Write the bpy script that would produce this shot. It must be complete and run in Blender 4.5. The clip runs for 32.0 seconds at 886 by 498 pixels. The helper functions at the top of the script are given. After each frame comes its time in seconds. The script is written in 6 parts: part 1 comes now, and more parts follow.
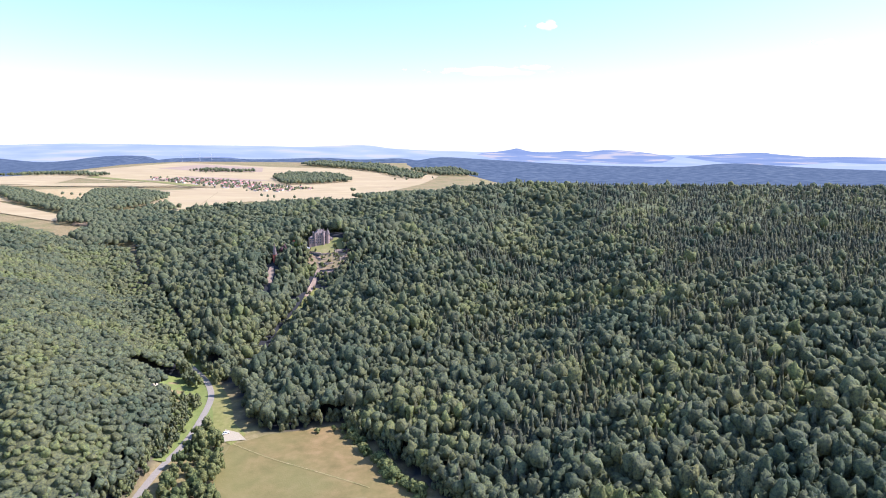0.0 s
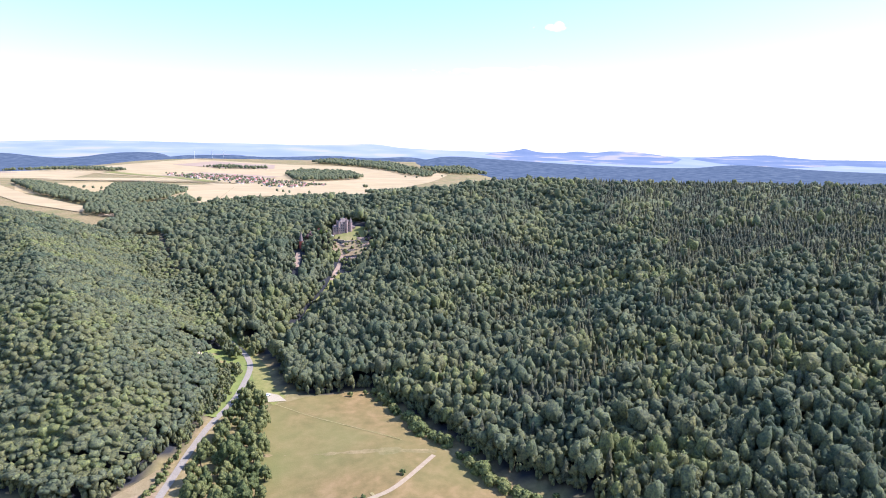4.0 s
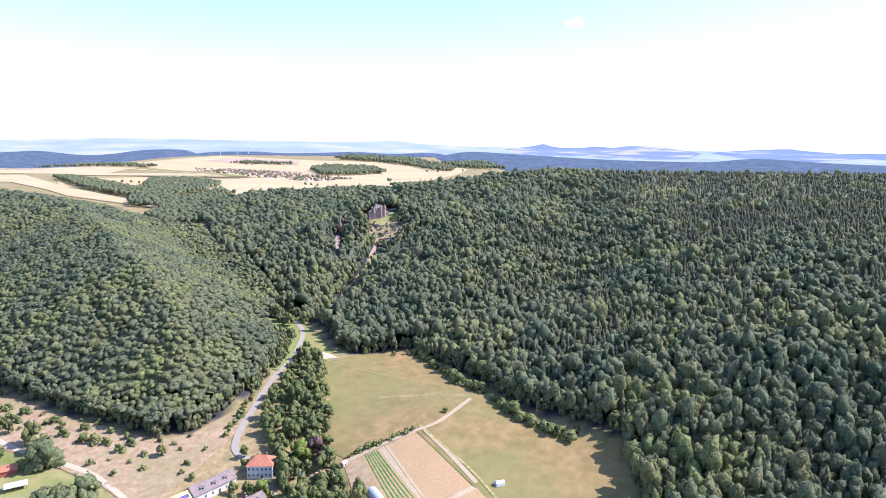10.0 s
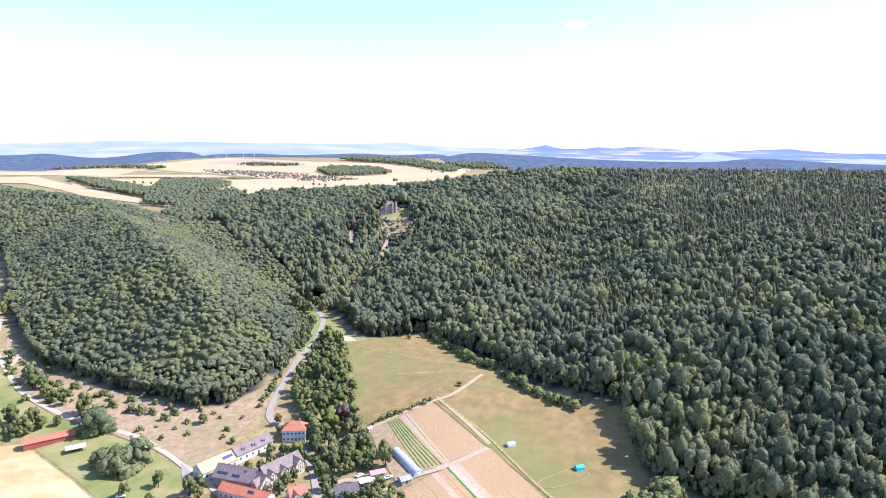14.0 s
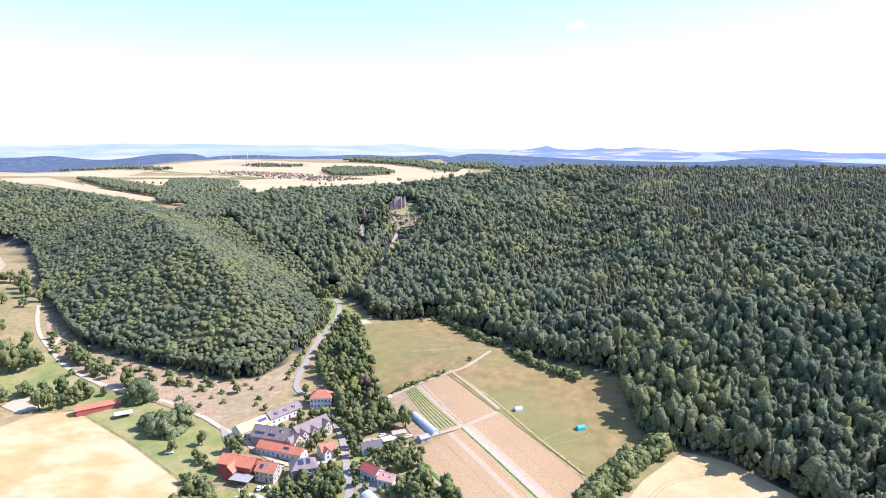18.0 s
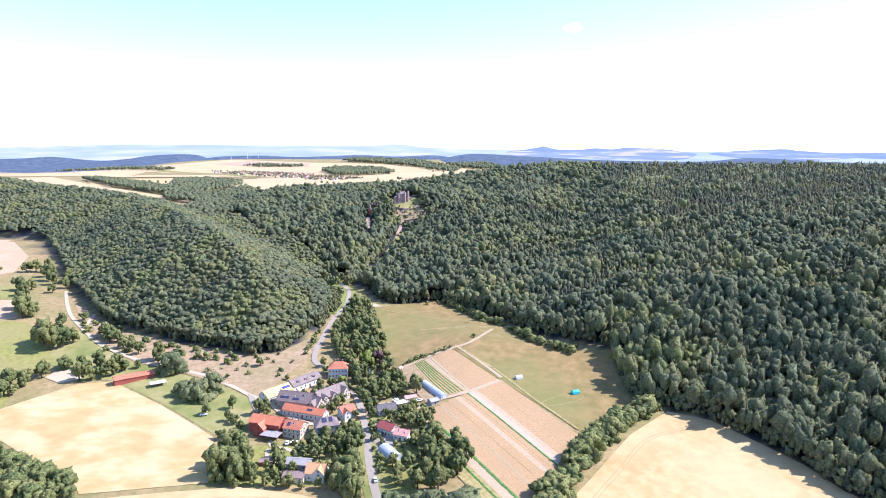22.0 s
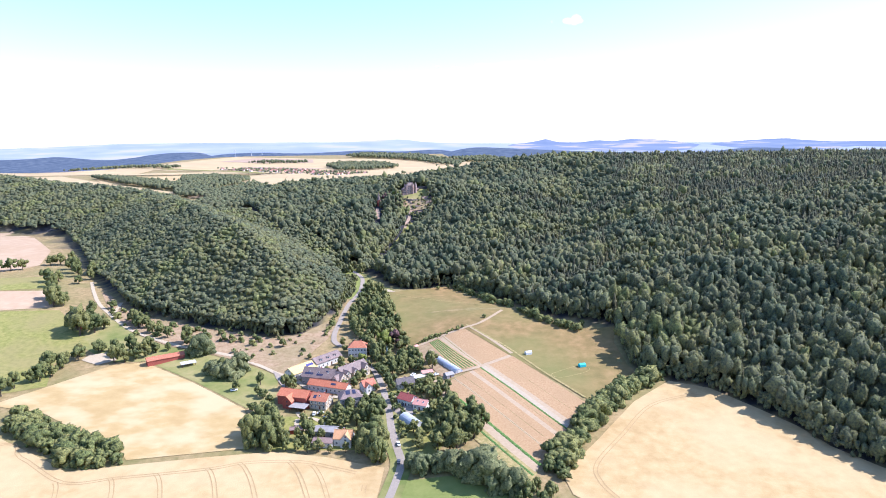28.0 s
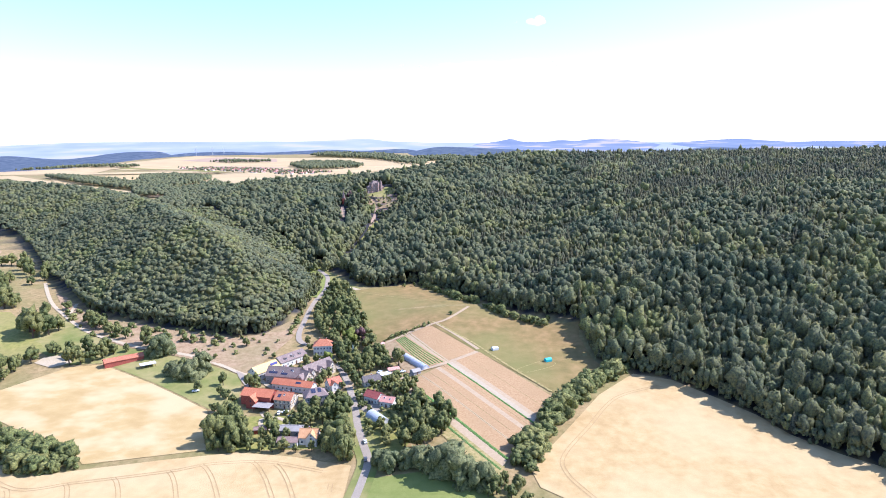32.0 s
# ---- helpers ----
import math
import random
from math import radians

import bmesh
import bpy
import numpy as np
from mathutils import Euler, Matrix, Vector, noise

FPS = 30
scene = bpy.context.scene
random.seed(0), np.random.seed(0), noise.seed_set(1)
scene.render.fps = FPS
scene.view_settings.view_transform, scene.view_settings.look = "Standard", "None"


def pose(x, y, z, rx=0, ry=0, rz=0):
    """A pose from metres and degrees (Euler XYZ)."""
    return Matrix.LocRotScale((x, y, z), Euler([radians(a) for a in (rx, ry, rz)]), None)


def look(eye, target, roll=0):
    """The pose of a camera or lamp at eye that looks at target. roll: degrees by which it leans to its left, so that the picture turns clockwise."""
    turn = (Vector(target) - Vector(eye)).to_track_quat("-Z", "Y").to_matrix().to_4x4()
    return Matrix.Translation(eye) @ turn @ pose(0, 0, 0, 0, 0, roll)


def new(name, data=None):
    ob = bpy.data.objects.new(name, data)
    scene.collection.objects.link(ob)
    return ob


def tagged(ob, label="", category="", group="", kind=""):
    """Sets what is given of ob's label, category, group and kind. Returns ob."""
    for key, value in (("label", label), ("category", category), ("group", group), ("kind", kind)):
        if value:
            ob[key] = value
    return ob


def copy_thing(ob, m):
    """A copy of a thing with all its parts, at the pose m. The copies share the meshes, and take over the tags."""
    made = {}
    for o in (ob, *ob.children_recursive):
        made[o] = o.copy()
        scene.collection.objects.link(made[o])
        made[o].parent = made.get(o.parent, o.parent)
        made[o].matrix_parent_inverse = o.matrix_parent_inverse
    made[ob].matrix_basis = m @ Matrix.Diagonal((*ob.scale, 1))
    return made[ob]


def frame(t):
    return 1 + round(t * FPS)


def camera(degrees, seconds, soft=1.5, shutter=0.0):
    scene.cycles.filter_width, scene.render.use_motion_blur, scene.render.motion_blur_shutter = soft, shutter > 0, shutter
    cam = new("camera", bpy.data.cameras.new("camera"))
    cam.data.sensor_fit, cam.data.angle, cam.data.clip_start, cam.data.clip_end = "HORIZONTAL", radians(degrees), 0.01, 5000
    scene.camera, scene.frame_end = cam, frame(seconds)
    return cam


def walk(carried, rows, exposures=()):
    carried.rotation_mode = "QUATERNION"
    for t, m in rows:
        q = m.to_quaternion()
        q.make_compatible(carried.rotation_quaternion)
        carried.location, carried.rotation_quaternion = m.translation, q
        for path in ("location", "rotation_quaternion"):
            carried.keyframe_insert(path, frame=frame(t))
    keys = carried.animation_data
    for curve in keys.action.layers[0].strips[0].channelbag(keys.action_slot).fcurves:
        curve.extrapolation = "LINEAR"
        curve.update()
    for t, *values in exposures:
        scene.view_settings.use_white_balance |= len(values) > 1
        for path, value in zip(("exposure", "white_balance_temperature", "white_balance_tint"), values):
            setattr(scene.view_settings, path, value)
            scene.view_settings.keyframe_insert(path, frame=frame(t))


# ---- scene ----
cam = camera(69.0, 32.0, soft=0.98)
PATH = [
    (0, (2.96, -20.65, 171.30), (3.63, 78.09, 155.47), 0.41),
    (1, (-1.53, -30.63, 169.70), (-0.48, 68.14, 154.11), 0.74),
    (2, (-4.94, -40.70, 168.08), (-3.97, 58.07, 152.49), 0.89),
    (3, (-6.96, -50.52, 166.43), (-6.47, 48.26, 150.85), 1.02),
    (3.5, (-7.81, -55.24, 165.69), (-7.66, 43.52, 150.04), 1.01),
    (5.5, (-9.36, -73.55, 163.54), (-10.66, 25.14, 147.47), 0.64),
    (6, (-9.77, -78.49, 163.24), (-11.50, 20.18, 147.05), 0.55),
    (7, (-10.97, -88.54, 162.84), (-13.19, 10.08, 146.45), 0.17),
    (8, (-13.14, -98.47, 161.96), (-15.74, 0.14, 145.53), 0.36),
    (9, (-15.88, -107.64, 160.54), (-18.63, -9.04, 144.10), 0.42),
    (10, (-18.56, -116.02, 158.65), (-21.52, -17.40, 142.37), 0.59),
    (11, (-20.26, -124.52, 157.95), (-23.54, -25.93, 141.52), 0.55),
    (12, (-21.60, -133.93, 157.10), (-25.00, -35.33, 140.78), 0.34),
    (13, (-23.00, -143.00, 156.43), (-26.38, -44.39, 140.17), 0.31),
    (14, (-24.55, -151.91, 155.11), (-27.92, -53.25, 139.12), 0.35),
    (14.5, (-25.42, -156.38, 154.60), (-28.74, -57.72, 138.64), 0.30),
    (16.5, (-28.71, -174.70, 152.18), (-32.05, -76.01, 136.41), 0.14),
    (17, (-29.34, -179.46, 151.43), (-32.82, -80.77, 135.69), 0.11),
    (18, (-30.46, -188.98, 149.85), (-33.98, -90.28, 134.15), 0.15),
    (19, (-31.54, -198.84, 147.61), (-34.77, -100.10, 132.07), 0.19),
    (20, (-32.40, -208.54, 145.78), (-35.34, -109.77, 130.39), 0.21),
    (21, (-33.71, -218.11, 144.56), (-36.69, -119.34, 129.20), 0.12),
    (22, (-35.27, -227.43, 143.68), (-38.37, -128.68, 128.19), 0.07),
    (23, (-36.82, -236.52, 143.04), (-40.13, -137.81, 127.38), 0.10),
    (23.5, (-37.47, -240.82, 142.66), (-40.98, -142.13, 126.91), 0.08),
    (24, (-38.11, -244.89, 142.36), (-42.41, -146.28, 126.37), 0.02),
    (24.5, (-38.77, -248.58, 142.17), (-45.95, -150.14, 126.13), 0.05),
    (26.5, (-40.26, -253.30, 142.57), (-47.24, -154.93, 126.00), -0.45),
    (27, (-40.43, -253.31, 141.75), (-46.32, -154.83, 125.41), -0.61),
    (27.5, (-40.63, -253.19, 140.87), (-45.32, -154.63, 124.62), -0.73),
    (28, (-40.82, -253.01, 140.04), (-44.37, -154.40, 123.79), -0.83),
    (29, (-40.76, -252.82, 138.69), (-42.65, -154.19, 122.30), -0.88),
    (30, (-40.57, -252.45, 137.97), (-41.27, -153.79, 121.65), -0.78),
    (31, (-40.61, -252.10, 137.61), (-40.11, -153.42, 121.43), -0.74),
    (32, (-40.88, -251.60, 137.33), (-39.15, -152.96, 120.99), -0.71),
]
walk(cam, [(t, look(eye, target, roll)) for t, eye, target, roll in PATH], [(t, e, 5300, 17) for t, e in ((0, 1.38), (3, 1.46), (6, 1.54), (9, 1.60), (14, 1.65), (20, 1.66), (24, 1.67), (26.5, 1.56), (32, 1.54))])

# ---- daylight ----
SUN_TO = Vector((0.90, 0.10, 0.95)).normalized()
world = bpy.data.worlds.new("sky")
scene.world = world
world.use_nodes = True
wn = world.node_tree.nodes
sky = wn.new("ShaderNodeTexSky")
sky.sky_type, sky.sun_disc = "NISHITA", False
sky.sun_elevation = math.asin(SUN_TO.z)
sky.sun_rotation = math.atan2(SUN_TO.x, SUN_TO.y)
sky.air_density, sky.dust_density, sky.ozone_density = 1.0, 0.4, 0.35
wn["Background"].inputs["Strength"].default_value = 0.098
world.node_tree.links.new(sky.outputs[0], wn["Background"].inputs["Color"])
sun = new("sun", bpy.data.lights.new("sun", "SUN"))
sun.data.energy, sun.data.angle, sun.data.color = 3.3, radians(0.5), (1.0, 0.885, 0.735)
sun.matrix_world = look(Vector((0, 0, 300)) + SUN_TO * 100, (0, 0, 300))


# ---- materials ----
def material(name, stops, scale=1.0, detail=6, rough=0.9, bump=0.0, bump_scale=None, coarse=0.0, coarse_mix=0.35, coarse_colour=None, metal=0.0,
             island=0.0, tint=False, sharp=0.18, stretch=(1, 1, 1), random_shift=0.0, turn=0.0, leafy=0.0, sheen=0.0):
    """A surface: a colour ramp over noise, a second coarser noise that shifts it, bump, and optional shifts by island, object or tree."""
    m = bpy.data.materials.new(name)
    m.use_nodes = True
    nt, n = m.node_tree, m.node_tree.nodes
    link = nt.links.new
    bsdf = n["Principled BSDF"]
    bsdf.inputs["Roughness"].default_value, bsdf.inputs["Metallic"].default_value = rough, metal
    if rough > 0.8:
        bsdf.inputs["Specular IOR Level"].default_value = 0.2
    if sheen:
        bsdf.inputs["Specular IOR Level"].default_value = sheen
    mp = n.new("ShaderNodeMapping")
    mp.inputs["Scale"].default_value = stretch
    mp.inputs["Rotation"].default_value = (0, 0, radians(turn))
    geo = n.new("ShaderNodeNewGeometry")
    link(geo.outputs["Position"], mp.inputs["Vector"])
    tex = n.new("ShaderNodeTexNoise")
    tex.inputs["Scale"].default_value, tex.inputs["Detail"].default_value, tex.inputs["Roughness"].default_value = scale, detail, 0.62
    link(mp.outputs[0], tex.inputs["Vector"])
    rp = n.new("ShaderNodeValToRGB")
    el = rp.color_ramp.elements
    lo, hi = 0.5 - sharp, 0.5 + sharp
    for k, c in enumerate(stops):
        p = lo + (hi - lo) * k / max(1, len(stops) - 1)
        e = el[k] if k < 2 else el.new(p)
        e.position, e.color = p, (*c, 1)
    link(tex.outputs["Fac"], rp.inputs[0])
    out = rp.outputs[0]

    def mix(kind, fac, a, b):
        x = n.new("ShaderNodeMix")
        x.data_type, x.blend_type = "RGBA", kind
        for sock, v in (("Factor_Float", fac), ("A_Color", a), ("B_Color", b)):
            i = [q for q in x.inputs if q.identifier == sock][0]
            if isinstance(v, bpy.types.NodeSocket):
                link(v, i)
            elif sock == "Factor_Float":
                i.default_value = v
            else:
                i.default_value = (*v, 1)
        return [q for q in x.outputs if q.identifier == "Result_Color"][0]

    def scaled(sock, a, b):
        r = n.new("ShaderNodeMapRange")
        r.inputs["To Min"].default_value, r.inputs["To Max"].default_value = a, b
        link(sock, r.inputs["Value"])
        return r.outputs[0]

    if coarse:
        t2 = n.new("ShaderNodeTexNoise")
        t2.inputs["Scale"].default_value, t2.inputs["Detail"].default_value = coarse, 3
        link(mp.outputs[0], t2.inputs["Vector"])
        r2 = n.new("ShaderNodeMapRange")
        r2.inputs["From Min"].default_value, r2.inputs["From Max"].default_value, r2.inputs["To Max"].default_value = 0.42, 0.62, coarse_mix
        link(t2.outputs["Fac"], r2.inputs["Value"])
        out = mix("MIX", r2.outputs[0], out, coarse_colour or stops[0])
    if island or tint or random_shift:
        hsv = n.new("ShaderNodeHueSaturation")
        link(out, hsv.inputs["Color"])
        if tint:
            at = n.new("ShaderNodeAttribute")
            at.attribute_name = "tint"
            kin = n.new("ShaderNodeValToRGB")
            for k, c in enumerate(((1.0, 1.0, 0.66), (0.92, 0.84, 0.66), (0.82, 0.85, 0.74), (0.75, 0.72, 0.66), (0.60, 0.67, 0.64))):
                e = kin.color_ramp.elements[k] if k < 2 else kin.color_ramp.elements.new(k / 4)
                e.position, e.color = k / 4, (*c, 1)
            link(at.outputs["Fac"], kin.inputs[0])
            link(mix("MULTIPLY", 1.0, out, kin.outputs[0]), hsv.inputs["Color"])
            val = scaled(at.outputs["Fac"], 1.3, 1.2)
        elif random_shift:
            oi = n.new("ShaderNodeObjectInfo")
            link(scaled(oi.outputs["Random"], 0.5 - 0.03 * random_shift, 0.5 + 0.03 * random_shift), hsv.inputs["Hue"])
            val = scaled(oi.outputs["Random"], 1 + 0.3 * random_shift, 1 - 0.3 * random_shift)
        else:
            val = None
        if island:
            iv = scaled(geo.outputs["Random Per Island"], 1 - island, 1 + island)
            if val is None:
                val = iv
            else:
                mu = n.new("ShaderNodeMath")
                mu.operation = "MULTIPLY"
                link(val, mu.inputs[0])
                link(iv, mu.inputs[1])
                val = mu.outputs[0]
        link(val, hsv.inputs["Value"])
        out = hsv.outputs[0]
    link(out, bsdf.inputs["Base Color"])
    if bump:
        t3 = n.new("ShaderNodeTexNoise")
        t3.inputs["Scale"].default_value, t3.inputs["Detail"].default_value = bump_scale or scale * 4, 4
        link(mp.outputs[0], t3.inputs["Vector"])
        bp = n.new("ShaderNodeBump")
        bp.inputs["Strength"].default_value, bp.inputs["Distance"].default_value = 1.0, bump
        link(t3.outputs["Fac"], bp.inputs["Height"])
        link(bp.outputs[0], bsdf.inputs["Normal"])
    if leafy:
        tr = n.new("ShaderNodeBsdfTranslucent")
        link(out, tr.inputs["Color"])
        ms = n.new("ShaderNodeMixShader")
        ms.inputs[0].default_value = leafy
        link(bsdf.outputs[0], ms.inputs[1])
        link(tr.outputs[0], ms.inputs[2])
        link(ms.outputs[0], n["Material Output"].inputs["Surface"])
    return m


# leaf tones; dark stops lean blue, bright ones yellow-green, painting in shade and sun
LEAF = material("leaf_broad", [(0.092, 0.106, 0.090), (0.166, 0.180, 0.112), (0.240, 0.246, 0.128)], scale=0.8, detail=8, rough=0.75, island=0.12, tint=True, sharp=0.14, bump=0.75, bump_scale=0.9, leafy=0.4, sheen=0.15)
LEAF_FIR = material("leaf_fir", [(0.060, 0.066, 0.060), (0.112, 0.116, 0.084), (0.175, 0.172, 0.106)], scale=1.1, detail=8, rough=0.75, island=0.2, tint=True, sharp=0.15, bump=0.5, bump_scale=1.0, leafy=0.35, sheen=0.15)
LEAF_ONE = material("leaf_single", [(0.078, 0.092, 0.044), (0.188, 0.208, 0.072), (0.315, 0.318, 0.108)], scale=1.1, detail=8, rough=0.7, island=0.18, random_shift=0.7, sharp=0.14, bump=0.7, bump_scale=1.1, leafy=0.4, sheen=0.25)
LEAF_WILLOW = material("leaf_willow", [(0.088, 0.106, 0.054), (0.190, 0.212, 0.094), (0.296, 0.304, 0.142)], scale=1.1, detail=8, rough=0.7, island=0.18, random_shift=0.4, sharp=0.14, bump=0.6, bump_scale=1.1, leafy=0.4, sheen=0.25)
LEAF_COPPER = material("leaf_copper", [(0.048, 0.022, 0.026), (0.080, 0.035, 0.035), (0.112, 0.051, 0.048)], scale=0.5, rough=0.75, island=0.25)
LEAF_LIME = material("leaf_lime", [(0.10, 0.13, 0.018), (0.165, 0.19, 0.03), (0.235, 0.25, 0.05)], scale=1.0, rough=0.75, island=0.2, bump=0.6, bump_scale=1.1, leafy=0.3)
BARK = material("bark", [(0.06, 0.045, 0.032), (0.12, 0.095, 0.07)], scale=3, bump=0.03)
GRASS_DRY = material("grass_dry", [(0.186, 0.144, 0.062), (0.275, 0.200, 0.096), (0.345, 0.252, 0.134)], scale=0.25, coarse=0.02, coarse_mix=0.55, coarse_colour=(0.160, 0.160, 0.054), bump=0.15, bump_scale=1.5)
GRASS_GREEN = material("grass_green", [(0.150, 0.160, 0.040), (0.218, 0.212, 0.060), (0.278, 0.246, 0.084)], scale=0.3, coarse=0.03, coarse_mix=0.6, coarse_colour=(0.245, 0.200, 0.088), bump=0.12, bump_scale=1.5)
HEATH = material("pasture_bare", [(0.240, 0.156, 0.092), (0.318, 0.222, 0.136), (0.388, 0.280, 0.182)], scale=0.3, coarse=0.04, coarse_mix=0.5, coarse_colour=(0.205, 0.176, 0.078), bump=0.15, bump_scale=1.2)
MEADOW = material("meadow_mown", [(0.168, 0.127, 0.048), (0.233, 0.161, 0.066), (0.298, 0.199, 0.092)], scale=0.12, coarse=0.010, coarse_mix=0.8, coarse_colour=(0.166, 0.164, 0.054), bump=0.1, bump_scale=1.2)
WHEAT = material("wheat_ripe", [(0.358, 0.246, 0.112), (0.417, 0.296, 0.143), (0.462, 0.340, 0.176)], scale=0.15, coarse=0.022, coarse_mix=0.6, coarse_colour=(0.470, 0.366, 0.206), bump=0.12, bump_scale=2.0)
WHEAT_FAR = material("wheat_far", [(0.365, 0.268, 0.140), (0.435, 0.328, 0.180), (0.475, 0.368, 0.212)], scale=0.012, coarse=0.004, coarse_mix=0.6, coarse_colour=(0.395, 0.290, 0.165), stretch=(1, 2.5, 1), turn=20)
STUBBLE_ROSE = material("stubble_rose", [(0.330, 0.228, 0.168), (0.390, 0.280, 0.212)], scale=0.02, coarse=0.006, coarse_colour=(0.34, 0.25, 0.16))
STUBBLE = material("wheat_rutted", [(0.310, 0.212, 0.104), (0.375, 0.266, 0.140)], scale=0.8, bump=0.1)
SOIL = material("soil_dry", [(0.292, 0.184, 0.092), (0.350, 0.228, 0.122), (0.400, 0.268, 0.152)], scale=0.9, coarse=0.05, coarse_mix=0.5, coarse_colour=(0.318, 0.212, 0.112), bump=0.12, bump_scale=2.5)
SOIL_PALE = material("soil_straw", [(0.336, 0.252, 0.161), (0.406, 0.315, 0.217)], scale=0.6, bump=0.1)
CROP = material("crop_rows", [(0.064, 0.138, 0.032), (0.110, 0.202, 0.055), (0.166, 0.258, 0.083)], scale=1.5, bump=0.1, island=0.15)
FLOOR = material("forest_floor", [(0.030, 0.030, 0.014), (0.055, 0.050, 0.024)], scale=0.5, bump=0.2)
WHEAT_PALE = material("wheat_lodged", [(0.365, 0.256, 0.112), (0.410, 0.296, 0.135), (0.465, 0.355, 0.190)], scale=0.06, coarse=0.03, coarse_mix=0.85, coarse_colour=(0.475, 0.375, 0.215), bump=0.12, bump_scale=2.0, stretch=(1, 1.6, 1), turn=40)
STUBBLE_PALE = material("stubble_pale", [(0.364, 0.252, 0.161), (0.434, 0.322, 0.217)], scale=0.1, coarse=0.03, coarse_colour=(0.350, 0.238, 0.140), bump=0.1, bump_scale=2.0)
GRASS_MIX = material("grass_patchy", [(0.135, 0.164, 0.042), (0.220, 0.208, 0.074), (0.310, 0.256, 0.118)], scale=0.05, bump=0.12, bump_scale=1.5)
GRASS_LUSH = material("grass_lush", [(0.158, 0.186, 0.048), (0.215, 0.230, 0.070)], scale=0.2, coarse=0.05, coarse_mix=0.3, bump=0.1, bump_scale=1.5)
SOIL_WHITE = material("straw_pale", [(0.350, 0.286, 0.206), (0.405, 0.338, 0.256)], scale=0.6, bump=0.1)
WEEDS = material("weeds_dry", [(0.184, 0.175, 0.055), (0.294, 0.239, 0.101), (0.386, 0.294, 0.147)], scale=0.5, bump=0.15, bump_scale=2.0)
EARTH = material("bare_earth", [(0.28, 0.19, 0.14), (0.40, 0.29, 0.22)], scale=0.4, bump=0.2)
ASPHALT = material("asphalt_pale", [(0.262, 0.220, 0.180), (0.340, 0.292, 0.244)], scale=1.2, coarse=0.15, rough=0.85, bump=0.01)
GRAVEL = material("gravel_pale", [(0.372, 0.302, 0.208), (0.456, 0.380, 0.278)], scale=1.5, bump=0.04)


# ---- terrain ----
def seg_dist(x, y, line):
    """Distance from the points to a polyline, and how far along it (0 to 1) the nearest place lies."""
    best = np.full(np.shape(x), 1e9)
    along = np.zeros(np.shape(x))
    n = len(line) - 1
    for k in range(n):
        (ax, ay), (bx, by) = line[k][:2], line[k + 1][:2]
        dx, dy = bx - ax, by - ay
        u = np.clip(((x - ax) * dx + (y - ay) * dy) / (dx * dx + dy * dy), 0, 1)
        d = np.hypot(x - ax - u * dx, y - ay - u * dy)
        along = np.where(d < best, (k + u) / n, along)
        best = np.minimum(best, d)
    return best, along


def inside(x, y, poly):
    """Which of the points lie inside a polygon."""
    hit = np.zeros(np.shape(x), bool)
    for (ax, ay), (bx, by) in zip(poly, poly[1:] + poly[:1]):
        if ay != by:
            hit ^= ((ay > y) != (by > y)) & (x < (bx - ax) * (y - ay) / (by - ay) + ax)
    return hit


def ramp(v, a, b):
    u = np.clip((v - a) / (b - a), 0, 1)
    return u * u * (3 - 2 * u)


# feet of the hills
EAST_FOOT = [(150, 60), (128, 108), (80, 135), (52, 170), (44, 205), (25, 232), (-8, 270), (-45, 330), (-95, 345), (-140, 405), (-185, 450), (-250, 545), (-330, 690),
             (-430, 860), (-600, 1200), (300, 1500), (1500, 1500), (1500, -400), (330, -300)]
WEST_FOOT = [(-152, 245), (-144, 290), (-165, 385), (-215, 460), (-290, 560), (-400, 720), (-480, 850), (-600, 935), (-770, 1020), (-1000, 1150), (-1400, 1190), (-1300, 900), (-1000, 770), (-580, 600), (-470, 460),
             (-410, 375), (-364, 311), (-300, 258), (-240, 236), (-186, 222)]
GULLY = [(15, 320), (70, 450), (110, 620), (120, 800)]


SPUR = [(-112, 640), (-150, 606), (-196, 578), (-226, 556)]
CLEARING = [(-112, 566), (-118, 536), (-127, 506), (-130, 470), (-138, 438), (-140, 420)]
DALE = [(-290, 610), (-235, 660), (-190, 720), (-150, 800), (-120, 900)]


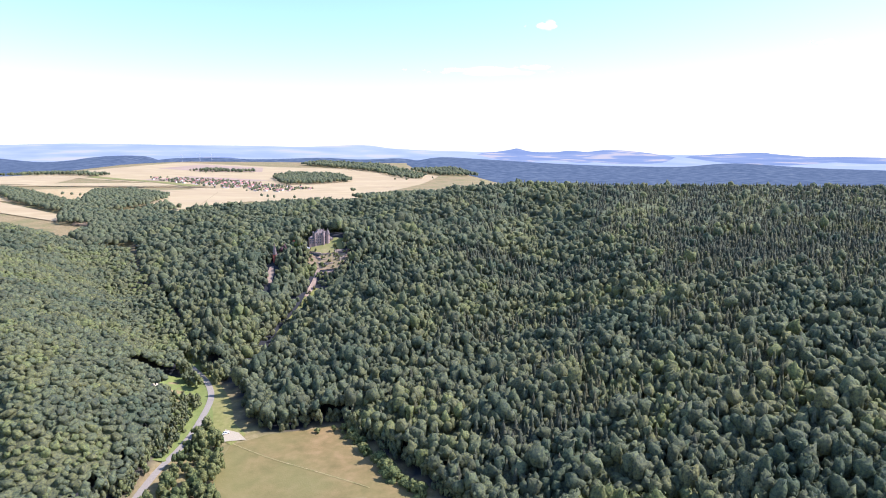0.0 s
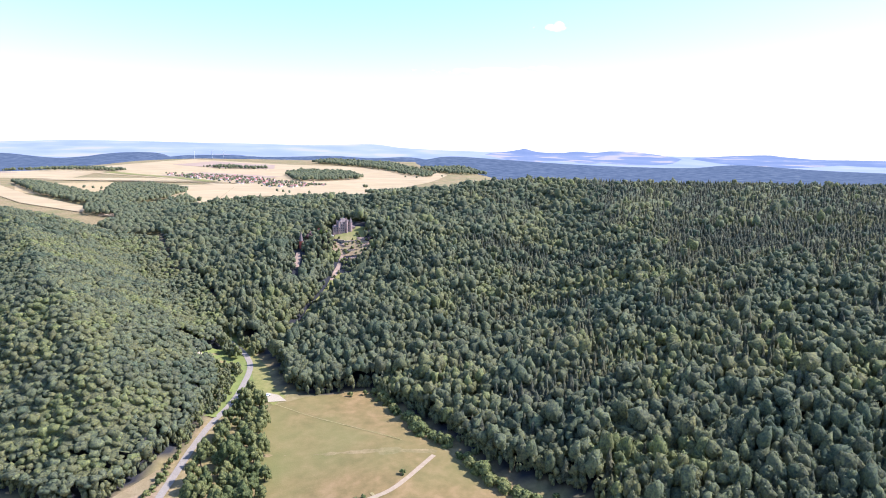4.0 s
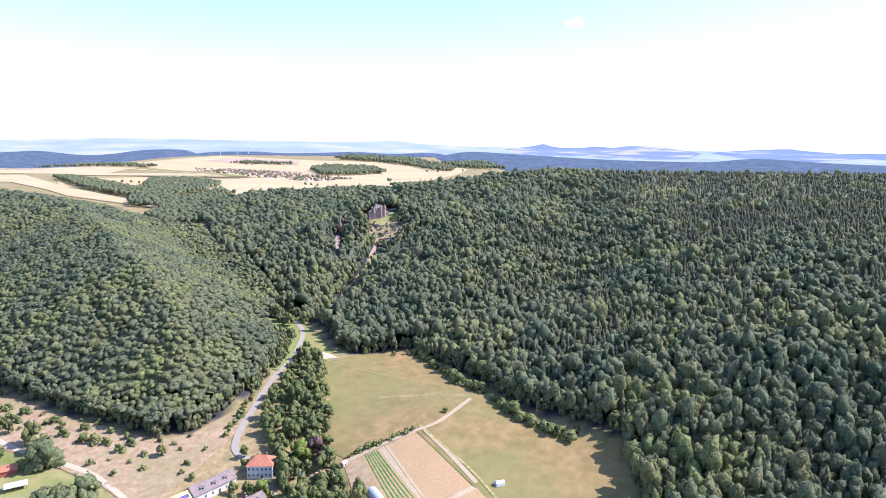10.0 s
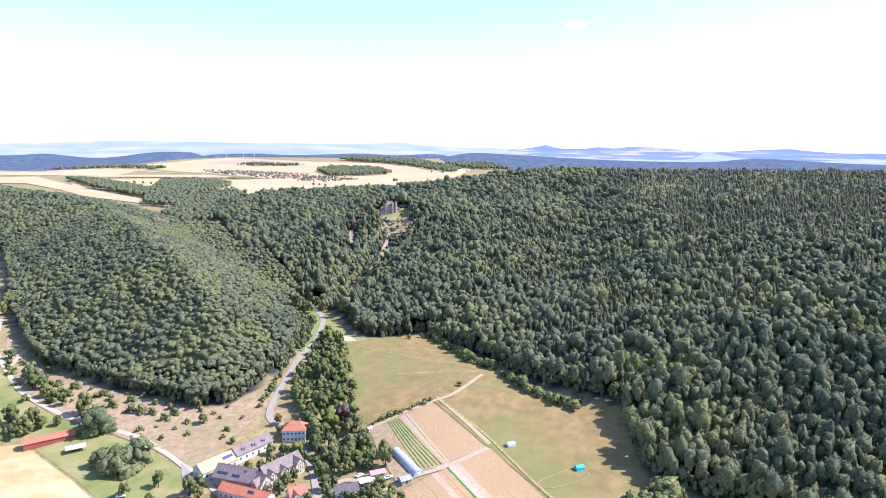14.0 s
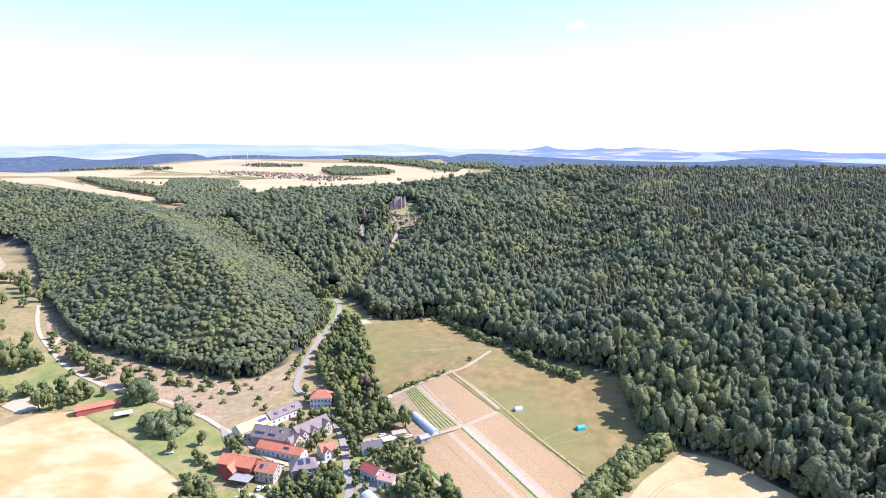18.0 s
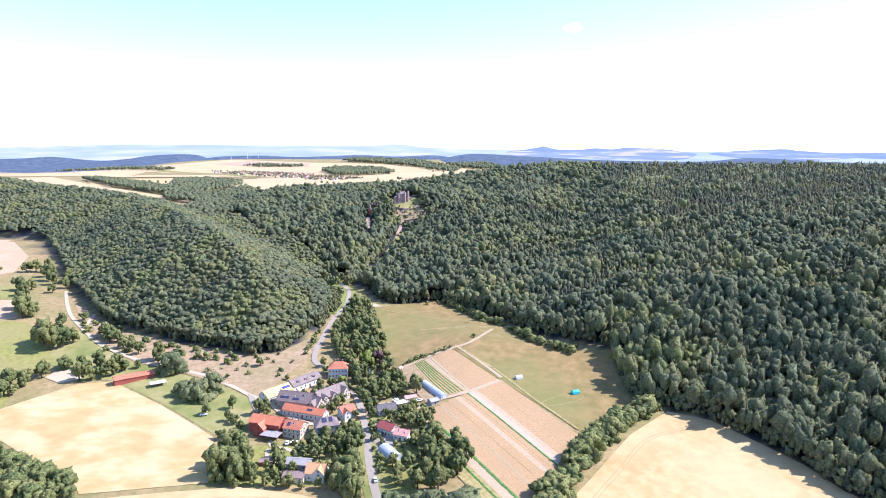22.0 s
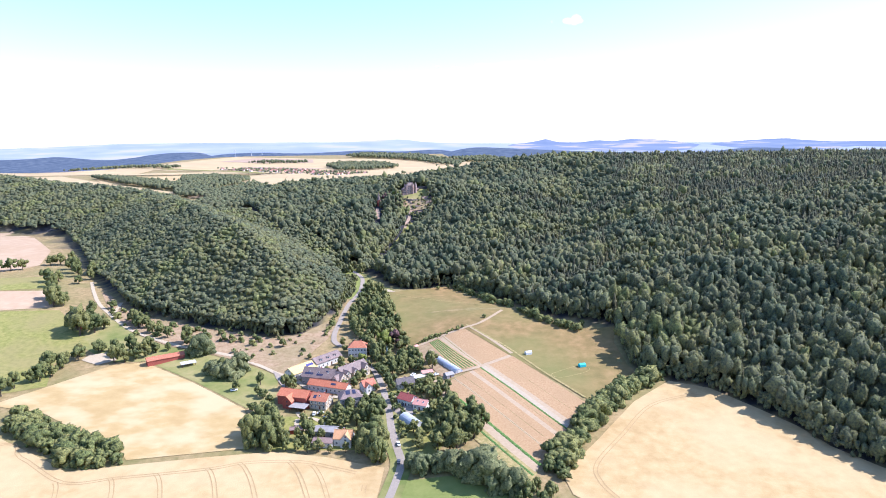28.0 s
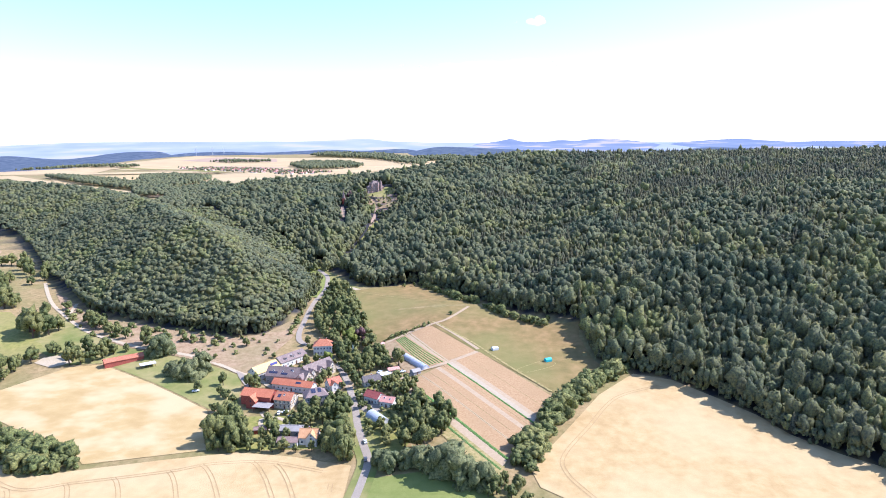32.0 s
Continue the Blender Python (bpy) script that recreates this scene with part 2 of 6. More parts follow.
def ground_z(x, y):
    """Height of the ground."""
    x, y = np.asarray(x, float), np.asarray(y, float)
    z = np.interp(y, [-600, -250, 50, 120, 172, 217, 260, 330, 400, 700, 1300, 2200, 3200, 4600], [-50, -33, -13, -7, -3.5, 3, 6, 5, 6, 20, 46, 50, 82, 70])
    z = z - 5.5 * ramp(-x, 30, 95) * ramp(y, 330, 230) + 0.06 * np.clip(-330 - x, 0, 300) * ramp(y, 700, 300)
    z = z - 32 * (ramp(-x, 1250, 1900) * ramp(y, 2000, 2700) + ramp(x, 50, 500) * ramp(y, 1900, 2500))
    east = np.where(inside(x, y, EAST_FOOT), seg_dist(x, y, EAST_FOOT + EAST_FOOT[:1])[0], 0)
    z = z + 98 * (1 - np.exp(-(east / 328) ** 1.13)) * (1 - ramp(y, 880, 1500)) * (0.55 + 0.45 * ramp(x, -250, 150))
    west = np.where(inside(x, y, WEST_FOOT), seg_dist(x, y, WEST_FOOT + WEST_FOOT[:1])[0], 0)
    z = z + 86 * (1 - np.exp(-(west / 105) ** 1.2)) * (1 - 0.34 * ramp(y, 450, 800) + 0.04 * ramp(y, 850, 1050) + 0.08 * ramp(-x, 700, 900))
    z = z - 22 * np.exp(-(seg_dist(x, y, GULLY)[0] / 55) ** 2) * ramp(y, 330, 450)
    spur, along = seg_dist(x, y, SPUR)
    z = z + (38 - 19 * along) * np.exp(-(spur / 66) ** 2)
    z = z - 9 * np.exp(-(seg_dist(x, y, CLEARING)[0] / 26) ** 2) * ramp(y, 415, 470)
    z = z - 14 * np.exp(-(seg_dist(x, y, DALE)[0] / 42) ** 2)
    z = z - 9 * ramp(x, 60, 350) * ramp(y, 330, 600)
    return z


# ---- building blocks ----
def mesh_object(name, bm, mat, parent=None, smooth=False):
    me = bpy.data.meshes.new(name)
    bm.normal_update()
    bm.to_mesh(me)
    bm.free()
    for k in (mat if isinstance(mat, (list, tuple)) else [mat]):
        me.materials.append(k)
    if smooth:
        me.polygons.foreach_set("use_smooth", [True] * len(me.polygons))
    ob = new(name, me)
    ob.parent = parent
    return ob


def part(name, bm, mat, parent, label=""):
    """One mesh under a thing or a part."""
    return tagged(mesh_object(name, bm, mat, parent), label)


def thing(name, x, y, z, turn=0.0):
    """An empty at a thing's base."""
    ob = new(name)
    ob.empty_display_size = 1
    ob.matrix_world = pose(x, y, z, 0, 0, turn)
    return ob


def mesh_arrays(name, verts, faces, mat, tint=None, smooth=False):
    """A mesh object from arrays of vertices and triangles."""
    me = bpy.data.meshes.new(name)
    nv, nf = len(verts), len(faces)
    me.vertices.add(nv)
    me.vertices.foreach_set("co", np.asarray(verts, np.float32).ravel())
    me.loops.add(nf * 3)
    me.loops.foreach_set("vertex_index", np.asarray(faces, np.int32).ravel())
    me.polygons.add(nf)
    me.polygons.foreach_set("loop_start", np.arange(0, nf * 3, 3, dtype=np.int32))
    if smooth:
        me.polygons.foreach_set("use_smooth", np.ones(nf, bool))
    me.update()
    me.validate()
    if tint is not None:
        a = me.attributes.new("tint", "FLOAT", "POINT")
        a.data.foreach_set("value", np.asarray(tint, np.float32))
    me.materials.append(mat)
    return new(name, me)


def round_line(pts, n=6, closed=False):
    """A smooth line through the points."""
    p = [Vector(q) for q in pts]
    out = []
    m = len(p)
    for i in range(m if closed else m - 1):
        a, b, c, d = (p[(i + k) % m] if closed else p[min(max(i + k, 0), m - 1)] for k in (-1, 0, 1, 2))
        for s in range(n):
            t = s / n
            out.append(tuple(0.5 * (2 * b + (c - a) * t + (2 * a - 5 * b + 4 * c - d) * t * t + (3 * b - a - 3 * c + d) * t ** 3)))
    if not closed:
        out.append(tuple(p[-1]))
    return out


def drape(name, poly, mat, lift=0.25, step=14.0, parent=None, curved=False):
    """A field: a polygon cut into a grid and laid on the ground."""
    pts = round_line(poly, 4, True) if curved else poly
    bm = bmesh.new()
    f = bm.faces.new([bm.verts.new((x, y, 0)) for x, y in pts])
    bmesh.ops.triangulate(bm, faces=[f])
    xs, ys = [q[0] for q in pts], [q[1] for q in pts]
    for axis, lo, hi in ((0, min(xs), max(xs)), (1, min(ys), max(ys))):
        for v in np.arange(math.floor(lo / step) * step + step, hi, step):
            co, no = [0, 0, 0], [0, 0, 0]
            co[axis], no[axis] = v, 1
            bmesh.ops.bisect_plane(bm, geom=bm.verts[:] + bm.edges[:] + bm.faces[:], plane_co=co, plane_no=no)
    z = ground_z(np.array([v.co.x for v in bm.verts]), np.array([v.co.y for v in bm.verts]))
    for v, h in zip(bm.verts, z):
        v.co.z = h + lift
    bmesh.ops.recalc_face_normals(bm, faces=bm.faces[:])
    if sum(f.normal.z for f in bm.faces) < 0:
        bmesh.ops.reverse_faces(bm, faces=bm.faces[:])
    return mesh_object(name, bm, mat, parent, True)


def ribbon(name, pts, width, mat, lift=0.35, parent=None, n=6, thick=0.0):
    """A road or track laid along a smooth line."""
    line = round_line(pts, n)
    bm = bmesh.new()
    rows = []
    for i, q in enumerate(line):
        a, b = Vector(line[max(i - 1, 0)][:2]), Vector(line[min(i + 1, len(line) - 1)][:2])
        d = (b - a).normalized()
        side = Vector((-d.y, d.x))
        w = width * (q[2] if len(q) > 2 else 1)
        row = []
        for s in (-0.5, 0, 0.5):
            x, y = q[0] + side.x * w * s, q[1] + side.y * w * s
            row.append(bm.verts.new((x, y, float(ground_z(x, y)) + lift)))
        rows.append(row)
    for r, s in zip(rows, rows[1:]):
        for k in (0, 1):
            bm.faces.new((r[k], s[k], s[k + 1], r[k + 1]))
    bmesh.ops.recalc_face_normals(bm, faces=bm.faces[:])
    if sum(f.normal.z for f in bm.faces) < 0:
        bmesh.ops.reverse_faces(bm, faces=bm.faces[:])
    return mesh_object(name, bm, mat, parent, True)


def ico(level=1):
    bm = bmesh.new()
    bmesh.ops.create_icosphere(bm, subdivisions=level, radius=1)
    bm.verts.index_update()
    v = np.array([q.co[:] for q in bm.verts])
    f = np.array([[w.index for w in q.verts] for q in bm.faces])
    bm.free()
    return v, f


def crown_wood(rng, level=2, lumps=8, jitter=0.07, tall=1.2, quads=0, size=0.16):
    """A crown of the closed woods, of unit radius: one lumpy leafy dome, open below, with loose leaf clumps round it."""
    iv, jf = ico(level)
    d = rng.normal(size=(lumps, 3)) + np.array([0, 0, 0.45])
    d /= np.linalg.norm(d, axis=1)[:, None]
    amp, wide = rng.uniform(0.5, 1.1, lumps), rng.uniform(0.28, 0.52, lumps)
    ang = np.arccos(np.clip(iv @ d.T, -1, 1))
    rad = 0.60 + 0.46 * (amp * np.exp(-(ang / wide) ** 2)).max(1) + rng.normal(0, jitter, len(iv))
    v = iv * rad[:, None] * np.array([rng.uniform(0.95, 1.3), rng.uniform(0.85, 1.1), 1.0])
    v[:, 2] = np.where(v[:, 2] < 0, v[:, 2] * 1.25, v[:, 2])
    f = jf[iv[jf].mean(1)[:, 2] > -0.62]
    verts, faces, base = [v], [f], len(v)
    for k in range(quads):
        q = rng.normal(size=3) + np.array([0, 0, 0.35])
        q /= np.linalg.norm(q)
        near = int(np.argmax(iv @ q))
        nrm = q + rng.normal(0, 0.4, 3)
        nrm /= np.linalg.norm(nrm)
        u = np.cross(nrm, rng.normal(size=3))
        u /= np.linalg.norm(u)
        w = np.cross(nrm, u)
        h = size * rng.uniform(0.6, 1.3)
        p = q * rad[near] * rng.uniform(0.96, 1.12)
        verts.append(np.array([p + u * h, p + w * h * 0.8, p - u * h * 0.9, p - w * h * 0.7]))
        faces.append(np.array([[0, 1, 2], [0, 2, 3]]) + base)
        base += 4
    v = np.concatenate(verts)
    v[:, 2] *= tall
    return v, np.concatenate(faces)


def crown_tree(rng, lobes=8, tall=1.1, quads=12):
    """The crown of a single tree, of about unit radius: leafy lobes set round a tall middle one."""
    verts, faces, base = [], [], 0
    for k in range(lobes):
        v, f = crown_wood(rng, 2, 6, 0.13, rng.uniform(0.85, 1.2), quads, 0.24)
        turn, far = 2.4 * k + rng.uniform(-0.3, 0.3), (0.0 if k == 0 else rng.uniform(0.36, 0.66))
        up = 0.40 if k == 0 else rng.uniform(-0.55, 0.45)
        v = v * (0.58 if k == 0 else rng.uniform(0.32, 0.50)) + np.array([math.cos(turn) * far, math.sin(turn) * far, up])
        verts.append(v)
        faces.append(f + base)
        base += len(v)
    v = np.concatenate(verts)
    v[:, 2] *= tall
    return v, np.concatenate(faces)


def crown_fir(rng, tiers=5, sides=5):
    """A conifer's crown of unit radius, three high: tiers of drooping, jagged boughs."""
    verts, faces, base = [], [], 0
    for k in range(tiers):
        z0 = 3.0 * k / tiers - 0.1
        rad = (1 - k / tiers) ** 0.7 * rng.uniform(0.85, 1.15) + 0.12
        top = z0 + 3.0 / tiers * 1.7
        ring = []
        turn = rng.uniform(0, 6)
        for s in range(sides * 2):
            a = turn + math.pi * s / sides
            r = rad * (1.0 if s % 2 == 0 else 0.55) * rng.uniform(0.8, 1.15)
            ring.append((math.cos(a) * r, math.sin(a) * r, z0 - (0.18 if s % 2 == 0 else -0.05) + rng.uniform(-.08, .08)))
        verts.append(np.array(ring + [(0, 0, top)]))
        m = sides * 2
        faces.append(np.array([[s, (s + 1) % m, m] for s in range(m)]) + base)
        base += m + 1
    return np.concatenate(verts), np.concatenate(faces)


def plant(name, trees, kinds, mat):
    """One mesh of many trees. trees: rows of x, y, z, radius, height factor, kind, tint."""
    rng = np.random.default_rng(5)
    vs, fs, ts, base = [], [], [], 0
    trees = np.asarray(trees, float)
    for k, (kv, kf) in enumerate(kinds):
        sel = trees[trees[:, 5].astype(int) == k]
        if not len(sel):
            continue
        a = rng.uniform(0, 2 * math.pi, len(sel))
        c, s = np.cos(a)[:, None], np.sin(a)[:, None]
        r = sel[:, 3:4]
        x = (kv[None, :, 0] * c - kv[None, :, 1] * s) * r + sel[:, 0:1]
        y = (kv[None, :, 0] * s + kv[None, :, 1] * c) * r + sel[:, 1:2]
        z = kv[None, :, 2] * r * sel[:, 4:5] + sel[:, 2:3]
        vs.append(np.stack([x, y, z], -1).reshape(-1, 3))
        off = base + np.arange(len(sel)) * len(kv)
        fs.append((kf[None] + off[:, None, None]).reshape(-1, 3))
        ts.append(np.repeat(sel[:, 6], len(kv)))
        base += len(sel) * len(kv)
    return mesh_arrays(name, np.concatenate(vs), np.concatenate(fs), mat, np.concatenate(ts))


def scatter(rng, x0, x1, y0, y1, gap):
    """Points on a jittered grid."""
    gx, gy = np.meshgrid(np.arange(x0, x1, gap), np.arange(y0, y1, gap * 0.87))
    gx = gx + (np.arange(gx.shape[0]) % 2)[:, None] * gap / 2
    p = np.stack([gx.ravel(), gy.ravel()], 1)
    return p + rng.uniform(-0.36, 0.36, p.shape) * gap


def blotch(x, y, size, seed):
    """Smooth random patches between 0 and 1."""
    r = np.random.default_rng(seed)
    v = np.zeros(np.shape(x))
    for k in range(8):
        a = r.uniform(0, 6.28)
        w = 6.28 / size * r.uniform(0.6, 1.6)
        v = v + np.sin((x * math.cos(a) + y * math.sin(a)) * w + r.uniform(0, 6.28))
    return np.clip(0.5 + v / 8, 0, 1)


# ---- the land ----
EAST_WOOD = [(185, 5), (172, 20), (155, 36), (141, 55), (134, 76), (121, 97), (104, 122), (83, 133), (70, 140), (66, 153), (64, 185), (69, 207), (48, 224), (18, 245), (-2, 275),
             (-28, 312), (-56, 346), (-95, 336), (-110, 345), (-126, 385), (-150, 420), (-190, 470), (-250, 560), (-330, 700), (-430, 880), (-480, 1040), (-300, 1330), (150, 1330),
             (500, 1250), (1150, 1250), (1150, 250), (420, -80), (240, -60)]
WEST_WOOD = [(-360, 311), (-332, 280), (-298, 257), (-243, 233), (-200, 218), (-186, 212), (-167, 219), (-154, 248), (-148, 277), (-152, 330), (-172, 375), (-176, 388), (-205, 392), (-206, 412), (-176, 418), (-190, 462),
             (-250, 555), (-330, 695), (-400, 810), (-480, 855), (-600, 945), (-770, 1030), (-1000, 1160), (-1250, 1190), (-1250, 900), (-900, 740), (-590, 610), (-480, 465), (-420, 380)]
xs = np.concatenate([-np.geomspace(520, 4600, 30)[::-1], np.arange(-512, 520, 8.0), np.geomspace(520, 4600, 30)])
ys = np.concatenate([[-900, -700, -550], np.arange(-460, 900, 8.0), np.arange(900, 1500, 20.0), np.geomspace(1500, 4620, 44)])
gx, gy = np.meshgrid(xs, ys)
gz = ground_z(gx, gy)
nx, ny = len(xs), len(ys)
i = (np.arange(ny - 1)[:, None] * nx + np.arange(nx - 1)[None]).ravel()
tri = np.concatenate([np.stack([i, i + 1, i + nx + 1], 1), np.stack([i, i + nx + 1, i + nx], 1)])
wooded = (inside(gx, gy, EAST_WOOD) | inside(gx, gy, WEST_WOOD)).astype(float)
land = mesh_arrays("ground", np.stack([gx, gy, gz], -1).reshape(-1, 3), tri, GRASS_DRY, wooded.ravel(), True)
tagged(land, "rolling ground of dry summer grass and forest floor", "ground", kind="structure")


def floor_in_woods(m):
    """Leaf litter where the ground is wooded; its bluish tone paints in shade."""
    nt = m.node_tree
    b = nt.nodes["Principled BSDF"]
    src = b.inputs["Base Color"].links[0].from_socket
    at = nt.nodes.new("ShaderNodeAttribute")
    at.attribute_name = "tint"
    x = nt.nodes.new("ShaderNodeMix")
    x.data_type = "RGBA"
    nt.links.new(at.outputs["Fac"], x.inputs[0])
    nt.links.new(src, x.inputs[6])
    x.inputs[7].default_value = (0.036, 0.036, 0.042, 1)
    nt.links.new(x.outputs[2], b.inputs["Base Color"])


floor_in_woods(GRASS_DRY)


def field(name, poly, mat, label, lift=0.25, curved=False, step=14.0):
    return tagged(drape(name, poly, mat, lift, step, None, curved), label, "field", kind="structure")


field("meadow", [(-113, 318), (-95, 332), (-58, 343), (-40, 308), (-22, 285), (-5, 258), (14, 226), (42, 212), (67, 206), (62, 185), (64, 152), (68, 137), (32, 100), (-11, 170), (-43, 217), (-76, 195), (-92, 205), (-103, 250), (-112, 290)], MEADOW,
      "mown hay meadow, brown and green in patches", 0.2)
field("grass_verge", [(-168, 424), (-158, 424), (-132, 380), (-119, 346), (-108, 332), (-112, 318), (-126, 330), (-134, 352), (-146, 384)], GRASS_GREEN, "narrow green valley floor beside the road", 0.2)
field("grass_verge", [(-150, 300), (-139, 300), (-126, 330), (-134, 352), (-146, 384), (-158, 424), (-185, 470), (-205, 470), (-176, 420), (-206, 414), (-206, 390), (-176, 386), (-156, 330)], GRASS_LUSH, "green grass between the road and the woods", 0.15)
field("wheat_field", [(-330, 108), (-312, 132), (-297, 153), (-286, 168), (-266, 172), (-219, 140), (-172, 103), (-166, 88), (-165, 76), (-158, 61), (-216, 50), (-223, 58), (-245, 70), (-290, 98)], WHEAT_PALE, "ripe pale wheat field with lodged lighter patches")
WHEAT_SOUTH = [(-420, -20), (-300, 72), (-257, 49), (-241, 39), (-215, 45), (-175, 53), (-142, 58), (-112, 53), (-82, 43), (-82.5, 15), (-89, -20), (-103, -120), (-420, -120)]
field("wheat_field", WHEAT_SOUTH, WHEAT, "ripe wheat field crossed by tractor tramlines")
WHEAT_EAST = [(83, 129), (104, 119), (121, 95), (134, 75), (141, 55), (155, 36), (172, 20), (210, -20), (200, -120), (60, -120), (16, 5), (6, 14), (4, 27), (8, 36), (27, 62), (55, 102)]
field("wheat_field", WHEAT_EAST, WHEAT, "ripe golden wheat field along the wood's edge")
field("pasture", [(-378, 318), (-364, 309), (-332, 276), (-298, 254), (-243, 230), (-200, 215), (-186, 209), (-167, 216), (-152, 246), (-143, 240), (-145, 208), (-163, 150), (-192, 170), (-236, 190), (-261, 198), (-297, 220), (-335, 256)], HEATH,
      "bare sunburnt pasture with scattered bushes")
field("grass_field", [(-335, 254), (-297, 219), (-261, 197), (-236, 189), (-192, 168), (-165, 149), (-155, 105), (-172, 105), (-219, 142), (-266, 174), (-290, 172), (-330, 200), (-345, 225)], GRASS_MIX, "patchy green and yellow grass below the farm track", 0.15)
field("grass_field", [(-428, 254), (-384, 264), (-341, 222), (-322, 201), (-330, 170), (-312, 134), (-360, 110), (-460, 160)], GRASS_GREEN, "green hay field with mowing stripes", 0.2)
field("stubble_field", [(-466, 304), (-424, 315), (-393, 270), (-430, 256), (-500, 262)], STUBBLE_PALE, "pale stubble strip", 0.2)
field("grass_field", [(-500, 349), (-459, 369), (-428, 325), (-466, 307), (-540, 300)], GRASS_GREEN, "green grass strip", 0.2)
field("stubble_field", [(-736, 680), (-645, 619), (-544, 502), (-503, 419), (-520, 371), (-700, 420), (-900, 600)], STUBBLE_PALE, "bare stubble field on the rise", 0.2, step=30)
field("garden_lawn", [(-150, 95), (-120, 95), (-95, 125), (-62, 140), (-50, 120), (-48, 70), (-60, 45), (-70, 35), (-72, 60), (-90, 100), (-98, 60), (-150, 60)], GRASS_GREEN, "garden grass between the houses", 0.12)
field("green_meadow", [(-70, 30), (-48, 30), (-20, 12), (0, -5), (10, -40), (-50, -60), (-82, -60), (-74, 10)], GRASS_LUSH, "fresh green meadow beside the road", 0.2)


# tilled strips between the farm path and the hedge, side by side
TOP_W, TOP_E = Vector((-58, 127)), Vector((-10, 169))
LOW_W, LOW_E = Vector((-6, 37)), Vector((27, 101))


def strip(name, a, b, mat, label, lift=0.35):
    p = [TOP_W.lerp(TOP_E, a), TOP_W.lerp(TOP_E, b), LOW_W.lerp(LOW_E, b), LOW_W.lerp(LOW_E, a)]
    return field(name, [tuple(q) for q in p], mat, label, lift, step=10.0)


strip("weedy_strip", -0.24, -0.09, WEEDS, "dry weedy strip at the plot's edge", 0.3)
strip("tilled_strip", -0.09, 0.0, SOIL_PALE, "narrow pale tilled strip")
strip("tilled_strip", 0.0, 0.18, SOIL, "brown tilled strip of bare soil")
strip("straw_strip", 0.18, 0.20, SOIL_PALE, "thin straw strip between tilled plots")
strip("tilled_strip", 0.20, 0.385, SOIL, "brown tilled strip of bare soil")
strip("straw_strip", 0.385, 0.435, SOIL_PALE, "pale straw strip between tilled plots")
strip("tilled_strip", 0.435, 0.53, SOIL, "brown tilled strip of bare soil")
strip("weedy_strip", 0.53, 0.55, WEEDS, "narrow green weedy strip")
strip("net_cover", 0.55, 0.605, SOIL_WHITE, "whitish crop cover laid over a bed", 0.4)
strip("straw_strip", 0.605, 0.655, SOIL_PALE, "pale straw strip beside the crop cover")
strip("tilled_strip", 0.655, 1.0, SOIL, "broad reddish-brown tilled plot")
field("weedy_strip", [(-6, 37), (-14, 40), (-20, 30), (-12, 20)], WEEDS, "dry weedy corner of the plots", 0.32, step=10)
field("tilled_strip", [(-57, 205), (-43, 215), (-12, 170), (-31, 155)], SOIL, "brown tilled plot above the farm path", 0.35, step=10)
field("crop_bed", [(-69, 197), (-61, 202), (-33, 152), (-47, 146)], SOIL, "vegetable bed with green crop rows", 0.33, step=10)
field("straw_strip", [(-61, 202), (-57, 205), (-31, 155), (-33, 152)], SOIL_PALE, "pale straw strip between tilled plots", 0.34, step=10)
field("dry_yard", [(-78, 192), (-69, 198), (-47, 146), (-57, 140), (-66, 160)], HEATH, "bare dry ground beside the polytunnel", 0.3, step=10)


def crop_rows(name, a, b, c, d, count, mat, label, width=0.9, high=0.35):
    """Rows of plants from the line a-b to the line c-d, as clumps along each row."""
    r = np.random.default_rng(8)
    bm = bmesh.new()
    a, b, c, d = (Vector(q) for q in (a, b, c, d))
    for k in range(count):
        p, q = a.lerp(b, (k + 0.5) / count), c.lerp(d, (k + 0.5) / count)
        n = max(2, int((q - p).length / 1.4))
        side = Vector((-(q - p).y, (q - p).x)).normalized()
        for s in range(n):
            m = p.lerp(q, (s + 0.5) / n)
            w, h, l = width * r.uniform(0.7, 1.1) / 2, high * r.uniform(0.7, 1.3), 0.72
            al = (q - p).normalized()
            z = float(ground_z(m.x, m.y)) + 0.3
            ring = [bm.verts.new((m.x + side.x * w * u + al.x * l * v, m.y + side.y * w * u + al.y * l * v, z)) for u, v in ((-1, -1), (1, -1), (1, 1), (-1, 1))]
            top = bm.verts.new((m.x, m.y, z + h))
            for j in range(4):
                bm.faces.new((ring[j], ring[(j + 1) % 4], top))
    return tagged(mesh_object(name, bm, mat), label, "crop", kind="stuff")


crop_rows("crop_rows", (-68, 197), (-61.5, 201), (-46, 148), (-34, 153), 6, CROP, "green rows of vegetables in a bed", 1.15, 0.45)


def strip_line(u):
    return TOP_W.lerp(TOP_E, u), LOW_W.lerp(LOW_E, u)


for u, w, h, n, lab in ((0.005, 1.7, 0.6, 2, "dark green row of tall crops"), (0.54, 1.0, 0.4, 2, "green row of low plants"), (0.19, 0.6, 0.25, 1, "thin green weed row"), (0.29, 0.4, 0.2, 1, "thin dry weed row"), (0.48, 0.4, 0.2, 1, "thin dry weed row"), (0.80, 0.4, 0.15, 1, "thin dry weed row"), (-0.13, 1.0, 0.4, 2, "green row of low plants")):
    (p, q), (p2, q2) = strip_line(u - 0.008), strip_line(u + 0.008)
    crop_rows("crop_rows", p, p2, q, q2, n, WEEDS if "weed" in lab else CROP, lab, w, h)
crop_rows("crop_rows", (-58.5, 203), (-57, 204), (-33, 154), (-31.5, 155), 1, WEEDS, "dry weed row along the bed", 0.9, 0.3)

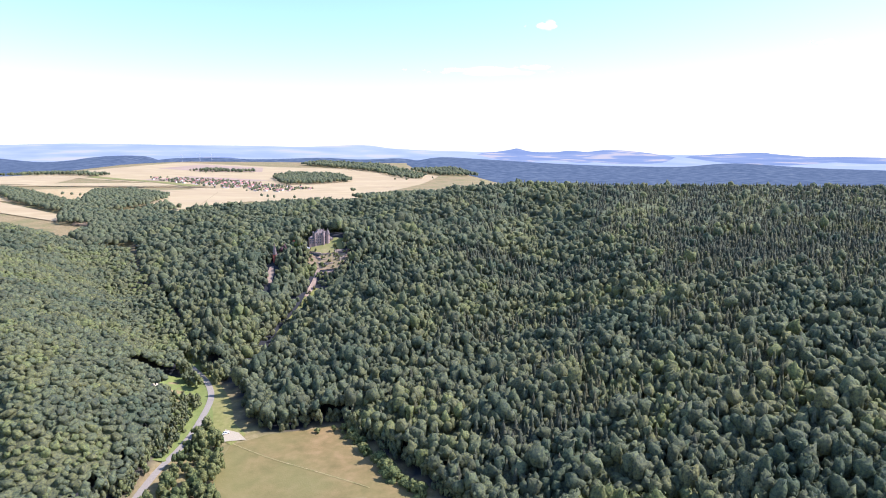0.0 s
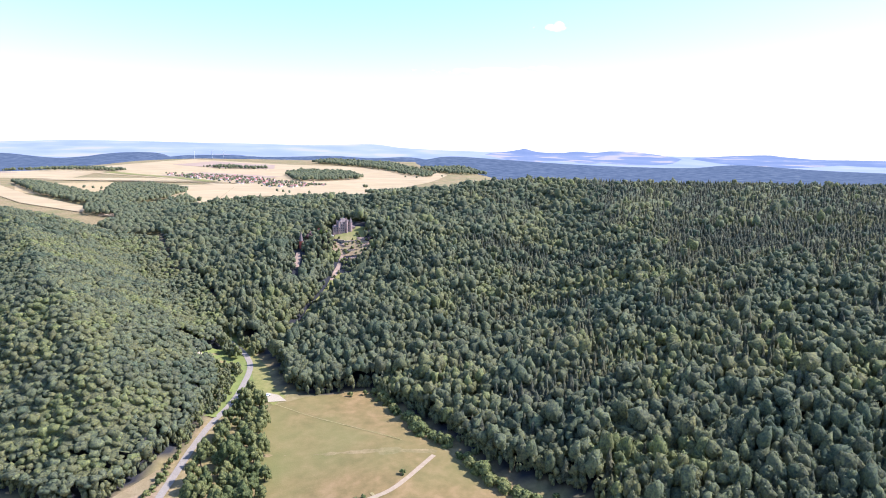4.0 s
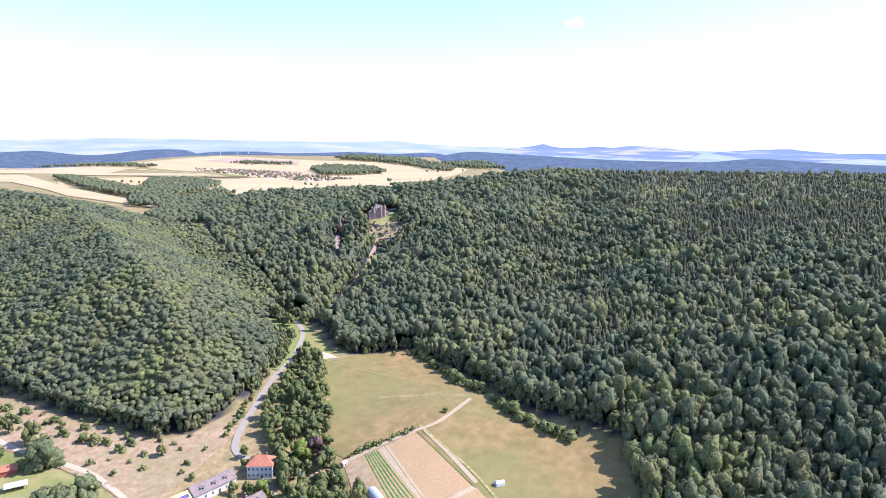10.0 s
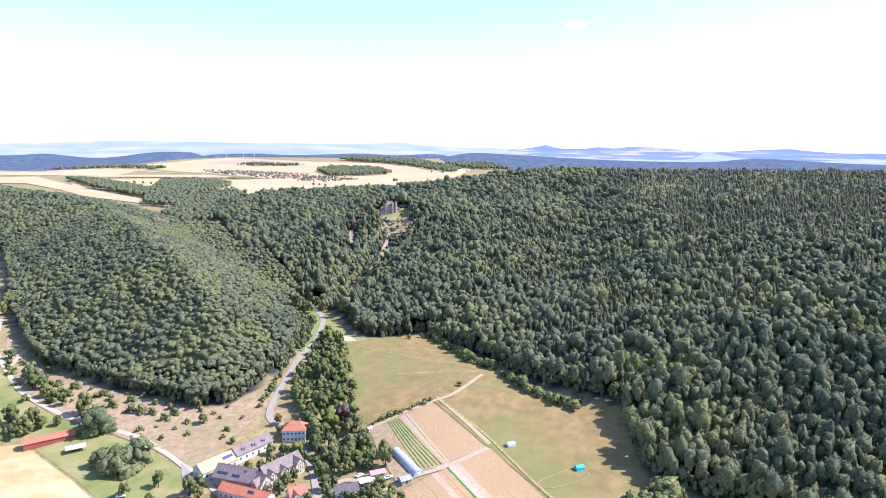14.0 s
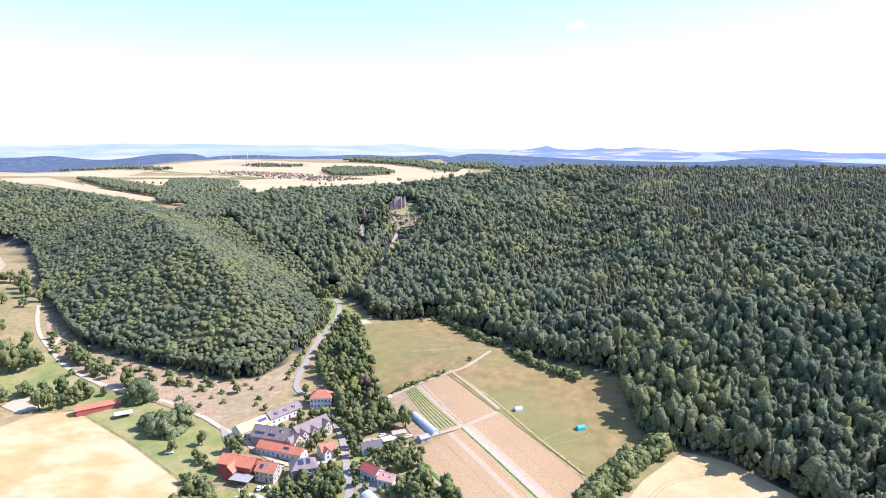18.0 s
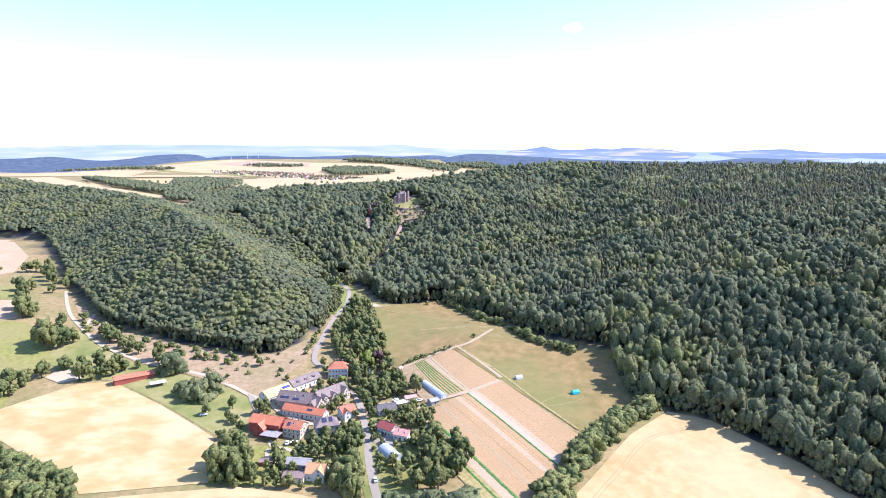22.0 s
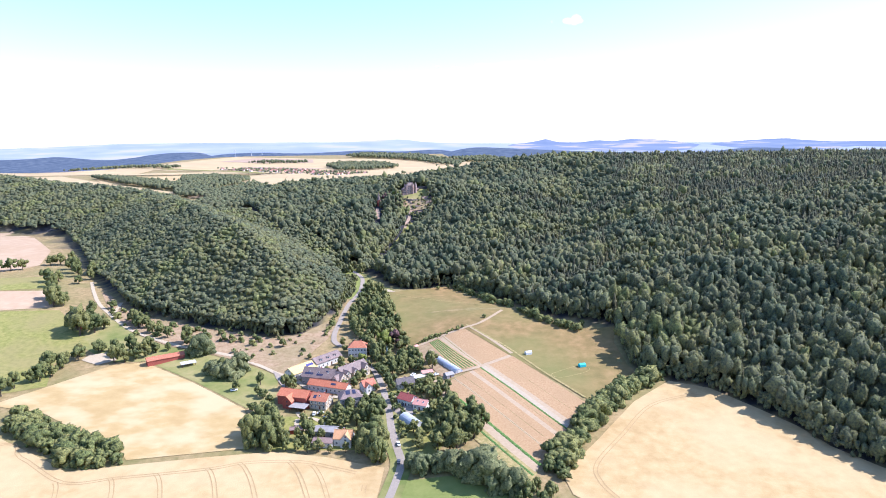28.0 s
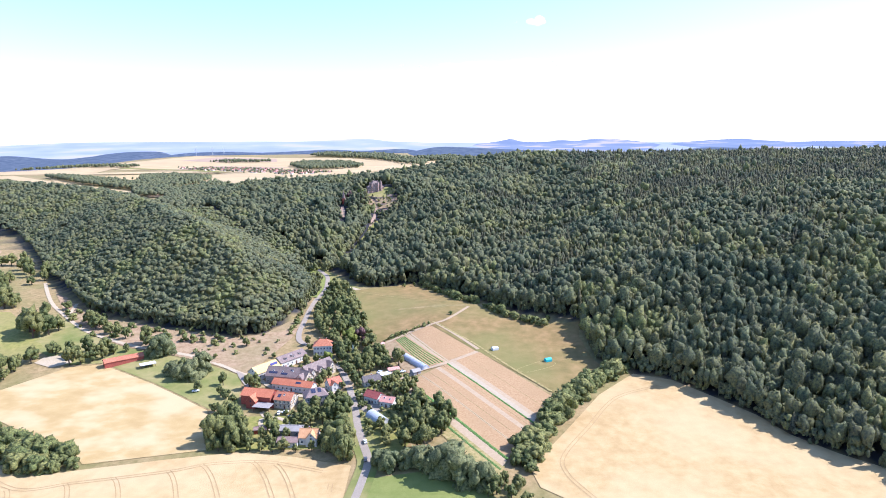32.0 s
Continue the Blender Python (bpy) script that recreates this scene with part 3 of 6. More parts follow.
# tramlines in the wheat: pairs of pressed wheel tracks
tram = tagged(thing("tramlines", -150, 0, 0), "paired tractor wheel tracks pressed into the wheat", "tracks", kind="structure")
tram.matrix_world = Matrix.Identity(4)


def tramline(pts):
    for off in (-0.95, 0.95):
        q = []
        for k, p in enumerate(pts):
            a, b = Vector(pts[max(k - 1, 0)]), Vector(pts[min(k + 1, len(pts) - 1)])
            d = (b - a).normalized()
            q.append((p[0] - d.y * off, p[1] + d.x * off))
        ribbon("wheel_track", q, 0.45, STUBBLE, 0.33, tram, 5)


tramline([(-400, -30), (-300, 60), (-273, 52), (-237, 30), (-212, 34), (-190, 38), (-167, 43), (-152, 48), (-126, 49), (-106, 43), (-90, 37)])
for x0, y0, lean in ((-237, 29, 0.55), (-212, 33, 0.56), (-191, 37, 0.62), (-167, 42, 0.62), (-152, 47, 0.72), (-128, 49, 0.70), (-116, 46, 0.62), (-90, 36, 0.05)):
    tramline([(x0 - 6 * lean, y0 + 0.5), (x0, y0 - 4), (x0 + 10 * lean, y0 - 16), (x0 + 26 * lean, y0 - 42)] + ([(x0 + 70 * lean, y0 - 120)] if x0 < -150 else []))
tramline([(95, 112), (64, 98), (40, 66), (22, 40), (20, 25), (28, 5), (60, -60)])

ROAD = [(-98, -120), (-84, -20), (-78, 10), (-75, 30), (-74, 46), (-78, 62), (-83, 82), (-87, 104), (-92, 124), (-97, 142), (-104, 160), (-120, 188), (-136, 200), (-141, 215), (-142, 245), (-142, 287), (-139, 318), (-141, 350), (-147, 386), (-162, 416), (-185, 444)]
tagged(ribbon("grass_verge", [(-99, -120), (-84, -20), (-78, 10), (-75, 30), (-74, 46), (-78, 62), (-83, 82), (-87, 104)], 11, GRASS_MIX, 0.3), "yellow-green grass verge along the road", "verge", kind="structure")
tagged(ribbon("road", ROAD, 4.0, ASPHALT, 0.4), "narrow pale asphalt country road", "road", kind="structure")
TRACK = [(-408, 354), (-384, 316), (-360, 283), (-328, 250), (-297, 222), (-258, 200), (-230, 190), (-204, 180), (-184, 167), (-168, 154), (-155, 146), (-140, 130), (-118, 118), (-98, 124)]
tagged(ribbon("farm_track", TRACK, 3.0, GRAVEL, 0.35), "pale gravel farm track", "track", kind="structure")
tagged(ribbon("farm_track", [(-334, 257), (-340, 274), (-345, 291)], 2.6, GRAVEL, 0.33), "pale gravel side track", "track", kind="structure")
tagged(ribbon("dirt_path", [(-95, 128), (-88, 141), (-78, 144), (-62, 134), (-48, 143), (-34, 150), (-11, 169)], 3.2, SOIL_PALE, 0.45), "bare dirt path between the plots", "path", kind="structure")
tagged(ribbon("dirt_path", [(-41, 222), (-26, 201), (-9, 177), (9, 141), (28, 107)], 1.5, WEEDS, 0.42), "worn grass path along the plots", "path", kind="structure")
tagged(ribbon("dirt_path", [(12, 137), (18, 134), (33, 141), (38, 147), (32, 152), (15, 141), (12, 137)], 0.45, WEEDS, 0.36), "trodden ring round a paddock", "path", kind="structure")
tagged(ribbon("dirt_path", [(-38, 217), (-24, 196), (-10, 173)], 2.4, SOIL_PALE, 0.40), "pale grassy headland beside the tilled plot", "path", kind="structure")
tagged(ribbon("dirt_path", [(-77, 193), (-59, 206), (-43, 216), (-30, 226), (-12, 255)], 2.6, SOIL_PALE, 0.42), "bare dirt path along the meadow", "path", kind="structure")
tagged(ribbon("dirt_path", [(-112, 320), (-90, 306), (-60, 290), (-30, 272)], 0.7, WEEDS, 0.30), "faint worn path across the meadow", "path", kind="structure")
tagged(drape("forecourt", [(-85, 120), (-76, 112), (-70, 95), (-76, 92), (-84, 100)], ASPHALT, 0.38, 8), "paved forecourt beside the hall", "yard", kind="structure")
tagged(drape("forecourt", [(-171, 157), (-166, 153), (-158, 143), (-152, 135), (-157, 131), (-166, 146)], ASPHALT, 0.42, 8), "paved yard where the lanes meet", "yard", kind="structure")
tagged(drape("gravel_yard", [(-314, 176), (-298, 168), (-288, 176), (-300, 188), (-312, 184)], GRAVEL, 0.3, 8), "pale gravel yard beside a hedge", "yard", kind="structure")
tagged(drape("gravel_yard", [(-122, 338), (-119, 322), (-106, 325), (-113, 334)], GRAVEL, 0.36, 8), "pale gravel turning place at the wood", "yard", kind="structure")
tagged(drape("gravel_yard", [(-172, 372), (-180, 372), (-196, 398), (-188, 400)], GRAVEL, 0.4, 8), "pale gravel parking strip in the wood", "yard", kind="structure")
tagged(ribbon("lane", [(-140, 100), (-136, 94), (-128, 92), (-122, 86), (-128, 80), (-136, 84), (-138, 92)], 2.5, GRAVEL, 0.3), "pale garden lane", "path", kind="structure")
tagged(ribbon("scar", [(-118, 553, 0.5), (-115, 566, 1.0), (-113, 580, 0.6), (-110, 596, 1.1)], 5, EARTH, 0.5), "bare earth scar below the castle", "slope", kind="structure")
tagged(ribbon("scar", [(-152, 560, 0.6), (-154, 570, 1.2), (-156, 584, 0.7)], 5, EARTH, 0.5), "bare earth scar below the chapel", "slope", kind="structure")

# ---- woods ----
rng = np.random.default_rng(11)
BROAD = [crown_wood(rng, 2, int(rng.integers(6, 11)), 0.11, rng.uniform(1.05, 1.6), 40, 0.15) for _ in range(10)]
FIRS = [crown_fir(rng, 7, 5) for _ in range(5)]
FIRS_FAR = [crown_fir(rng, 5, 3) for _ in range(4)]
BROAD_MID = [crown_wood(rng, 2, int(rng.integers(5, 9)), 0.12, rng.uniform(1.0, 1.5), 3, 0.22) for _ in range(12)]
BROAD_FAR = [crown_wood(rng, 1, 4, 0.14, rng.uniform(0.9, 1.3), 4, 0.3) for _ in range(8)]
BROAD_WEST = [crown_wood(rng, 2, int(rng.integers(6, 10)), 0.11, rng.uniform(0.9, 1.3), 16, 0.18) for _ in range(10)]
BROAD_DISTANT = [crown_wood(rng, 1, 4, 0.13, rng.uniform(0.8, 1.1)) for _ in range(4)]
SCARS = [[(-150, 545), (-151, 556), (-157, 588)], [(-118, 548), (-112, 585), (-108, 605)]]


def wood(name, poly, x0, x1, y0, y1, gap, radius, kinds, mat, label, keep=None, fir=None, seed=3, holes=0.05, rough=1.0, tone=0.0, squash=1.0, layer=0.3):
    """A wood of many crowns over a polygon."""
    r = np.random.default_rng(seed)
    p = scatter(r, x0, x1, y0, y1, gap)
    ok = inside(p[:, 0], p[:, 1], poly) & (r.uniform(0, 1, len(p)) > holes)
    for s in SCARS:
        ok &= seg_dist(p[:, 0], p[:, 1], s)[0] > 3.6
    ok &= seg_dist(p[:, 0], p[:, 1], CLEARING)[0] > 4.5 + 3.0 * blotch(p[:, 0], p[:, 1], 20, 77)
    ok &= (np.hypot(p[:, 0] + 112, p[:, 1] - 620) > 21) & (np.hypot((p[:, 0] + 104) * 0.8, p[:, 1] - 597) > 16)
    ok &= seg_dist(p[:, 0], p[:, 1], ROAD)[0] > 6
    if keep is not None:
        ok &= keep(p[:, 0], p[:, 1])
    p = p[ok]
    z = ground_z(p[:, 0], p[:, 1])
    n = len(p)
    grow = r.uniform(0, 1, n)
    size = radius * (0.72 + 0.6 * grow ** 1.6)
    patch = blotch(p[:, 0], p[:, 1], 150, seed)
    fine = blotch(p[:, 0], p[:, 1], 42, seed + 9)
    stand = blotch(p[:, 0], p[:, 1], 26, seed + 15)
    tint = np.clip(0.75 * patch + 0.7 * (fine - 0.45) + tone + r.normal(0, 0.16, n), 0, 1)
    high = r.uniform(0.8, 1.25, n) * squash
    proud = (r.uniform(0, 1, n) < 0.14 * (rough > 0.6)) * r.uniform(0.4, 1.0, n)
    size = size * (1 + 0.3 * proud)
    conifer = (fir(p[:, 0], p[:, 1], r) if fir else np.zeros(n, bool))
    out = []
    b = ~conifer
    tall = 9.0 + (2.4 * grow ** 1.5 + 6.0 * (stand - 0.5) + 6.0 * (fine - 0.5) + r.normal(0, 0.7, n)) * rough + 3.6 * proud
    tall = tall * np.clip(np.hypot((p[:, 0] + 100) / 40, (p[:, 1] - 572) / 58), 0.28, 1)
    tall = tall * np.clip(seg_dist(p[:, 0], p[:, 1], CLEARING)[0] / 16, 0.6, 1)
    for s in SCARS:
        tall = tall * np.clip(seg_dist(p[:, 0], p[:, 1], s)[0] / 24, 0.35, 1)
    if b.any():
        rows = np.stack([p[b, 0], p[b, 1], (z + tall)[b], size[b], high[b], r.integers(0, len(kinds), b.sum()), tint[b]], 1)
        out.append(tagged(plant(name, rows, kinds, mat), label, "wood", kind="stuff"))
    step = 4.0 if y1 < 700 else 9.0
    gx_, gy_ = np.meshgrid(np.arange(x0, x1, step), np.arange(y0, y1, step))
    fx, fy = gx_.ravel(), gy_.ravel()
    good = inside(fx, fy, poly) & (seg_dist(fx, fy, CLEARING)[0] > 13) & (seg_dist(fx, fy, ROAD)[0] > 9) & (seg_dist(fx, fy, poly + poly[:1])[0] > 5)
    good &= (np.hypot(fx + 108, fy - 606) > 44)
    for s in SCARS:
        good &= seg_dist(fx, fy, s)[0] > 10
    if keep is not None:
        good &= keep(fx, fy)
    level = 9.0 + (6.0 * (blotch(fx, fy, 26, seed + 15) - 0.5) + 6.0 * (blotch(fx, fy, 42, seed + 9) - 0.5)) * rough - layer + r.normal(0, 0.5, len(fx))
    fz = ground_z(fx, fy) + level
    shade = np.clip(0.75 * blotch(fx, fy, 150, seed) + 0.7 * (blotch(fx, fy, 42, seed + 9) - 0.45) + tone + 0.05, 0, 1)
    nx_ = gx_.shape[1]
    q = (np.arange(gx_.shape[0] - 1)[:, None] * nx_ + np.arange(nx_ - 1)[None]).ravel()
    q = q[good[q] & good[q + 1] & good[q + nx_] & good[q + nx_ + 1]]
    tri_ = np.concatenate([np.stack([q, q + 1, q + nx_ + 1], 1), np.stack([q, q + nx_ + 1, q + nx_], 1)])
    used, tri_ = np.unique(tri_, return_inverse=True)
    spread = r.uniform(-0.3, 0.3, (2, len(used))) * step
    leafy = mesh_arrays("understorey", np.stack([fx[used] + spread[0], fy[used] + spread[1], fz[used]], 1), tri_.reshape(-1, 3), mat, shade[used])
    out.append(tagged(leafy, "leafy lower layer that fills the wood between its crowns", "wood", kind="stuff"))
    if conifer.any():
        c = conifer
        m = c.sum()
        firs = FIRS if y1 < 400 else FIRS_FAR
        rows = np.stack([p[c, 0], p[c, 1], z[c] + 4 + 2.5 * (stand - 0.5)[c], 3.0 * r.uniform(0.75, 1.25, m), r.uniform(0.9, 1.3, m), r.integers(0, len(firs), m), tint[c]], 1)
        out.append(tagged(plant(name.replace("broadleaf", "conifer"), rows, firs, LEAF_FIR), label.replace("broadleaf", "dark conifer"), "wood", kind="stuff"))
    return out


def fir_east(x, y, r):
    stand = blotch(x, y, 95, 21)
    share = 0.04 + 0.55 * ramp(stand, 0.56, 0.66) * ramp(y, 230, 300)
    share = np.maximum(share, 0.88 * ramp(x + 40 * stand, 165, 235) * ramp(y + 60 * stand, 440, 520) * ramp(y, 1100, 900))
    return r.uniform(0, 1, len(x)) < share * ramp(x, -60, 40)


def in_view(x, y):
    return (np.abs(x + 20) < 0.78 * (y + 300)) & (y < 235)


def in_view_mid(x, y):
    return (x + 20 < 0.73 * (y + 300)) & (x + 20 > -0.80 * (y + 320)) & (y >= 235) & (y < 640)


def in_view_far(x, y):
    return (x + 20 < 0.76 * (y + 300)) & (x + 20 > -0.9 * (y + 320)) & (y >= 640)


wood("broadleaf_wood", EAST_WOOD, -100, 560, -70, 300, 4.4, 3.4, BROAD, LEAF, "dense mixed broadleaf wood on the long hillside", in_view, fir_east, 3, 0.06, 1.15, 0.15, 1.2, 2.2)
wood("broadleaf_wood", EAST_WOOD, -420, 760, 225, 650, 4.4, 3.4, BROAD_MID, LEAF, "dense mixed broadleaf wood on the hill's upper slope", in_view_mid, fir_east, 7, 0.04, 0.95, 0.13, 1.0, 1.3)
wood("broadleaf_wood", EAST_WOOD, -600, 1000, 620, 1340, 7.2, 5.6, BROAD_FAR, LEAF, "broadleaf wood on the hill's broad back", in_view_far, fir_east, 4, 0.03, 0.8, 0.13, 0.8, 0.8)
wood("broadleaf_wood", WEST_WOOD, -480, -120, 190, 300, 3.9, 3.1, BROAD_WEST, LEAF, "dense broadleaf wood covering the steep spur", in_view, None, 5, 0.02, 0.4, 0.05, 0.66)
wood("broadleaf_wood", WEST_WOOD, -620, -120, 225, 650, 4.2, 3.3, BROAD_MID, LEAF, "dense broadleaf wood along the spur's crest", in_view_mid, None, 8, 0.02, 0.4, 0.05, 0.6)
wood("broadleaf_wood", WEST_WOOD, -1260, -200, 620, 1200, 6.0, 4.6, BROAD_FAR, LEAF, "broadleaf wood on the far end of the spur", in_view_far, None, 6, 0.03, 0.5, 0.05, 0.6)
tagged(ribbon("clearing", CLEARING, 9, GRASS_GREEN, 0.3), "grassy clearing running down the wooded slope", "slope", kind="structure")

# ---- the plateau beyond ----
field("wheat_field", [(-1560, 2400), (-1250, 3150), (-700, 2850), (-160, 2750), (0, 2400), (-60, 2000), (-170, 1560), (-260, 1345), (-420, 1400), (-470, 1560), (-727, 1820), (-900, 2000), (-1250, 2230)], WHEAT_FAR, "wide pale grain fields on the plateau", 0.9, step=90)
field("wheat_field", [(-1150, 1650), (-941, 1780), (-720, 1330), (-740, 1240), (-985, 1400)], WHEAT, "yellow grain field between woods", 0.9, step=60)
field("wheat_field", [(-740, 1690), (-600, 1785), (-476, 1250), (-500, 1150), (-560, 1225)], WHEAT_FAR, "pale harvested field between woods", 1.2, step=50)
field("wheat_field", [(-1460, 1760), (-1355, 1815), (-905, 1325), (-690, 1158), (-655, 1085), (-840, 1195), (-1180, 1510), (-1300, 1500)], WHEAT_FAR, "pale field on the spur's back", 1.2, step=40)
field("stubble_field", [(-640, 1120), (-590, 1105), (-570, 1040), (-610, 1050)], STUBBLE_PALE, "small brown field in the wood", 1.2, step=30)
field("harvested_field", [(-1180, 2720), (-1100, 3000), (-760, 2800), (-700, 2560), (-900, 2560)], STUBBLE_ROSE, "pinkish harvested strip on the plateau", 1.6, step=90)
field("harvested_field", [(-230, 2200), (-60, 2330), (-90, 2080), (-170, 1800), (-240, 1780)], WHEAT_FAR, "pale harvested field on the plateau", 1.6, step=90)
field("harvested_field", [(-1000, 2130), (-640, 2050), (-560, 2180), (-900, 2330)], STUBBLE_ROSE, "pinkish stubble field on the plateau", 1.6, step=90)
field("grass_field", [(-1240, 2260), (-880, 2010), (-720, 1850), (-690, 1880), (-860, 2050), (-1220, 2300)], GRASS_GREEN, "green verge beside the far village", 1.8, step=90)
field("wheat_field", [(-1250, 1830), (-700, 1900), (-600, 1790), (-476, 1252), (-410, 1400), (-430, 1640), (-560, 1800), (-900, 1990), (-1150, 1960)], WHEAT_FAR, "pale field before the far village", 1.0, step=80)


field("wheat_field", [(-2900, 2350), (-2300, 3000), (-1560, 2400), (-1250, 2230), (-1150, 1900), (-2100, 1850)], WHEAT_FAR, "wide pale grain fields west of the village", 0.9, step=120)
field("harvested_field", [(-2200, 2300), (-1700, 2380), (-1500, 2200), (-2000, 2060)], STUBBLE_ROSE, "pinkish stubble field on the plateau", 1.6, step=90)


def far_wood(poly, gap, radius, label, seed, tall=9):
    """A wood far off, of many low crowns."""
    r = np.random.default_rng(seed)
    px, py = [q[0] for q in poly], [q[1] for q in poly]
    p = scatter(r, min(px), max(px), min(py), max(py), gap)
    p = p[inside(p[:, 0], p[:, 1], poly)]
    n = len(p)
    rows = np.stack([p[:, 0], p[:, 1], ground_z(p[:, 0], p[:, 1]) + tall * r.uniform(0.8, 1.1, n), radius * r.uniform(0.75, 1.3, n), r.uniform(0.9, 1.3, n), r.integers(0, 4, n), np.clip(0.6 + r.normal(0, 0.2, n), 0, 1)], 1)
    return tagged(plant("distant_wood", rows, BROAD_DISTANT, LEAF), label, "wood", kind="stuff")


far_wood([(-587, 2280), (-560, 2440), (-371, 2380), (-285, 2140), (-374, 1985), (-474, 1960)], 12, 8, "rounded wood standing among grain fields", 31, 10)
far_wood([(-720, 1255), (-860, 1600), (-790, 1650), (-620, 1480), (-585, 1275), (-620, 1190)], 10, 6.5, "broadleaf wood between two fields", 32)
far_wood([(-560, 1290), (-500, 1240), (-505, 1120), (-560, 1150)], 10, 6, "small copse at a field's edge", 33)
far_wood([(-1180, 1680), (-1080, 1640), (-760, 1310), (-600, 1160), (-480, 1120), (-420, 1060), (-400, 960), (-430, 880), (-480, 860), (-540, 920), (-560, 1030), (-640, 1060), (-690, 1170), (-860, 1300)], 8.5, 6.5, "strip of wood along a field", 34)
far_wood([(-640, 3000), (-560, 3150), (-260, 2950), (-120, 2560), (-230, 2540), (-420, 2790)], 16, 10, "wood along the crest of the fields", 35, 12)
far_wood([(-1750, 2420), (-1500, 2480), (-1180, 2330), (-1210, 2290), (-1500, 2400)], 15, 8, "wood strip between grain fields", 41)
far_wood([(-1000, 2560), (-930, 2620), (-720, 2560), (-730, 2530)], 15, 8, "wood strip between grain fields", 42)
far_wood([(-40, 2520), (-120, 2700), (60, 2800), (160, 2500), (60, 2420)], 16, 9, "copse on the plateau", 36)
far_wood([(-260, 2600), (-180, 2720), (-40, 2380), (-70, 2260), (-140, 2320)], 15, 8, "wood strip between grain fields", 43)
far_wood([(-200, 1480), (-60, 1620), (200, 1650), (300, 1400), (-100, 1350)], 11, 7, "edge of the wood behind the castle", 38)


# ---- surfaces of buildings ----
TILE_RED = material("roof_tile_red", [(0.331, 0.094, 0.054), (0.418, 0.137, 0.079), (0.475, 0.187, 0.122)], scale=1.2, rough=0.8, bump=0.05, bump_scale=4, coarse=0.15, coarse_colour=(0.288, 0.101, 0.065), random_shift=0.25)
TILE_ORANGE = material("roof_tile_orange", [(0.380, 0.112, 0.052), (0.444, 0.151, 0.076), (0.495, 0.191, 0.111)], scale=1.2, rough=0.8, bump=0.05, bump_scale=4, coarse=0.15, coarse_colour=(0.329, 0.095, 0.049))
TILE_ORANGE_PALE = material("roof_tile_apricot", [(0.475, 0.245, 0.115), (0.547, 0.310, 0.158)], scale=1.2, rough=0.8, bump=0.05, bump_scale=4)
TILE_PINK = material("roof_tile_pink", [(0.475, 0.216, 0.180), (0.547, 0.288, 0.238)], scale=1.0, rough=0.8, bump=0.04, bump_scale=4)
TILE_CRIMSON = material("roof_tile_crimson", [(0.245, 0.054, 0.047), (0.331, 0.086, 0.072)], scale=1.2, rough=0.8, bump=0.05, bump_scale=4)
TILE_GREY = material("roof_slate_mauve", [(0.146, 0.100, 0.092), (0.196, 0.142, 0.132), (0.246, 0.186, 0.172)], scale=1.0, rough=0.75, bump=0.05, bump_scale=4, coarse=0.2, coarse_colour=(0.114, 0.090, 0.090), random_shift=0.2)
TILE_DARK = material("roof_dark", [(0.07, 0.06, 0.065), (0.13, 0.11, 0.11)], scale=1.0, rough=0.7, bump=0.05)
TILE_YELLOW = material("roof_battens_yellow", [(0.518, 0.360, 0.137), (0.576, 0.418, 0.187), (0.619, 0.475, 0.245)], scale=0.8, rough=0.85, bump=0.04, stretch=(1, 4, 1))
SHEET_GREY = material("roof_sheet_grey", [(0.245, 0.223, 0.216), (0.324, 0.302, 0.295)], scale=0.6, rough=0.7, bump=0.04, coarse=0.2)
SHEET_BROWN = material("roof_sheet_brown", [(0.194, 0.130, 0.115), (0.266, 0.187, 0.166)], scale=0.8, rough=0.8, bump=0.04)
SHEET_WHITE = material("sheet_white", [(0.504, 0.504, 0.504), (0.576, 0.576, 0.569)], scale=1.5, rough=0.6)
SHEET_STEEL = material("sheet_steel", [(0.360, 0.382, 0.432), (0.432, 0.454, 0.497)], scale=0.8, rough=0.5, bump=0.02, stretch=(1, 6, 1))
FOIL = material("tunnel_foil", [(0.302, 0.317, 0.403), (0.403, 0.418, 0.490), (0.475, 0.490, 0.547)], scale=0.6, rough=0.4, bump=0.03)
PLASTER = material("plaster_white", [(0.504, 0.490, 0.461), (0.576, 0.562, 0.533)], scale=0.8, rough=0.9, coarse=0.3, coarse_colour=(0.475, 0.454, 0.410), coarse_mix=0.3)
PLASTER_CREAM = material("plaster_cream", [(0.475, 0.403, 0.302), (0.547, 0.482, 0.382)], scale=0.8, rough=0.9, coarse=0.3, coarse_mix=0.3)
PLASTER_GREY = material("plaster_grey", [(0.259, 0.245, 0.245), (0.338, 0.324, 0.317)], scale=0.8, rough=0.9, coarse=0.3, coarse_mix=0.3)
BOARD_RED = material("boards_red", [(0.24, 0.06, 0.045), (0.34, 0.095, 0.07)], scale=1.5, rough=0.85, stretch=(6, 6, 0.4), bump=0.02)
TIMBER = material("timber_dark", [(0.10, 0.05, 0.035), (0.17, 0.085, 0.06)], scale=2.0, rough=0.85)
SANDSTONE = material("sandstone_red", [(0.30, 0.20, 0.180), (0.385, 0.268, 0.240), (0.47, 0.345, 0.31)], scale=0.9, rough=0.9, bump=0.06, coarse=0.2, coarse_colour=(0.24, 0.16, 0.145))
SANDSTONE_PALE = material("sandstone_pale", [(0.302, 0.238, 0.187), (0.389, 0.317, 0.252)], scale=0.7, rough=0.9, bump=0.1, coarse=0.15, coarse_colour=(0.216, 0.187, 0.130))
WINDOW = material("window_glass", [(0.035, 0.045, 0.06), (0.07, 0.085, 0.11)], scale=0.4, rough=0.12)
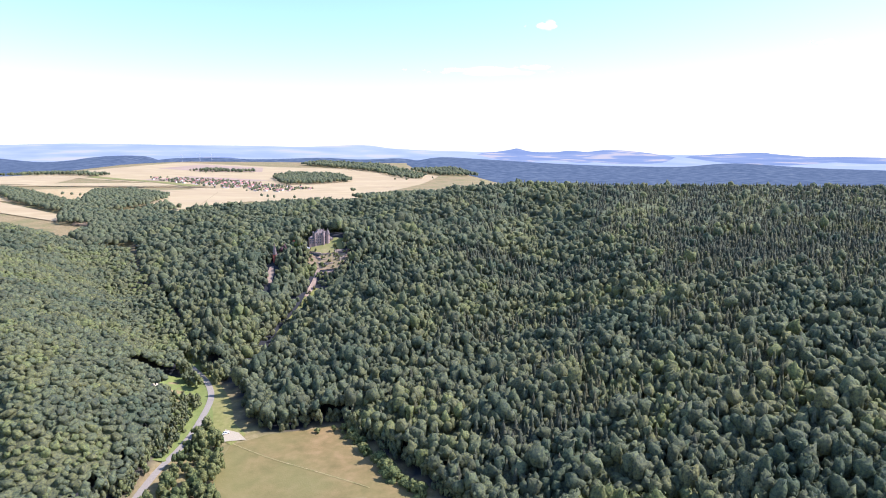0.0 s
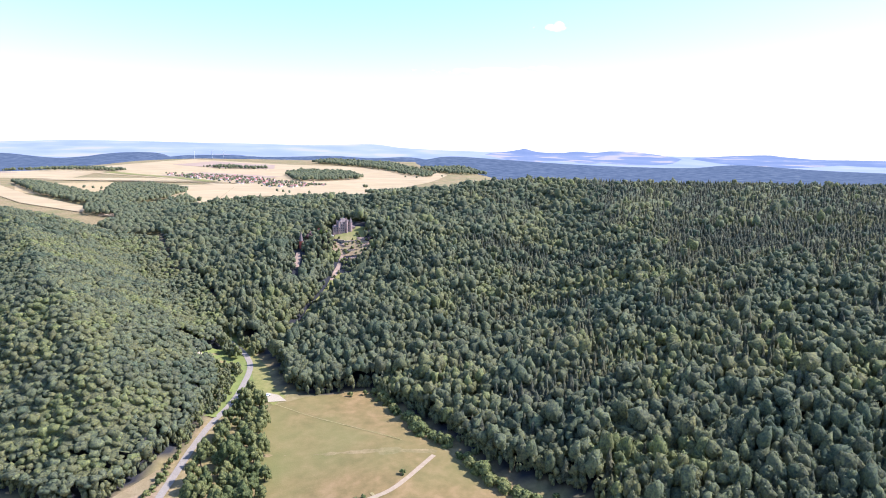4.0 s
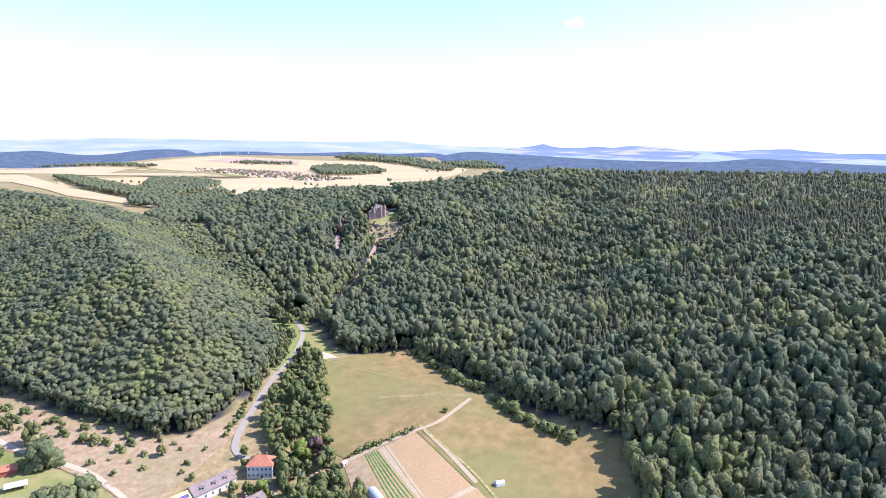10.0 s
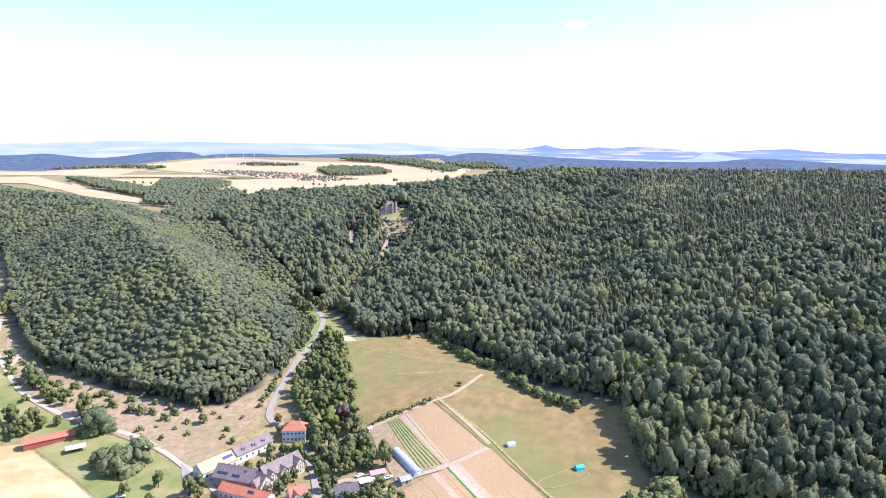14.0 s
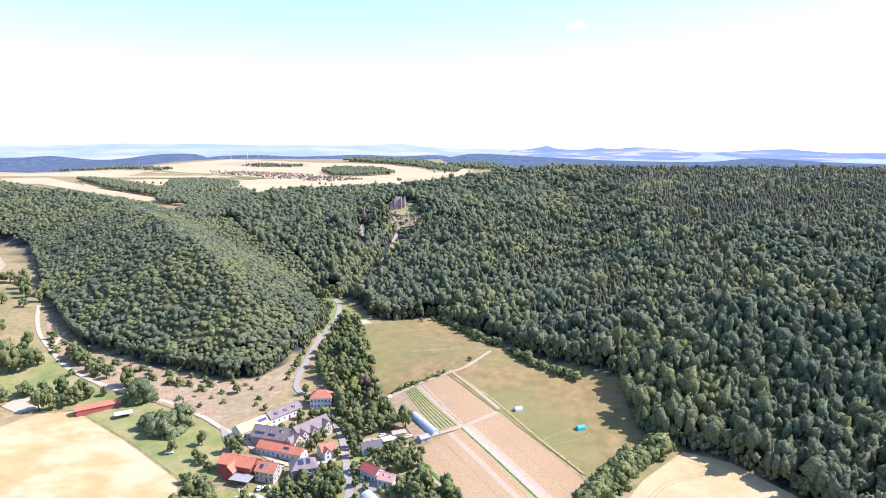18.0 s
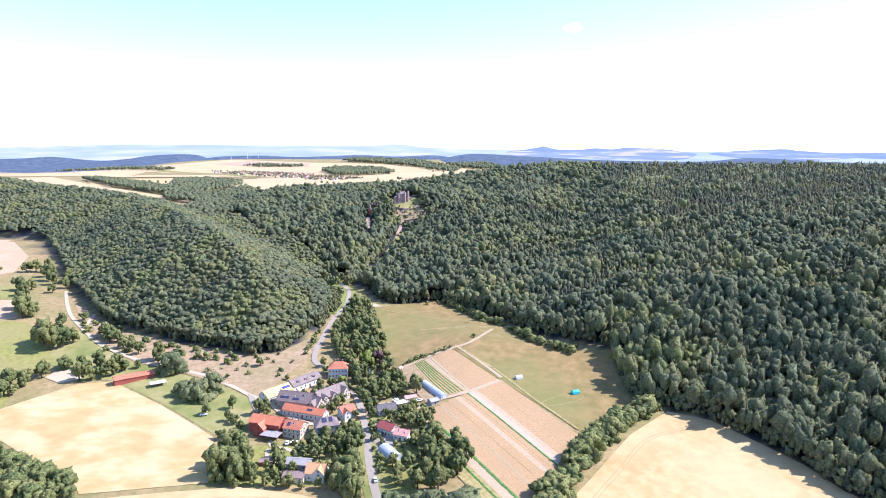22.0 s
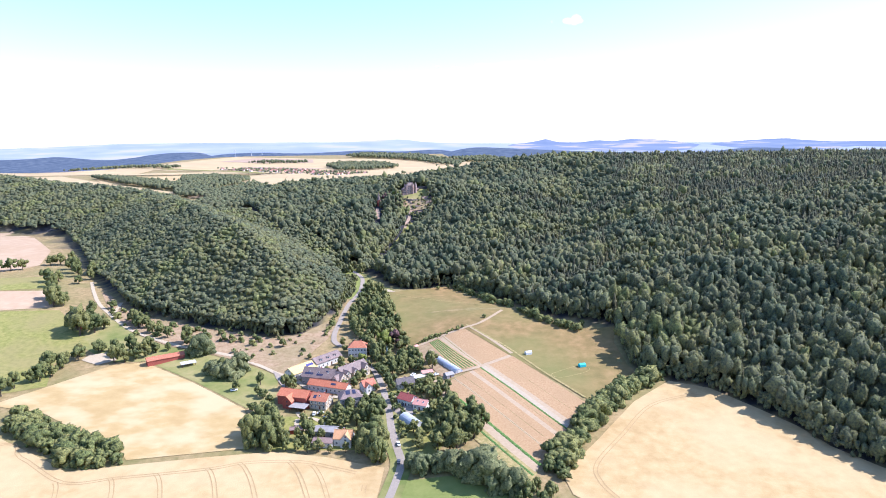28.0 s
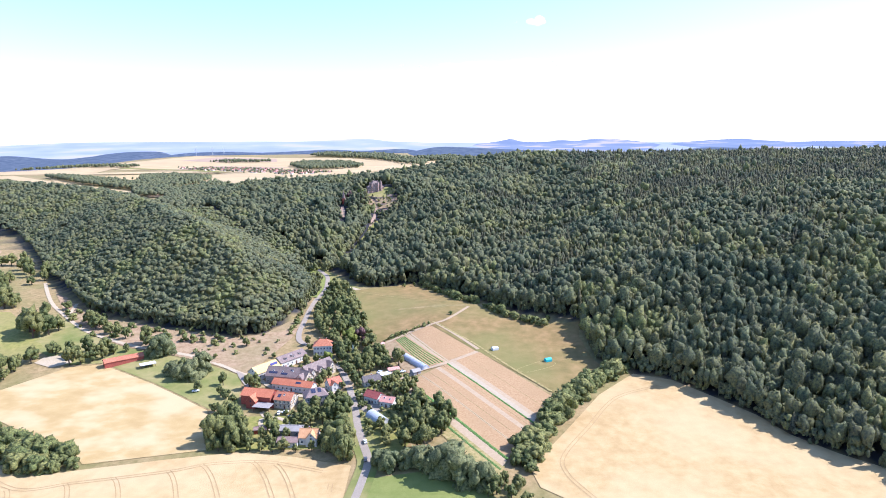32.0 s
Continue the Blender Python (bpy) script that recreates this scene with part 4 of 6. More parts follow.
SOLAR = material("solar_glass", [(0.03, 0.035, 0.07), (0.05, 0.055, 0.10)], scale=0.6, rough=0.2)
SOLAR_BLUE = material("solar_blue", [(0.05, 0.05, 0.16), (0.07, 0.07, 0.22)], scale=0.6, rough=0.25)
TRIM = material("trim_white", [(0.533, 0.526, 0.511), (0.576, 0.569, 0.554)], scale=2, rough=0.6)
TEAL = material("tent_teal", [(0.03, 0.36, 0.40), (0.06, 0.46, 0.50)], scale=1.5, rough=0.7)
RUBBER = material("tyre_rubber", [(0.02, 0.02, 0.02), (0.035, 0.035, 0.035)], scale=5, rough=0.9)


def box(bm, x0, x1, y0, y1, z0, z1, m=None):
    """Adds a box to a bmesh."""
    v = [bm.verts.new((x, y, z)) for x in (x0, x1) for y in (y0, y1) for z in (z0, z1)]
    if m is not None:
        for q in v:
            q.co = m @ q.co
    for f in ((0, 1, 3, 2), (4, 6, 7, 5), (0, 4, 5, 1), (2, 3, 7, 6), (0, 2, 6, 4), (1, 5, 7, 3)):
        bm.faces.new([v[k] for k in f])
    return v


def prism(bm, outline, x0, x1):
    """Extrudes an outline in y, z along x."""
    a = [bm.verts.new((x0, y, z)) for y, z in outline]
    b = [bm.verts.new((x1, y, z)) for y, z in outline]
    n = len(outline)
    bm.faces.new(a[::-1])
    bm.faces.new(b)
    for k in range(n):
        bm.faces.new((a[k], a[(k + 1) % n], b[(k + 1) % n], b[k]))


def window_on(parent, m, w=1.0, h=1.4, frame_mat=None):
    """A window: a frame proud of the wall, glass set into it, and a sill."""
    bm = bmesh.new()
    for x0, x1, z0, z1 in ((-w / 2 - 0.1, -w / 2, 0, h), (w / 2, w / 2 + 0.1, 0, h), (-w / 2 - 0.1, w / 2 + 0.1, h, h + 0.1), (-0.03, 0.03, 0, h)):
        box(bm, x0, x1, -0.06, 0.0, z0, z1, m)
    win = part("window", bm, frame_mat or TRIM, parent)
    bm = bmesh.new()
    box(bm, -w / 2, w / 2, -0.03, 0.0, 0, h, m)
    part("pane", bm, WINDOW, win, "dark window glass")
    bm = bmesh.new()
    box(bm, -w / 2 - 0.15, w / 2 + 0.15, -0.16, 0, -0.1, -0.003, m)
    part("sill", bm, frame_mat or TRIM, win)


def face(side, L, W, u, z):
    """A place on one of the four walls, with the wall's outward side as its -y."""
    if side == 0:
        return Matrix.Translation((u, -W / 2, z))
    if side == 1:
        return Matrix.Translation((u, W / 2, z)) @ Matrix.Rotation(math.pi, 4, "Z")
    if side == 2:
        return Matrix.Translation((-L / 2, u, z)) @ Matrix.Rotation(-math.pi / 2, 4, "Z")
    return Matrix.Translation((L / 2, u, z)) @ Matrix.Rotation(math.pi / 2, 4, "Z")


def roof_slab(L, W, eave, ridge, side, over=0.5, t=0.22):
    """One half of a gabled roof, as a slab with thickness."""
    bm = bmesh.new()
    s = -1 if side == 0 else 1
    slope = (ridge - eave) / (W / 2)
    y1 = W / 2 + over
    prism(bm, [(0, ridge), (s * y1, ridge - slope * y1), (s * y1, ridge - slope * y1 + t), (0, ridge + t)], -L / 2 - over, L / 2 + over)
    bmesh.ops.recalc_face_normals(bm, faces=bm.faces[:])
    return bm


def house(name, x, y, turn, L, W, eave, ridge, roof, wall, label, category="house", hip=False, rows=1, cols=(4, 2), doors=1, chimney=1, skylights=0, solar=None, timber=False, gables=(), frame_mat=None, dormers=0, small=0.9):
    """A house on the ground: walls, two roof slabs or a hipped roof, windows, door, chimney, roof lights, cross gables and framing."""
    r = random.Random(int(abs(x * 7 + y * 13)))
    z = min(float(ground_z(x + a, y + b)) for a in (-L / 3, L / 3) for b in (-W / 3, W / 3)) + 0.3
    h = tagged(thing(name, x, y, z, turn), label, category)
    h.scale = (small, small, small)
    bm = bmesh.new()
    if hip:
        box(bm, -L / 2, L / 2, -W / 2, W / 2, -2.5, eave)
    else:
        prism(bm, [(-W / 2, -2.5), (W / 2, -2.5), (W / 2, eave), (0, ridge - 0.03), (-W / 2, eave)], -L / 2, L / 2)
    part("wall", bm, wall, h)
    slope = (ridge - eave) / (W / 2)
    if hip:
        o = 0.6
        rl = max(L / 2 - W / 2 * 0.8, 0.6)
        bm = bmesh.new()
        lo = [bm.verts.new((sx * (L / 2 + o), sy * (W / 2 + o), eave - o * slope * 0.6)) for sx, sy in ((-1, -1), (1, -1), (1, 1), (-1, 1))]
        t = [bm.verts.new((-rl, 0, ridge)), bm.verts.new((rl, 0, ridge))]
        for f in ((lo[0], lo[1], t[1], t[0]), (lo[1], lo[2], t[1]), (lo[2], lo[3], t[0], t[1]), (lo[3], lo[0], t[0]), (lo[3], lo[2], lo[1], lo[0])):
            bm.faces.new(f)
        part("roof", bm, roof, h)
    else:
        for s in (0, 1):
            part("roof", roof_slab(L, W, eave, ridge, s), roof, h)
        bm = bmesh.new()
        bmesh.ops.create_cone(bm, segments=8, cap_ends=True, radius1=0.16, radius2=0.16, depth=L + 1.0, matrix=Matrix.Translation((0, 0, ridge + 0.2)) @ Matrix.Rotation(math.pi / 2, 4, "Y"))
        part("ridge_cap", bm, roof, h)
    storey = (eave - 0.4) / rows
    for side, run, n in ((0, L, cols[0]), (1, L, cols[0]), (2, W, cols[1]), (3, W, cols[1])):
        for k in range(n):
            for q in range(rows):
                u = (k + 0.5) / n * run - run / 2
                if side == 0 and q == 0 and k == n // 2 and doors:
                    m = face(side, L, W, u, 0)
                    bm = bmesh.new()
                    box(bm, -0.55, 0.55, -0.05, 0, -0.2, 2.05, m)
                    d = part("door", bm, TIMBER, h, "dark wooden door")
                    bm = bmesh.new()
                    box(bm, 0.36, 0.42, -0.12, -0.05, 0.95, 1.1, m)
                    part("handle", bm, SHEET_STEEL, d)
                    continue
                window_on(h, face(side, L, W, u, storey * q + 0.95), 1.0, min(1.35, storey - 1.2), frame_mat)
    if not hip and ridge - eave > 2.2:
        for side in (2, 3):
            window_on(h, face(side, L, W, 0, eave + 0.4), 0.9, 1.1, frame_mat)
    for k in range(chimney):
        u = (k + 0.5) / chimney * L * 0.7 - L * 0.35 + r.uniform(-0.5, 0.5)
        bm = bmesh.new()
        box(bm, u - 0.35, u + 0.35, 0.3, 1.0, ridge - slope * 1.5, ridge + 0.9)
        c = part("chimney", bm, TILE_RED, h, "brick chimney")
        bm = bmesh.new()
        box(bm, u - 0.42, u + 0.42, 0.23, 1.07, ridge + 0.9, ridge + 1.0)
        part("chimney_cap", bm, SHEET_GREY, c)

    def on_roof(u, v, side=0):
        """A place on the roof's slope: u along the ridge, v down from it."""
        s = -1 if side == 0 else 1
        a = math.atan(slope)
        return Matrix.Translation((u, s * v, ridge - slope * v + 0.24)) @ Matrix.Rotation(-s * a, 4, "X")

    for k in range(skylights):
        m = on_roof((k + 0.5) / skylights * L * 0.9 - L * 0.45, W * 0.22 * r.uniform(0.8, 1.2))
        bm = bmesh.new()
        box(bm, -0.55, 0.55, -0.7, 0.7, 0, 0.12, m)
        s = part("roof_window", bm, TRIM, h)
        bm = bmesh.new()
        box(bm, -0.45, 0.45, -0.6, 0.6, 0.12, 0.14, m)
        part("pane", bm, WINDOW, s)
    if solar:
        for u, v, w, d, mt in solar:
            m = on_roof(u, v)
            nx = max(1, int(w / 1.1))
            for k in range(nx):
                bm = bmesh.new()
                box(bm, -w / 2 + k * w / nx + 0.03, -w / 2 + (k + 1) * w / nx - 0.03, -d / 2, d / 2, 0.02, 0.1, m)
                part("solar_panel", bm, mt, h, "dark glazed solar panel")
    for k in range(dormers):
        u = (k + 0.5) / dormers * L * 0.85 - L * 0.425
        v = W * 0.3
        zt = ridge - slope * v
        bm = bmesh.new()
        box(bm, u - 0.9, u + 0.9, -v - 0.7, -v + 1.2, zt - 1.2, zt + 0.75)
        d = part("dormer", bm, wall, h)
        bm = bmesh.new()
        box(bm, u - 1.1, u + 1.1, -v - 1.0, -v + 1.9, zt + 0.75, zt + 0.95)
        part("dormer_roof", bm, roof, d)
        window_m = Matrix.Translation((u, -v - 0.7, zt - 0.45))
        bm = bmesh.new()
        box(bm, -0.6, 0.6, -0.04, 0, 0, 0.95, window_m)
        part("pane", bm, WINDOW, d)
    for u, w, depth, top in gables:
        bm = bmesh.new()
        y0 = -W / 2 - depth
        e = top - w * 0.52
        a = [bm.verts.new((u + q, y0, zz)) for q, zz in ((-w / 2, -2.5), (w / 2, -2.5), (w / 2, e), (0, top), (-w / 2, e))]
        b = [bm.verts.new((v.co.x, 0, v.co.z)) for v in a]
        bm.faces.new(a)
        bm.faces.new(b[::-1])
        for k in range(5):
            bm.faces.new((a[k], b[k], b[(k + 1) % 5], a[(k + 1) % 5]))
        bmesh.ops.recalc_face_normals(bm, faces=bm.faces[:])
        g = part("gable", bm, wall, h)
        for s in (-1, 1):
            bm = bmesh.new()
            p = [(u, top), (u + s * (w / 2 + 0.4), e - 0.4 * 1.04), (u + s * (w / 2 + 0.4), e - 0.4 * 1.04 + 0.22), (u, top + 0.22)]
            va = [bm.verts.new((q, y0 - 0.4, zz)) for q, zz in p]
            vb = [bm.verts.new((q, 0, zz)) for q, zz in p]
            bm.faces.new(va)
            bm.faces.new(vb[::-1])
            for k in range(4):
                bm.faces.new((va[k], vb[k], vb[(k + 1) % 4], va[(k + 1) % 4]))
            bmesh.ops.recalc_face_normals(bm, faces=bm.faces[:])
            part("gable_roof", bm, roof, g)
        for zz in (1.0, 3.6, 5.6):
            if zz < top - 2:
                window_on(h, Matrix.Translation((u, y0, zz)), 1.1, 1.2, frame_mat)
        if timber:
            bm = bmesh.new()
            for q in np.linspace(-w / 2, w / 2, 5):
                box(bm, u + q - 0.09, u + q + 0.09, y0 - 0.05, y0, 2.6, e)
            for zz in (2.6, e - 0.1):
                box(bm, u - w / 2, u + w / 2, y0 - 0.06, y0, zz, zz + 0.2)
            part("timber_frame", bm, TIMBER, h, "dark timber framing")
    if timber:
        bm = bmesh.new()
        for s in (-1, 1):
            for q in np.linspace(-L / 2 + 0.1, L / 2 - 0.1, int(L / 1.6)):
                box(bm, q - 0.09, q + 0.09, s * W / 2 - 0.05, s * W / 2 + 0.05, 2.6, eave)
            box(bm, -L / 2, L / 2, s * W / 2 - 0.06, s * W / 2 + 0.06, 2.5, 2.72)
        for s in (-1, 1):
            for q in np.linspace(-W / 2 + 0.1, W / 2 - 0.1, 6):
                top = ridge - slope * abs(q) - 0.2
                box(bm, s * L / 2 - 0.05, s * L / 2 + 0.05, q - 0.09, q + 0.09, 2.6, top)
            for zz in (2.6, eave):
                box(bm, s * L / 2 - 0.06, s * L / 2 + 0.06, -W / 2, W / 2, zz, zz + 0.2)
        part("timber_frame", bm, TIMBER, h, "dark timber framing")
    FOOT.append((x, y, L * small / 2, W * small / 2, turn))
    return h


FOOT = []
# ---- the village ----
house("villa", -118, 184.5, 4, 14, 10.5, 7.4, 11.2, TILE_RED, PLASTER, "white plastered two-storey villa with a red hipped tile roof", hip=True, rows=2, cols=(6, 3), chimney=2)
house("farm_building", -150.6, 151.8, 54.5, 20, 9, 4.0, 7.2, TILE_YELLOW, PLASTER, "long white farm building with a bare yellow battened roof", rows=1, cols=(5, 2), chimney=0, skylights=0, solar=[(5.5, 2.2, 6.0, 1.8, SOLAR_BLUE)], small=1.0)
house("farm_building", -138.2, 169.2, 54.5, 22.5, 8.6, 4.0, 7.0, TILE_GREY, PLASTER, "long white farm building with a mauve-grey tile roof", rows=1, cols=(6, 2), chimney=0, skylights=1, dormers=3, small=1.0)
house("farm_house", -135, 140.6, -14, 24, 12, 5.6, 10.4, TILE_GREY, PLASTER_GREY, "large farm building with a mauve roof carrying solar panels", rows=1, cols=(7, 3), chimney=1, skylights=3, solar=[(-7, 4.0, 6.5, 1.6, SOLAR), (1.5, 4.4, 5.0, 1.6, SOLAR), (6.5, 2.0, 2.5, 1.2, SOLAR)])
house("half_timbered_house", -116.5, 148.5, 53, 25, 9.5, 5.8, 10.2, TILE_GREY, PLASTER_CREAM, "half-timbered row with steep gables and a mauve roof", rows=2, cols=(7, 2), chimney=2, timber=True, gables=((-9.5, 5.5, 2.2, 8.6), (-1.5, 5.0, 1.8, 8.2), (8.5, 6.0, 2.6, 9.2)))
house("half_timbered_house", -122, 135.5, -32, 9, 9, 5.4, 10.0, TILE_GREY, PLASTER_CREAM, "half-timbered corner house with dark boarded gable", rows=2, cols=(3, 2), chimney=0, timber=True, gables=((1.0, 5.0, 1.4, 8.8),))
house("farm_wing", -127, 128.6, -19, 30, 8, 4.0, 6.6, TILE_ORANGE, PLASTER, "long low farm wing with a bright orange-red tile roof", rows=1, cols=(9, 2), chimney=0, dormers=0, solar=[(4.5, 2.0, 4.0, 1.6, SOLAR)])
house("farm_barn", -144, 113, -15, 21, 11.5, 6.0, 9.0, TILE_ORANGE, BOARD_RED, "big red-boarded barn under an orange tile roof", "barn", rows=1, cols=(2, 1), chimney=0, gables=((-1.0, 6.5, 4.5, 7.6),), frame_mat=BOARD_RED)
house("farm_house", -127.5, 108.2, -15, 11.5, 11, 5.6, 8.8, TILE_RED, PLASTER_CREAM, "half-timbered farm house with a patched red tile roof", rows=2, cols=(4, 3), chimney=2, timber=True, skylights=1, solar=[(-3, 3.0, 2.2, 2.6, SOLAR)])
house("manor_house", -110.8, 110, 22, 14, 11, 6.8, 10.6, TILE_GREY, PLASTER_GREY, "grey two-storey house with a hipped mauve roof", hip=True, rows=2, cols=(5, 4), chimney=0, timber=False, solar=[(-1.6, 2.2, 3.0, 3.2, SOLAR), (2.4, 2.2, 2.2, 3.2, SOLAR)])
house("cottage", -103, 129, 38, 9, 7, 4.2, 7.4, TILE_RED, PLASTER, "white cottage with an orange-red roof", rows=1, cols=(3, 2), chimney=1, gables=((-2, 4.2, 2.2, 6.6),))
house("cottage", -80, 133, 22, 12, 7.5, 3.4, 6.2, TILE_DARK, PLASTER, "white cottage under a dark roof", rows=1, cols=(4, 2), chimney=1)
house("hut", -67, 147, 25, 8, 4.5, 2.4, 3.4, TILE_PINK, PLASTER_CREAM, "small garden hut with a pale pink roof", "hut", rows=1, cols=(2, 1), chimney=0)
house("house", -76, 109, -35, 11, 8, 4.2, 7.0, TILE_CRIMSON, PLASTER, "house with a deep crimson roof beside the forecourt", rows=1, cols=(4, 2), chimney=1)
house("house_wing", -67.2, 102, -22, 9, 8, 3.6, 5.8, TILE_PINK, PLASTER, "house wing with a pale pink roof and roof lights", rows=1, cols=(3, 2), chimney=0, skylights=2)
house("shed", -118, 76, -6, 13, 8, 3.4, 4.8, SHEET_GREY, PLASTER_GREY, "low shed with a weathered grey sheet roof", "shed", rows=1, cols=(3, 1), chimney=0)
house("shed", -117, 65, -4, 11.5, 7, 3.0, 4.4, SHEET_BROWN, PLASTER, "low shed with a rusty brown roof", "shed", rows=1, cols=(3, 1), chimney=0)
house("cottage", -106.5, 67.5, -4, 10.5, 8.5, 4.4, 8.0, TILE_ORANGE_PALE, PLASTER, "white cottage with a pale orange roof and front gable", rows=1, cols=(3, 2), chimney=1, gables=((2.2, 6.2, 1.6, 7.8),))
house("shed", -135, 78, 10, 7, 4.5, 2.4, 3.2, SHEET_BROWN, BOARD_RED, "small dark garden shed", "shed", rows=1, cols=(1, 1), chimney=0)
house("barn", -252.5, 174.5, 36.5, 27, 7.0, 3.6, 5.4, TILE_RED, BOARD_RED, "long field barn with a red roof and open dark side", "barn", rows=1, cols=(0, 0), doors=0, chimney=0)
house("barn", -343, 232, 20, 11, 7, 3.0, 5.2, TILE_RED, BOARD_RED, "small red-roofed field barn in a tree's shade", "barn", rows=1, cols=(0, 0), doors=0, chimney=0)
house("hut", -88, 182, 40, 5, 3.5, 2.2, 3.2, TILE_PINK, PLASTER, "small garden hut with a pale red roof among trees", "hut", rows=1, cols=(1, 1), chimney=0)
house("hut", -77.5, 190.5, 60, 3.5, 2.6, 2.0, 2.8, TILE_PINK, PLASTER, "tiny hut at the meadow path", "hut", rows=1, cols=(1, 1), chimney=0)
house("hut", -52.5, 139, 35, 6, 5, 2.4, 3.6, SHEET_GREY, PLASTER_GREY, "grey garden shed beside the polytunnel", "shed", rows=1, cols=(1, 1), chimney=0)


def flat_shed(x, y, turn, L, W, h, roof, wall, label, posts=True):
    """An open shed: posts, a back wall, a sloping flat roof."""
    z = float(ground_z(x, y))
    s = tagged(thing("open_shed", x, y, z, turn), label, "shed")
    for sx in (-1, 0, 1):
        for sy in (-1, 1):
            bm = bmesh.new()
            box(bm, sx * (L / 2 - 0.2) - 0.1, sx * (L / 2 - 0.2) + 0.1, sy * (W / 2 - 0.2) - 0.1, sy * (W / 2 - 0.2) + 0.1, -1, h)
            part("post", bm, TIMBER, s)
    bm = bmesh.new()
    box(bm, -L / 2, L / 2, W / 2 - 0.1, W / 2, -1, h)
    part("back_wall", bm, wall, s)
    bm = bmesh.new()
    box(bm, -L / 2 - 0.4, L / 2 + 0.4, -W / 2 - 0.4, W / 2 + 0.4, h, h + 0.2, Matrix.Rotation(radians(3), 4, "X"))
    part("roof", bm, roof, s)
    FOOT.append((x, y, L / 2, W / 2, turn))


flat_shed(-139.5, 102.5, -14, 10, 6, 3.0, SHEET_GREY, BOARD_RED, "open shed with a flat grey sheet roof")
flat_shed(-233, 167, 34, 9, 4.5, 2.4, SHEET_WHITE, PLASTER_GREY, "open field shelter with a white flat roof")
flat_shed(-72, 140, 30, 6, 4, 2.4, SHEET_WHITE, PLASTER, "white flat-roofed garden shelter")


def arched_hall(name, x, y, turn, L, W, h, skin, label, category, bays):
    """A hall with a round arched skin over hoops, closed ends and a door."""
    z = float(ground_z(x, y))
    t = tagged(thing(name, x, y, z, turn), label, category)
    n = 12
    arc = [(-W / 2 * math.cos(math.pi * k / n), h * math.sin(math.pi * k / n)) for k in range(n + 1)]
    for b in range(bays):
        x0, x1 = -L / 2 + L * b / bays, -L / 2 + L * (b + 1) / bays
        bm = bmesh.new()
        prism(bm, arc, x0 + 0.05, x1 - 0.05)
        part("skin_panel", bm, skin, t)
        bm = bmesh.new()
        hoop = [(q * 1.015, w * 1.015 + 0.02) for q, w in arc] + [(q * 0.97, w * 0.97) for q, w in arc[::-1]]
        prism(bm, hoop, x0 - 0.06, x0 + 0.06)
        part("hoop", bm, SHEET_STEEL, t)
    bm = bmesh.new()
    box(bm, L / 2 - 0.06, L / 2 + 0.02, -1.2, 1.2, 0, 2.1)
    part("door", bm, TRIM, t)
    FOOT.append((x, y, L / 2, W / 2, turn))


arched_hall("polytunnel", -52.8, 155.5, -60, 28, 5.4, 2.8, FOIL, "long polytunnel with milky bluish foil", "greenhouse", 9)
arched_hall("arched_hall", -72.2, 85.5, -56, 15, 7.5, 3.6, SHEET_STEEL, "round arched hall of pale sheet metal", "hall", 5)


def tent(x, y, mat, label):
    z = float(ground_z(x, y)) + 0.2
    t = tagged(thing("tent", x, y, z, 20), label, "tent")
    bm = bmesh.new()
    prism(bm, [(-1.6, 0), (1.6, 0), (1.5, 1.5), (0, 2.4), (-1.5, 1.5)], -2.2, 2.2)
    part("canvas", bm, mat, t)
    bm = bmesh.new()
    box(bm, 2.2, 2.25, -0.6, 0.6, 0, 1.7)
    part("flap", bm, SHEET_WHITE, t, "white door flap")


tent(34, 151, TEAL, "small teal tent on the meadow")
tent(1.2, 172, SHEET_WHITE, "small white shelter on the meadow")


def car(x, y, turn, paint, label):
    """A parked car: body, cabin, windows and wheels."""
    z = float(ground_z(x, y)) + 0.4
    c = tagged(thing("car", x, y, z, turn), label, "car", "parked cars")
    bm = bmesh.new()
    prism(bm, [(-0.85, 0.3), (0.85, 0.3), (0.88, 0.75), (0.8, 0.95), (-0.8, 0.95), (-0.88, 0.75)], -2.1, 2.1)
    bmesh.ops.bevel(bm, geom=bm.edges[:], offset=0.06, segments=2, affect="EDGES")
    part("body", bm, paint, c)
    bm = bmesh.new()
    v = box(bm, -1.2, 0.8, -0.72, 0.72, 0.95, 1.42)
    for q in v:
        if q.co.z > 1.2:
            q.co.x, q.co.y = q.co.x * 0.75, q.co.y * 0.88
    part("cabin", bm, WINDOW, c, "dark glazed cabin")
    bm = bmesh.new()
    box(bm, -0.85, 0.55, -0.62, 0.62, 1.42, 1.47)
    part("roof", bm, paint, c)
    for sx in (-1.3, 1.3):
        for sy in (-0.8, 0.8):
            bm = bmesh.new()
            bmesh.ops.create_cone(bm, segments=14, cap_ends=True, radius1=0.32, radius2=0.32, depth=0.2, matrix=Matrix.Translation((sx, sy, 0.32)) @ Matrix.Rotation(math.pi / 2, 4, "X"))
            part("wheel", bm, RUBBER, c)


